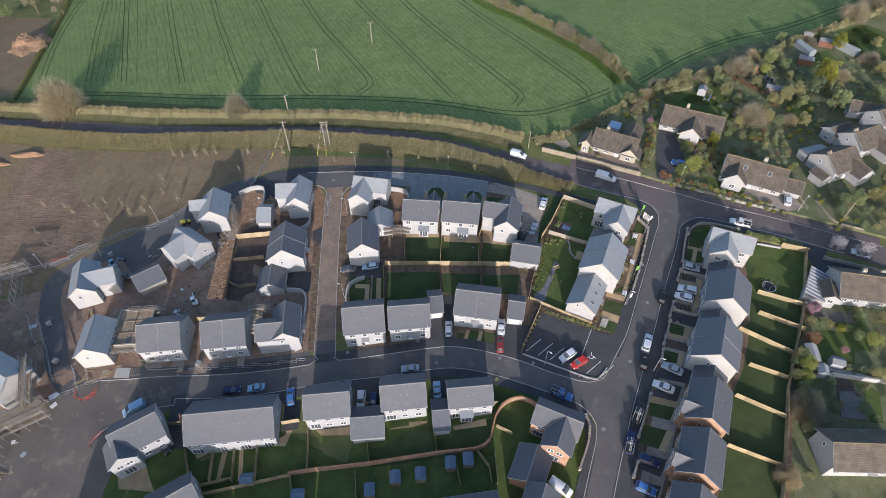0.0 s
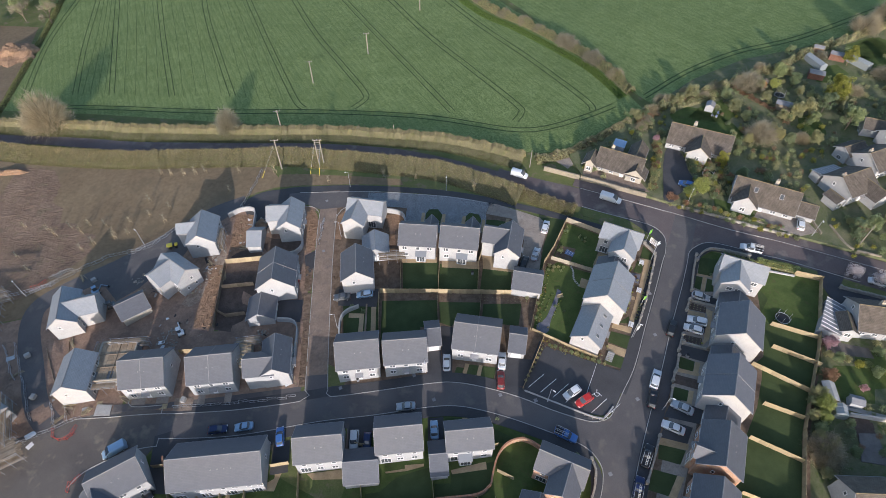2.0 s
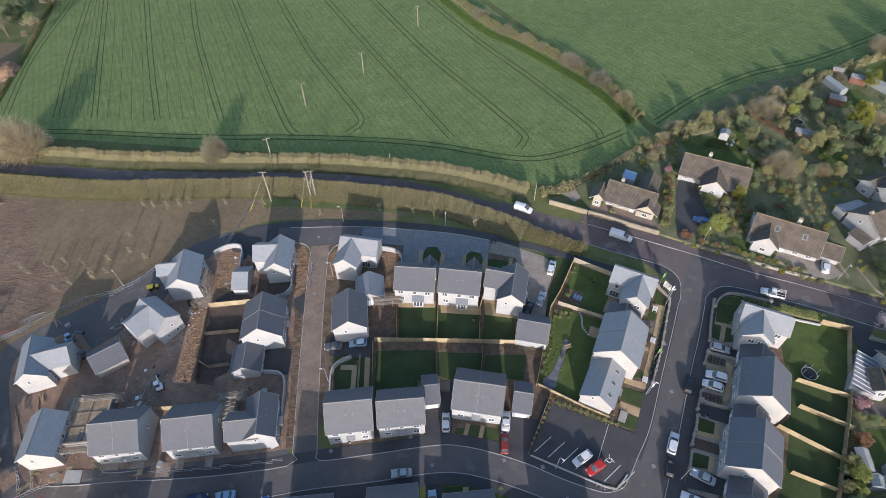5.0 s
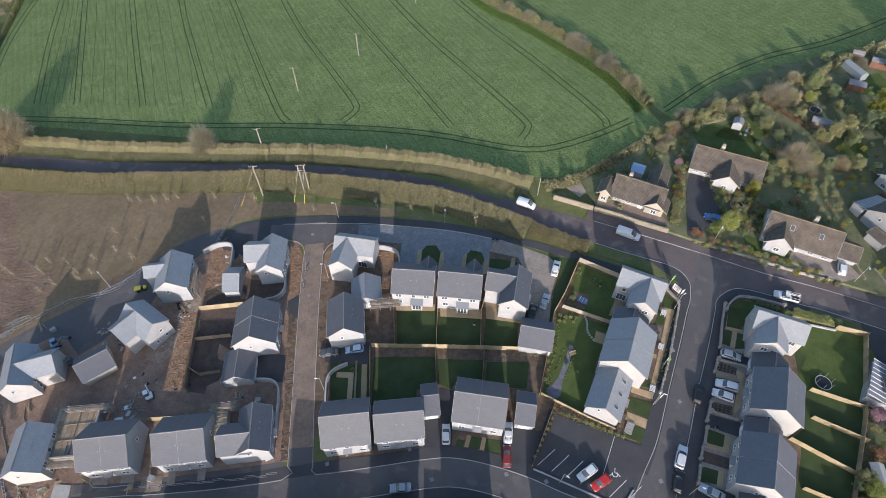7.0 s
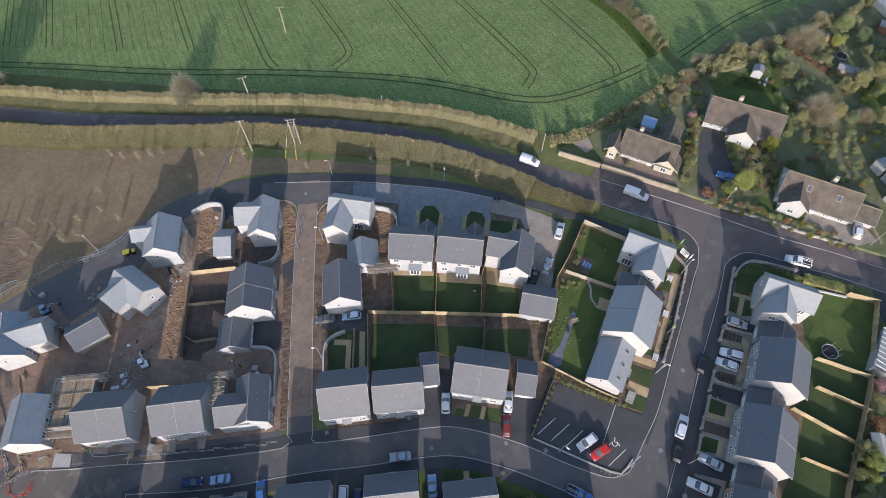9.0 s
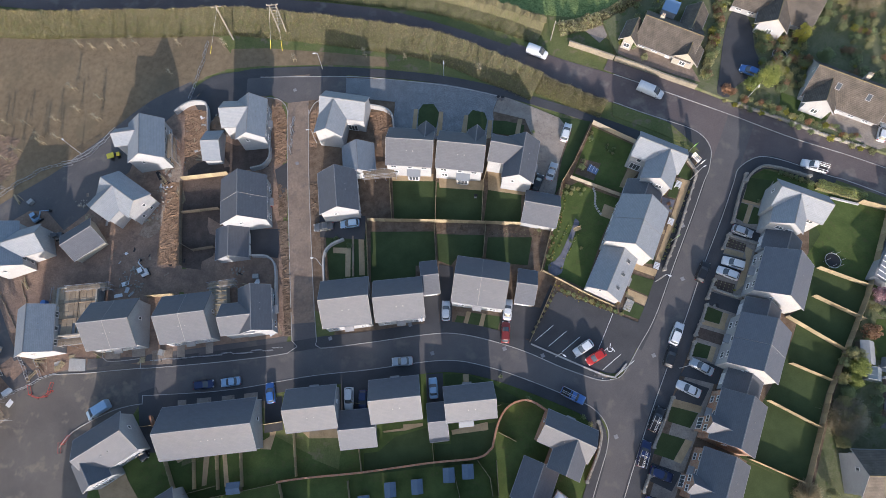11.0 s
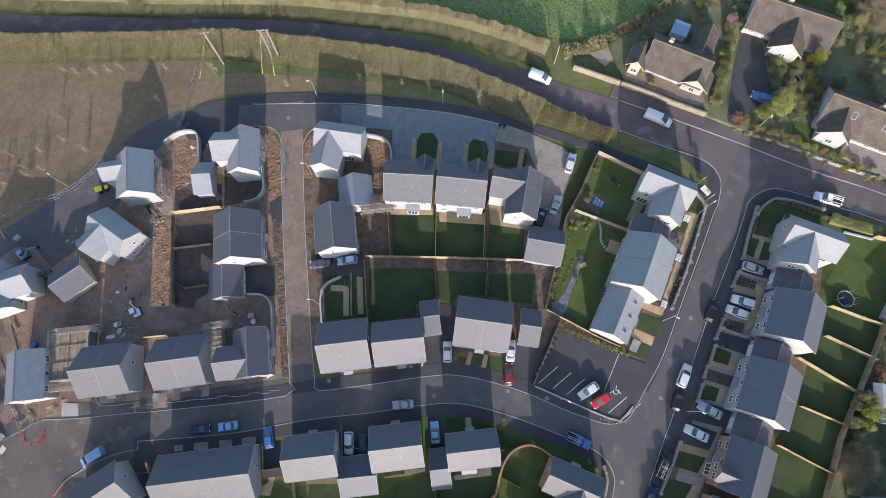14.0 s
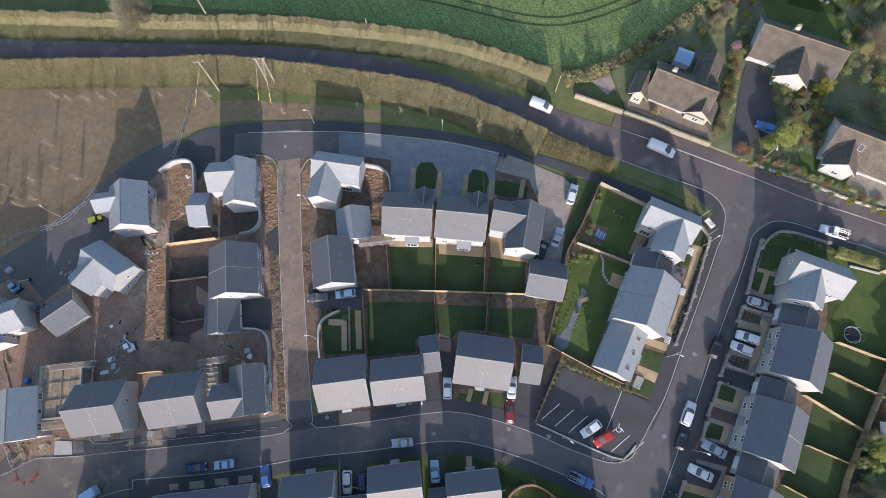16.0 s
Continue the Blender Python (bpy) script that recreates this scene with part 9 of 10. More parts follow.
scaffold(-76.6, 66.8, 6, 5.5, 1.4, 2.8, "low boarded scaffold between two unfinished houses")
scaffold(-59.6, 109.5, 98, 6, 1.2, 3.6, "tube scaffold beside the new house")

# rising building behind the scaffolds, stretched west out of view to shade the site
house([(-109.5, 63.2, 335.0, 26.0, 9.0, 5.2, 8.6)], "half-built house with bluish roof, unseen west part lengthened for shade", roof="slate_pale", front="a", vents=0)

# open floor deck of a house being built
t = thing("floor_deck", -76.2, 73.4, 5.5, "open timber floor deck of a house under construction", "timber deck", "site works")
part("block_wall", boxed(0, 0, -0.4, 8.0, 10.2, 3.0), "blockwork", t)
for i in range(7):
    for j in range(4):
        if (i, j) not in ((3, 0), (6, 0), (0, 0)):
            part("board", boxed(-3.45 + i * 1.15, -3.9 + j * 2.6, 2.62 + random.uniform(0, 0.03), 1.1, 2.54, 0.05, yaw=random.uniform(-0.6, 0.6)), "chipboard", t)
for xx, yy, sx, sy in ((0, -5.05, 8.2, 0.3), (0, 5.05, 8.2, 0.3), (-3.95, 0, 0.3, 9.8), (3.95, 0, 0.3, 9.8)):
    part("wall_plate", boxed(xx, yy, 2.6, sx, sy, 0.5), "cream", t)
for yy in (-1.6, 1.7):
    part("beam", boxed(0, yy, 2.68, 8.2, 0.16, 0.14), "timber_old", t)
for xx in (-3.9, 0.2, 3.9):
    part("beam", boxed(xx, 0, 2.7, 0.16, 10.2, 0.15), "timber_old", t)
# roof trusses standing open
t = thing("roof_truss_stack", -46.0, 75.0, 98, "open timber roof trusses of an unfinished garage", "roof trusses", "site works")
part("block_wall", boxed(0, 0, -0.4, 6.4, 3.6, 2.8), "cream", t)
for i in range(7):
    bm = bmesh.new()
    x = -3.0 + i
    rod(bm, (x, -1.9, 2.45), (x, 0, 3.9), 0.06, sides=4), rod(bm, (x, 1.9, 2.45), (x, 0, 3.9), 0.06, sides=4), rod(bm, (x, -1.9, 2.45), (x, 1.9, 2.45), 0.06, sides=4)
    part("truss", bm, "timber", t)
for yy, z in ((-1.0, 3.22), (1.0, 3.22)):
    part("batten", boxed(0, yy, z, 6.6, 0.09, 0.06), "timber", t)


def digger(x, y, yaw, col, label):
    t = thing("mini_digger", x, y, yaw, label, "digger", "site plant")
    for sx in (-0.65, 0.65):
        part("track", boxed(0, sx, 0, 1.9, 0.35, 0.5, bevel=0.15), "dark", t)
    part("body", boxed(-0.2, 0, 0.55, 1.5, 1.4, 0.7, bevel=0.1), col, t)
    cab = part("cab", boxed(0.1, 0.2, 1.2, 1.0, 0.85, 1.1, bevel=0.06), "glass", t)
    part("cab_roof", boxed(0.1, 0.2, 2.3, 1.1, 0.95, 0.08, bevel=0.02), col, cab)
    bm = bmesh.new()
    rod(bm, (0.6, -0.2, 0.9), (1.9, -0.2, 2.3), 0.13, sides=5)
    part("boom", bm, col, t)
    bm = bmesh.new()
    rod(bm, (1.9, -0.2, 2.3), (3.0, -0.2, 1.0), 0.1, sides=5)
    part("dipper", bm, col, t)
    part("bucket", boxed(3.05, -0.2, 0.4, 0.5, 0.55, 0.6, bevel=0.08), "dark", t)
    return t


digger(-63.6, 81.9, 120, "white", "small white tracked digger on the mud")
t = thing("site_dumper", -74.0, 109.4, 200, "small yellow site dumper with a dark skip", "dumper", "site plant")
for sx in (-0.75, 0.75):
    for sy in (-0.55, 0.55):
        bm = bmesh.new()
        rod(bm, (sx, sy - 0.14, 0.35), (sx, sy + 0.14, 0.35), 0.36, sides=12)
        part("wheel", bm, "dark", t)
part("chassis", boxed(-0.1, 0, 0.4, 2.0, 0.8, 0.35, bevel=0.05), "dark", t)
part("engine_cover", boxed(-0.85, 0, 0.7, 0.8, 0.9, 0.5, bevel=0.1), YELLOW, t)
part("seat", boxed(-0.3, 0, 0.75, 0.4, 0.45, 0.45, bevel=0.06), "dark", t)
bm = bmesh.new()
vs = [bm.verts.new((0.2 + dx, dy, dz)) for dx, dy, dz in ((0, -0.4, 0.7), (0, 0.4, 0.7), (1.0, -0.4, 0.7), (1.0, 0.4, 0.7), (-0.2, -0.65, 1.25), (-0.2, 0.65, 1.25), (1.35, -0.65, 1.2), (1.35, 0.65, 1.2))]
bmesh.ops.convex_hull(bm, input=vs)
part("skip", bm, YELLOW, t)
digger(-90.2, 95.0, 40, PAINT["ice"], "pale blue site machine on the mud")
digger(-84.5, 90.6, 200, PAINT["grey"], "grey site machine on the mud")

# heaps of waste, timber and block stacks on the mud
rs = random.Random(5)
for n, (x, y, k) in enumerate([(-62.6, 97.4, "r"), (-64.4, 94.4, "r"), (-61.0, 105.2, "r"), (-60.4, 107.6, "r"), (-62.2, 100.4, "r"), (-80.6, 98.4, "r"), (-50.5, 117.5, "r"), (-51.5, 115.0, "r"), (-49.5, 113.5, "r"), (-66.5, 82.5, "r"), (-67.8, 80.0, "r"), (-65.0, 79.0, "r"), (-58.2, 101.2, "t"), (-57.2, 98.8, "t"), (-62.2, 103.4, "t"), (-84.6, 63.5, "t"), (-88.0, 66.0, "t"), (-87.0, 72.0, "t"), (-90.5, 80.0, "t"), (-94.0, 66.0, "b"), (-86.0, 60.6, "t"), (-72.0, 64.8, "t"), (-58.0, 64.8, "b"), (-41.0, 78.5, "t"), (-39.0, 80.5, "b"), (-43.0, 81.8, "r"), (-96.0, 100.0, "t"), (-92.5, 99.0, "b"), (-53.5, 108.0, "t"), (-82.2, 77.6, "t"), (-104, 50, "t"), (-99, 50, "r"), (-95, 40, "t"), (-98, 37, "r"), (-101, 72, "t"), (-100.5, 77, "b")]):
    if k == "r":
        t = thing("rubble_heap", x, y, 0, "loose heap of pale rubble and wrapping on soil", "rubble", "rubble heaps")
        for i in range(16):
            s = rs.uniform(0.12, 0.4)
            share("lump", STONE, t, pose(rs.gauss(0, 0.8), rs.gauss(0, 0.7), rs.uniform(0.0, 0.2), rs.uniform(0, 40), rs.uniform(0, 40), rs.uniform(0, 360)) @ Matrix.Diagonal((s * 3, s * 2.6, s * 3, 1)))
    elif k == "t":
        t = thing("timber_stack", x, y, rs.uniform(0, 180), "loose stack of sawn timber lengths", "timber", "timber stacks")
        for i in range(9):
            part("plank", boxed(rs.uniform(-0.3, 0.3), rs.uniform(-0.6, 0.6), rs.uniform(0, 0.1) + 0.08 * (i % 4), rs.uniform(1.6, 3.2), 0.16, 0.07, yaw=rs.uniform(-14, 14)), "timber" if i % 2 else "timber_old", t)
    else:
        t = thing("block_pallet", x, y, rs.uniform(0, 90), "pallet of grey concrete blocks", "pallet", "block pallets")
        part("pallet", boxed(0, 0, 0, 1.2, 1.0, 0.14), "timber_old", t)
        for i in range(8):
            part("block", boxed(-0.45 + 0.3 * (i % 4), 0, 0.14 + 0.42 * (i // 4), 0.28, 0.95, 0.4), "kerb", t)

# garden things
def shed(x, y, yaw, label, w=2.4, d=1.9, roof="grey_trim", wood="timber_old"):
    t = thing("shed", x, y, yaw, label, "shed", "garden sheds")
    bm = bmesh.new()
    vs = [bm.verts.new((sx * w / 2, sy * d / 2, z)) for sx in (-1, 1) for sy in (-1, 1) for z in (-0.3, 1.8)] + [bm.verts.new((sx * w / 2, 0, 2.3)) for sx in (-1, 1)]
    bmesh.ops.convex_hull(bm, input=vs)
    part("wall", bm, wood, t)
    for s in (-1, 1):
        bm = bmesh.new()
        vs = [bm.verts.new((sx * (w / 2 + 0.12), yy, zz + dz)) for sx in (-1, 1) for yy, zz in ((0, 2.36), (s * (d / 2 + 0.15), 1.76)) for dz in (0, 0.05)]
        bmesh.ops.convex_hull(bm, input=vs)
        part("roof", bm, roof, t)
    part("door", boxed(0, -d / 2 - 0.02, 0.05, 0.8, 0.04, 1.65), wood, t)
    return t


M["red_wood"] = mat("red_brown_timber", (0.14, 0.07, 0.05), (0.19, 0.1, 0.07), 0.8, 7, 0.85, 0.3, 0.01)
M["orange_wood"] = mat("orange_stained_timber", (0.3, 0.15, 0.06), (0.38, 0.2, 0.085), 0.8, 7, 0.85, 0.3, 0.01)
BLUE_FELT = mat("blue_grey_felt", (0.1, 0.14, 0.2), (0.13, 0.18, 0.25), 0.5, 8, 0.8, 0.2)
M["felt"] = BLUE_FELT
for x, y, a in ((-9.6, 38.5, 95), (-4.5, 39.0, 95), (1.5, 41.0, 92), (5.1, 41.6, 92), (-40.0, 38.9, 5), (-14.6, 36.2, 95), (-28.9, 35.7, 5), (21.8, 95.2, 350)):
    shed(x, y, a, "small timber garden shed with blue-grey felt roof", roof="felt")
for x, y, a, w in ((126.4, 180.0, 150, 3.0), (104.9, 152.4, 150, 4.5)):
    shed(x, y, a, "timber garden shed in an old garden", w=w, d=2.8 if w > 3 else 1.9)


shed(83.3, 153.9, 62, "white summerhouse with a grey felt roof on the lawn", w=2.8, d=2.4, wood="render")
shed(103.0, 163.6, 60, "small orange-brown timber shed by the conifer", w=1.9, d=1.7, wood="orange_wood", roof="timber_old")
shed(130.8, 175.6, 150, "red-brown timber shed with a grey roof", w=4.6, d=2.8, wood="red_wood")
shed(120.3, 166.6, 155, "red-brown workshop with a grey felt roof", w=4.4, d=3.0, wood="red_wood")


def trampoline(x, y):
    t = thing("trampoline", x, y, 0, "round trampoline with a dark mat on the lawn", "trampoline")
    bm = bmesh.new()
    rod(bm, (0, 0, 0.62), (0, 0, 0.66), 1.35, sides=24)
    part("mat", bm, "dark", t)
    bm = bmesh.new()
    bmesh.ops.create_circle(bm, segments=24, radius=1.55)
    ring = [v.co + Vector((0, 0, 0.65)) for v in bm.verts]
    bm.clear()
    for a, b in zip(ring, ring[1:] + ring[:1]):
        rod(bm, a, b, 0.06, sides=5)
    part("rim", bm, "steel", t)
    for k in range(6):
        a = k * math.pi / 3
        bm = bmesh.new()
        rod(bm, (1.5 * math.cos(a), 1.5 * math.sin(a), -0.2), (1.5 * math.cos(a), 1.5 * math.sin(a), 2.3), 0.03, sides=5)
        part("leg", bm, "steel", t)
    return t


trampoline(78.4, 80.2), trampoline(74.7, 125.8), trampoline(105.9, 158.0)


def greenhouse(x, y, yaw, L=6.0):
    t = thing("greenhouse", x, y, yaw, "glass greenhouse with a white frame", "greenhouse", "greenhouses")
    bm = bmesh.new()
    vs = [bm.verts.new((sx * L / 2, sy * 1.2, z)) for sx in (-1, 1) for sy in (-1, 1) for z in (-0.2, 1.7)] + [bm.verts.new((sx * L / 2, 0, 2.4)) for sx in (-1, 1)]
    bmesh.ops.convex_hull(bm, input=vs)
    part("glazing", bm, "glazing", t)
    n = int(L / 0.75)
    for i in range(n + 1):
        xx = -L / 2 + L * i / n
        bm = bmesh.new()
        for s in (-1, 1):
            rod(bm, (xx, s * 1.22, 0), (xx, s * 1.22, 1.72), 0.035, sides=4), rod(bm, (xx, s * 1.22, 1.72), (xx, 0, 2.43), 0.035, sides=4)
        part("rib", bm, "tube", t)
    return t


shed(80.8, 62.1, 80, "low outbuilding with a pale sheet roof", w=4.2, d=2.3, roof="kerb"), shed(85.2, 60.0, 162, "grey-roofed garden shed with white walls", w=2.4, d=2.0, wood="render")
greenhouse(81.4, 58.2, 75, 2.4), greenhouse(122.8, 173.2, 284, 7.4), greenhouse(136.0, 171.6, 300, 7.0)

# bollards on the car park corner
for x, y in ((30.2, 58.9), (31.6, 58.2), (33.1, 58.0), (34.7, 58.4), (36.0, 59.6)):
    t = thing("bollard", x, y, 0, "short white-topped bollard on the kerb", "bollard", "bollards")
    bm = bmesh.new()
    rod(bm, (0, 0, -0.2), (0, 0, 0.85), 0.07, sides=8)
    b = part("post", bm, "dark", t)
    bm = bmesh.new()
    rod(bm, (0, 0, 0.85), (0, 0, 1.0), 0.075, sides=8)
    part("band", bm, "white", b)


# cabinets, bins and drain covers
for x, y in ((-19.5, 69.2), (-18.7, 68.8), (68.5, 70.8), (54.8, 71.8), (8.0, 96.5), (14.5, 119.2), (13.6, 119.4)):
    t = thing("wheelie_bin", x, y, random.uniform(0, 360), "wheeled refuse bin standing outdoors", "bin", "wheeled bins")
    bm = boxed(0, 0, 0.05, 0.55, 0.6, 0.95, bevel=0.04)
    part("bin_body", bm, "grey_trim", t)
    part("lid", boxed(0, -0.03, 1.0, 0.6, 0.7, 0.08, bevel=0.02), "dark", t)
for x, y in ((50.5, 88.6), (49.2, 77.5), (42.0, 62.5), (54.0, 101.5), (33.5, 47.5), (-22.5, 67.2), (20.5, 62.9), (-6, 69.6), (-34, 57.8), (-1.5, 63.8), (13, 64.4), (-31.5, 106), (-33, 124.2)):
    bm = boxed(0, 0, 0, 0.75, 0.75, 0.03, bevel=0.01)
    ob = link("manhole_cover", mesh_of(bm, "manhole_cover", "grey_trim"), None, "square inspection cover set in the road", category="manhole cover", group="manhole covers")
    ob.matrix_basis = pose(x, y, gz(x, y) + 0.1) @ Matrix.Rotation(math.atan(0.0844), 4, "X") @ Matrix.Rotation(-math.atan(0.0681), 4, "Y") @ pose(0, 0, 0, 0, 0, 20)
# flag signs
def flag_sign(x, y, yaw, col, label):
    t = thing("flag_sign", x, y, yaw, label, "sign", "flag signs")
    bm = bmesh.new()
    rod(bm, (0, 0, -0.2), (0, 0, 4.2), 0.04, sides=6)
    part("pole", bm, "steel", t)
    part("flag", boxed(0.42, 0, 2.6, 0.8, 0.02, 1.5), col, t)


GREEN = paint("green_cloth", (0.2, 0.5, 0.05), 0.8)
flag_sign(53.2, 104.4, 30, GREEN, "green flag on a slim pole on the corner")
flag_sign(47.4, 85.0, 30, GREEN, "green flag on a slim pole by the wall")
flag_sign(54.2, 100.6, 30, "white", "white flag on a slim pole on the corner")
# flag shape that stands in for a white street lamp
flag_sign(44.2, 77.2, 30, "white", "white panel on a slim pole standing for a street lamp")

# sign board on the corner, benches and slatted steps of the front gardens
t = thing("sign_board", 54.2, 102.6, 305, "large white sign board on two posts at the corner", "sign", z=gz(54.2, 102.6) + 0.05)
for sx in (-0.8, 0.8):
    part("post", boxed(sx, 0, -0.2, 0.1, 0.1, 3.0), "timber", t)
b = part("board", boxed(0, -0.08, 1.0, 2.0, 0.05, 1.8), "white", t)
for i in range(4):
    part("text_bar", boxed(-0.1 * (i % 2), -0.11, 1.25 + 0.38 * i, 1.5 - 0.2 * (i % 2), 0.012, 0.16), "grey_trim", b)
for x, y, a, lab in ((48.1, 89.5, 66, "white slatted steps up to a front door"), (44.3, 80.3, 66, "white slatted steps beside the front path"), (50.4, 97.4, 65, "white slatted garden table on the lawn")):
    t = thing("slatted_steps" if "steps" in lab else "garden_table", x, y, a, lab, "steps" if "steps" in lab else "table", z=gz(x, y) + 0.09)
    for i in range(5):
        part("slat", boxed(-0.6 + 0.3 * i, 0, 0.24 if "steps" in lab else 0.6, 0.2, 1.1, 0.05), "white", t)
    for sy in (-0.45, 0.45):
        part("bearer", boxed(0, sy, 0, 1.5, 0.08, 0.24 if "steps" in lab else 0.6), "white", t)

# chimneys and roof windows of the older houses
for x, y, z, a in ((49.0, 133.4, 5.0, 333), (74.0, 141.0, 5.3, 336), (88.0, 116.5, 5.6, 333), (104.4, 116.9, 6.3, 22), (115.0, 125.2, 6.3, 23), (97.0, 79.5, 5.3, 350)):
    t = thing("chimney", x, y, a, "stubby rendered chimney with clay pots", "chimney", "chimneys", z=gz(x, y) + z)
    part("shaft", boxed(0, 0, -1.6, 0.9, 0.7, 3.0), "cream", t)
    for sx in (-0.2, 0.2):
        bm = bmesh.new()
        rod(bm, (sx, 0, 1.4), (sx, 0, 1.85), 0.12, 0.1, 8)
        part("pot", bm, "brick", t)

# ---- back garden pieces of the corner range ----
M["blue_mat"] = mat("blue_outdoor_mat", (0.12, 0.17, 0.3), (0.2, 0.26, 0.4), 2.0, 9, 0.9, 0.2, 0.01)
t = thing("outdoor_rug", 33.4, 102.0, 60, "blue patterned outdoor mat on the brown bed", "outdoor rug", z=gz(33.4, 102.0) + 0.09)
part("mat", boxed(0, 0, 0, 2.4, 2.2, 0.03), "blue_mat", t)
for i in range(3):
    part("stripe", boxed(0, -0.7 + 0.7 * i, 0.031, 1.9 - 0.4 * abs(i - 1), 0.09, 0.006), "white", t)
for i in range(11):
    a = i / 10
    x, y = 33.0 + 0.9 * a * a + 0.25 * math.sin(7 * a), 97.4 - 5.6 * a
    ob = link("stepping_stone", mesh_of(boxed(0, 0, 0, 0.55, 0.42, 0.06, bevel=0.02), "stepping_stone", "kerb"), None, "pale stepping stone set in the lawn", category="stepping stone", group="stepping stones")
    ob.matrix_basis = pose(x, y, gz(x, y) + 0.05, 0, 0, 60 + 30 * math.sin(5 * a))


def bench(x, y, yaw, label):
    t = thing("bench", x, y, yaw, label, "bench", "garden benches", z=gz(x, y) + 0.06)
    for i in range(4):
        part("slat", boxed(0, -0.24 + 0.16 * i, 0.42, 1.6, 0.13, 0.04), "timber", t)
    for i in range(3):
        part("back_slat", boxed(0, 0.34, 0.55 + 0.16 * i, 1.6, 0.04, 0.12), "timber", t)
    for sx in (-0.7, 0.7):
        for yy, hh in ((-0.24, 0.42), (0.3, 0.95)):
            part("leg", boxed(sx, yy, 0, 0.07, 0.07, hh), "timber", t)


bench(29.0, 88.5, 20, "pale timber bench on the corner lawn")
for x, y, a in ((85.2, 151.2, 20), (83.3, 150.6, 70), (84.3, 149.9, 130)):
    t = thing("garden_chair", x, y, a, "pale lilac folding garden chair on the lawn", "garden chair", "garden chairs")
    part("seat", boxed(0, 0, 0.42, 0.5, 0.5, 0.05), "blue_mat", t)
    part("backrest", boxed(0, 0.27, 0.5, 0.5, 0.05, 0.5), "blue_mat", t)
    for sx in (-0.22, 0.22):
        for sy in (-0.22, 0.22):
            part("leg", boxed(sx, sy, 0, 0.04, 0.04, 0.42), "white", t)
# paved circle on the lawn
bm = bmesh.new()
rod(bm, (0, 0, -0.1), (0, 0, 0.09), 1.5, sides=28)
ob = link("paved_circle", mesh_of(bm, "paved_circle", "slate_chip"), None, "round slate-chip circle in the lawn", category="paving", kind="structure")
ob.matrix_basis = pose(24.0, 80.4, gz(24.0, 80.4) + 0.02) @ Matrix.Rotation(math.atan(0.0844), 4, "X") @ Matrix.Rotation(-math.atan(0.0681), 4, "Y")

# roof windows in the low cottage and steps up from the car park
def roof_window(x, y, z, yaw, tilt, w=0.6, d=0.85):
    t = thing("roof_window", x, y, yaw, "small tilted roof window set in slate", "roof window", "roof windows", z=gz(x, y) + z)
    part("frame", boxed(0, 0, -0.03, w + 0.18, d + 0.18, 0.1), "fascia", t).matrix_basis = pose(0, 0, 0, tilt, 0, 0)
    part("pane", boxed(0, 0, 0.06, w, d, 0.03), "glass", t).matrix_basis = pose(0, 0, 0, tilt, 0, 0)


u, n = Vector((math.cos(radians(63)), math.sin(radians(63)))), Vector((math.sin(radians(63)), -math.cos(radians(63))))
for k in (-3.0, 0.0, 3.0):
    p = Vector((34.4, 78.4)) + u * k + n * 1.9
    roof_window(p.x, p.y, 6.0 - 1.9 * 2.8 / 3.6 + 0.06 + gz(34.4, 78.4) - gz(p.x, p.y), 63, -math.degrees(math.atan(2.8 / 3.6)) * -1)
for i in range(5):
    x, y = 37.6 + 0.22 * i, 71.6 + 0.42 * i
    ob = link("step", mesh_of(boxed(0, 0, -0.3, 1.5, 0.42, 0.45 + 0.06 * i), "step", "kerb"), None, "pale concrete garden step", category="step", group="garden steps")
    ob.matrix_basis = pose(x, y, gz(x, y), 0, 0, -26)

u, n = Vector((math.cos(radians(-26.6)), math.sin(radians(-26.6)))), Vector((-math.sin(radians(26.6)), -math.cos(radians(26.6))))
for k in (-2.6, 3.6):
    p = Vector((85.8, 115.8)) + u * k + n * 2.0
    roof_window(p.x, p.y, 6.5 - 2.0 * 4.1 / 5.1 + 0.08 + gz(85.8, 115.8) - gz(p.x, p.y), -26.6, math.degrees(math.atan(4.1 / 5.1)), 0.8, 1.2)

# timber edging, sheets and litter along the site road
rs = random.Random(31)
for a, b in (((-96.7, 78.8), (-89.1, 67.4)), ((-91.6, 80.2), (-85.0, 65.4)), ((-88.4, 66.4), (-83.2, 60.9))):
    n = round(math.dist(a, b) / 3.6)
    for i in range(n):
        x, y = a[0] + (b[0] - a[0]) * (i + 0.5) / n, a[1] + (b[1] - a[1]) * (i + 0.5) / n
        t = thing("edging_board", x, y, math.degrees(math.atan2(b[1] - a[1], b[0] - a[0])) + rs.uniform(-2, 2), "weathered timber edging board pinned along the road", "edging board", "edging boards")
        part("board", boxed(0, 0, 0, 3.5, 0.08, 0.28), "timber_old", t)
        for sx in (-1.4, 1.4):
            part("pin", boxed(sx, 0.07, -0.2, 0.05, 0.05, 0.6), "timber", t)


def litter(x, y, yaw, L, W, colour, label):
    t = thing("board_offcut", x, y, yaw, label, "offcut", "site litter")
    bm = bmesh.new()
    box(bm, 0, 0, 0.05, L, W, 0.04)
    bmesh.ops.subdivide_edges(bm, edges=bm.edges, cuts=2, use_grid_fill=True)
    for v in bm.verts:
        v.co.z += 0.12 * noise.noise(v.co * 1.3 + Vector((x, y, 0)))
    part("sheet", bm, colour, t)


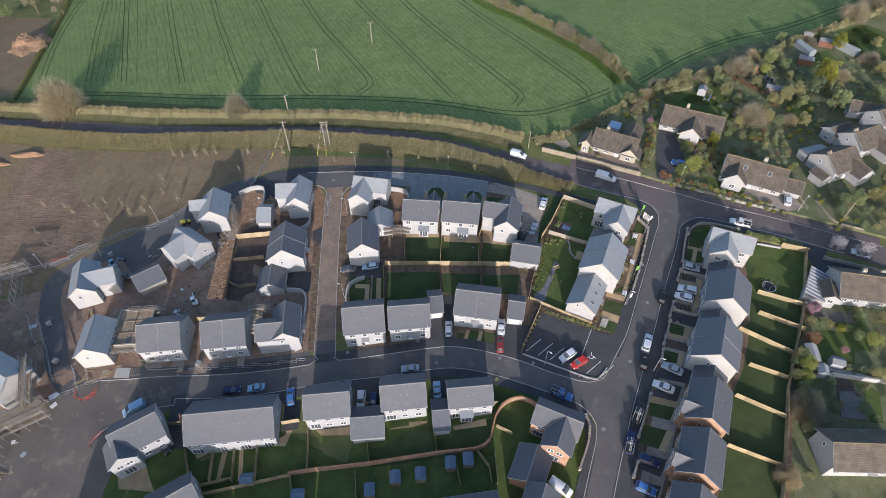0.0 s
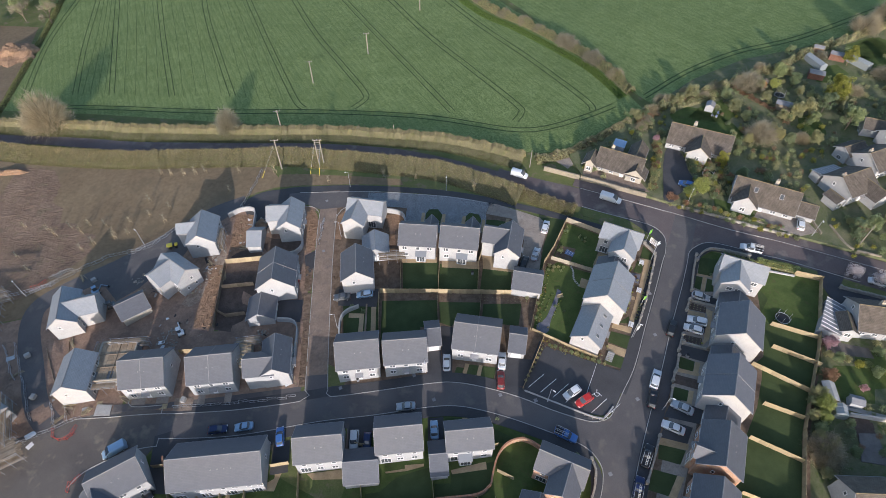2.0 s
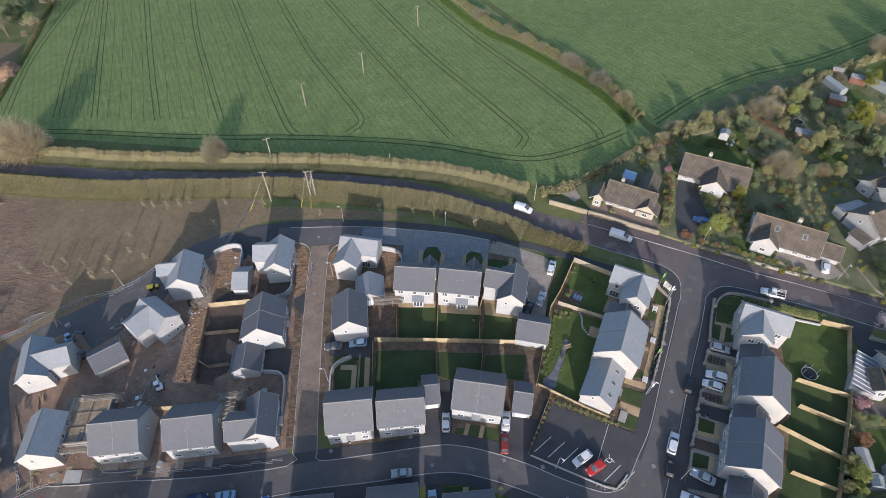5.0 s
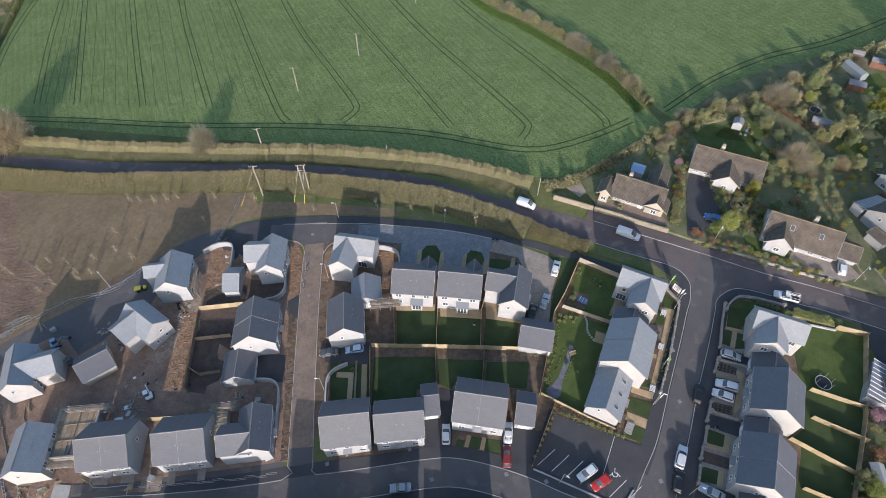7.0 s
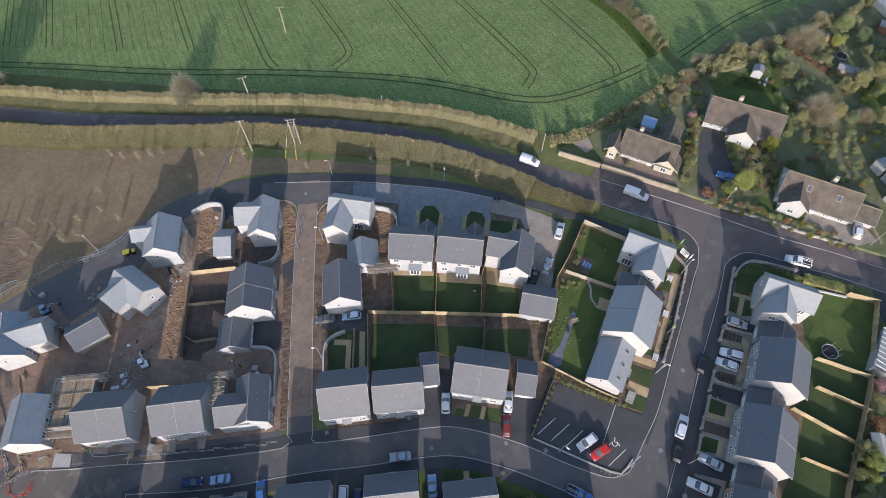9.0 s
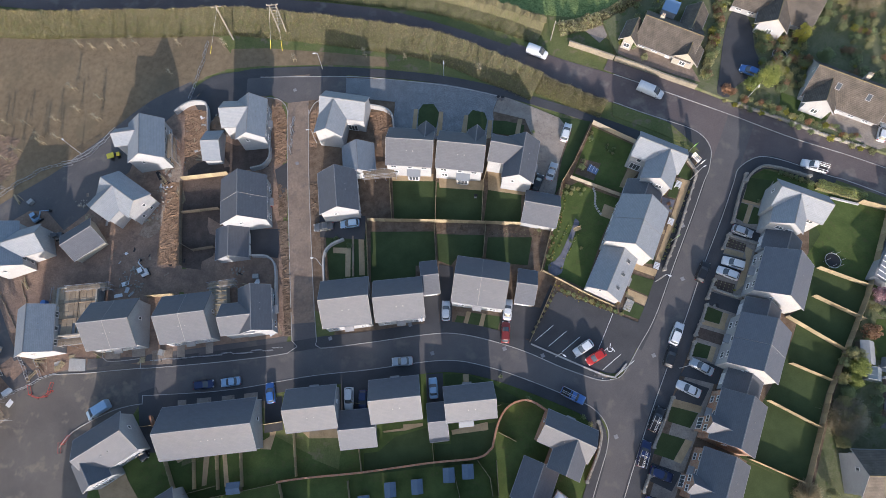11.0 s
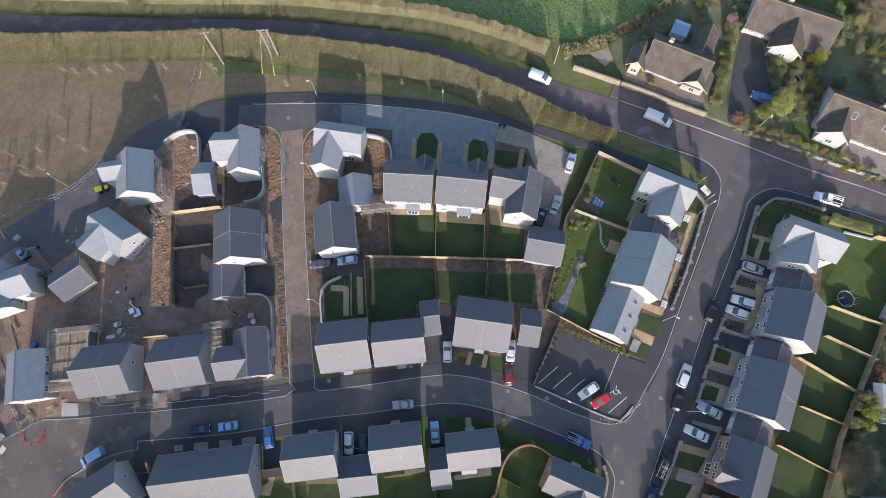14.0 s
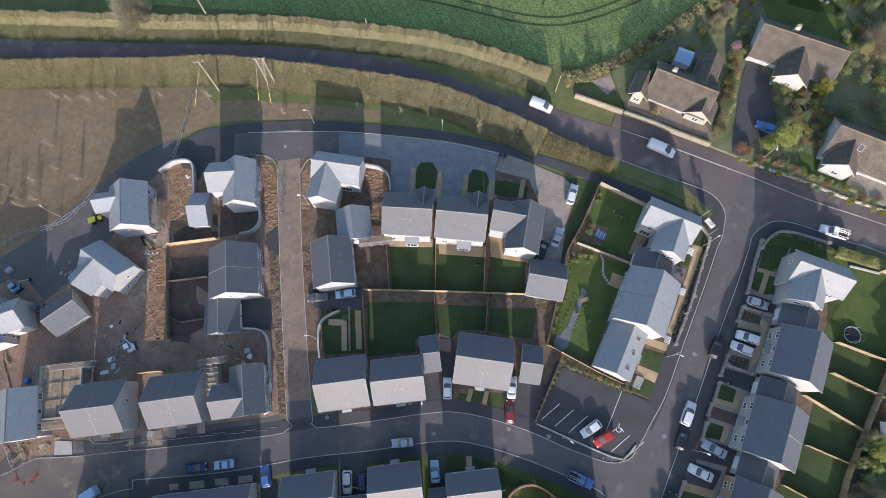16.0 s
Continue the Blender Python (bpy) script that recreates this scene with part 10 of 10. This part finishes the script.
for x, y, a, L, W, c, lab in (
    (-90.2, 57.6, 40, 3.4, 1.3, "white", "white plastic sheet lying by the barriers"), (-89.6, 55.0, 60, 1.8, 1.1, "white", "white plastic sheet lying by the barriers"),
    (-107.4, 75.0, 30, 3.2, 1.4, "timber", "stack of pale boards on the mud"), (-104.4, 76.8, 25, 2.8, 1.2, "steel", "bright sheet of wrapping on the mud"),
    (-94.8, 46.8, 20, 1.8, 0.9, "white", "crumpled pale wrapping on the mud"), (-91.6, 44.1, 70, 1.6, 1.0, "steel", "crumpled bright wrapping on the mud"), (-92.7, 40.8, 110, 2.0, 0.9, "timber_old", "loose boards on the mud"),
    (-68.0, 79.6, 20, 1.5, 0.9, "white", "crumpled pale wrapping on the mud"), (-67.4, 78.2, 80, 1.2, 0.8, "steel", "crumpled bright wrapping on the mud"), (-69.2, 77.0, 10, 1.7, 0.7, "white", "crumpled pale wrapping on the mud"), (-66.4, 77.3, 50, 1.4, 0.5, "kerb", "broken concrete slab on the mud"),
    (-60.9, 101.6, 5, 2.2, 0.5, "white", "white pipe length lying on the soil"), (-63.2, 104.4, 120, 2.4, 0.9, "dark", "dark roll of membrane on the mud"), (-61.6, 103.0, 40, 1.4, 1.0, "dark", "dark crumpled membrane on the mud"), (-62.4, 101.9, 80, 1.0, 0.8, "steel", "bright scrap on the mud"),
    (-68.6, 86.4, 30, 0.7, 0.6, "white", "white plastic crate on the mud"), (-66.8, 87.4, 80, 1.4, 0.4, "dark", "dark offcut on the mud"), (-71.8, 86.0, 55, 2.6, 0.25, "timber_old", "long timber on the mud"), (-58.6, 93.4, 70, 2.4, 0.14, "timber_old", "long plank on the topsoil"), (-59.6, 99.0, 60, 2.8, 0.14, "timber", "long plank on the topsoil"),
    (-56.2, 117.6, 30, 1.6, 0.2, "timber", "broken timber on the rubble"), (-54.6, 118.6, 120, 1.3, 0.9, "white", "white wrapping on the rubble"), (-55.4, 116.0, 75, 2.1, 0.16, "timber", "broken timber on the rubble"), (-54.0, 116.4, 20, 1.1, 0.7, "kerb", "pale slab on the rubble"), (-55.9, 113.4, 100, 2.5, 0.2, "timber", "broken timber on the rubble"), (-54.9, 110.4, 20, 1.5, 1.1, "kerb", "pale slab on the rubble"),
    (-84.4, 63.2, 60, 2.6, 0.2, "timber", "loose scaffold board by the house"), (-83.0, 62.6, 100, 2.0, 0.2, "timber_old", "loose scaffold board by the house"), (-80.4, 62.8, 20, 1.6, 0.9, "kerb", "pale slab by the house"), (-77.4, 64.0, 10, 1.5, 1.1, "timber", "pallet lid by the house"), (-62.6, 63.2, 10, 1.3, 1.1, "timber", "pallet lid by the kerb"), (-34.6, 68.6, 30, 1.6, 0.8, "white", "white wrapping by the gable"), (-33.2, 69.4, 110, 2.4, 0.2, "timber", "long plank by the gable"),
    (-38.6, 79.6, 60, 1.4, 1.0, "white", "crumpled pale wrapping behind the house"), (-37.4, 78.2, 20, 2.2, 0.2, "timber", "long plank behind the house"), (-39.8, 77.6, 100, 1.6, 0.9, "steel", "bright scrap behind the house"), (-36.0, 80.4, 140, 1.8, 0.16, "timber_old", "long plank behind the house")):
    litter(x, y, a, L, W, c, lab)
lr = random.Random(31)
for i in range(46):
    x, y = lr.choice(((-66, 95), (-61, 104), (-68, 83), (-60, 84), (-78, 97), (-88, 66), (-55, 116), (-45, 79)))
    litter(x + lr.gauss(0, 2.2), y + lr.gauss(0, 1.6), lr.uniform(0, 180), lr.uniform(0.5, 1.6), lr.uniform(0.12, 0.6), lr.choice(("timber_old", "dust", "dark", "kerb", "timber")), "small offcut trodden into the site mud")
t = thing("water_butt", -85.2, 75.7, 0, "blue plastic barrel on the mud", "barrel", z=gz(-85.2, 75.7))
bm = bmesh.new()
rod(bm, (0, 0, 0), (0, 0, 0.5), 0.55, 0.62, 12), rod(bm, (0, 0, 0.5), (0, 0, 1.2), 0.62, 0.55, 12)
part("body", bm, PAINT["blue"], t)

# doorsteps, pads and pallets along the unfinished fronts
for pts, m, lab in (
    ([(-78.1, 63.8), (-74.5, 63.6), (-74.2, 61.1), (-77.9, 61.1)], "kerb", "pale concrete pad before the house"),
    ([(-70.4, 65.6), (-67.2, 65.8), (-67.0, 63.6), (-70.2, 63.5)], "gravel", "paved doorstep by the new footway"),
    ([(-64.7, 66.0), (-62.0, 66.2), (-61.6, 64.1), (-64.5, 63.9)], "gravel", "paved doorstep by the new footway"),
    ([(-60.2, 65.2), (-55.8, 65.6), (-55.6, 62.6), (-59.9, 62.3)], "dust", "trodden sandy ground between the houses"),
    ([(-54.9, 66.3), (-53.3, 66.4), (-53.0, 64.0), (-54.7, 63.9)], "gravel", "paved doorstep by the new footway"),
    ([(-48.8, 66.8), (-47.2, 67.0), (-47.0, 64.7), (-48.6, 64.6)], "gravel", "paved doorstep by the new footway"),
    ([(-53.6, 55.3), (-51.8, 55.4), (-51.7, 54.2), (-53.5, 54.1)], "gravel", "grey doorstep before the terrace"),
    ([(-49.6, 55.7), (-46.6, 55.9), (-46.5, 54.5), (-49.5, 54.3)], "gravel", "grey doorstep before the terrace"),
    ([(-44.4, 56.1), (-41.8, 56.3), (-41.7, 55.0), (-44.3, 54.8)], "gravel", "grey doorstep before the terrace"),
    ([(-39.8, 56.5), (-37.0, 56.8), (-36.9, 55.5), (-39.7, 55.2)], "gravel", "grey doorstep before the terrace"),
):
    patch("doorstep", pts, m, 0.135, lab, "paving")
for x, y, a in ((-79.6, 62.6, 62), (-62.1, 63.3, 5), (-80.4, 61.8, 20)):
    t = thing("pallet", x, y, a, "timber pallet lying on the ground", "pallet", "pallets", z=gz(x, y) + 0.12)
    for i in range(6):
        part("deck_board", boxed(-0.5 + 0.2 * i, 0, 0.1, 0.13, 1.1, 0.025), "timber", t)
    for sy in (-0.5, 0, 0.5):
        part("bearer", boxed(0, sy, 0, 1.15, 0.09, 0.1), "timber", t)
brickwall([(-65.2, 51.4), (-61.6, 45.9)], "red brick side wall by the site entrance", 1.9)
brickwall([(-58.6, 52.2), (-57.8, 50.2)], "low red brick wall at the terrace end", 1.3)

# the raised site ground lies a little nearer than an even slope would put it, the falling field farther
def settled(x, y):
    rise, fall = west_rise(x, y) / 112.0, field_fall(x, y)
    even = gz(x, y) + fall
    k = 0.0
    for i in range(6):
        k = np.where(fall > 0.01, (even - gz(x + (x - 0.4) * k, y + (y - 14.0) * k)) / (107.0 - even), 0.0)
    rise = np.where(fall > 0.01, 0.0, rise)
    return x * (1 - rise) + (x - 0.4) * k, y + rise * (69 - y) + (y - 14.0) * k


def settle_mesh(me, org):
    co = np.empty(len(me.vertices) * 3)
    me.vertices.foreach_get("co", co)
    co = co.reshape(-1, 3) + org
    x, y = settled(co[:, 0], co[:, 1])
    co = np.stack([x, y, co[:, 2] + gz(x, y) - gz(co[:, 0], co[:, 1])], 1) - org
    me.vertices.foreach_set("co", co.ravel())
    me.update()


for ob in [o for o in scene.objects if o.parent is None and o.type in ("MESH", "EMPTY") and o.name != "ground"]:
    spot = ob.matrix_basis.translation
    if ob.name.split(".")[0] in ("hedge", "long_grass"):
        for c in ob.children:
            settle_mesh(c.data, np.array(spot))
    elif spot.length > 0.5:
        x, y = (float(q) for q in settled(spot.x, spot.y))
        ob.matrix_basis = Matrix.Translation((x - spot.x, y - spot.y, float(gz(x, y) - gz(spot.x, spot.y)))) @ ob.matrix_basis
    elif ob.type == "MESH":
        settle_mesh(ob.data, np.zeros(3))
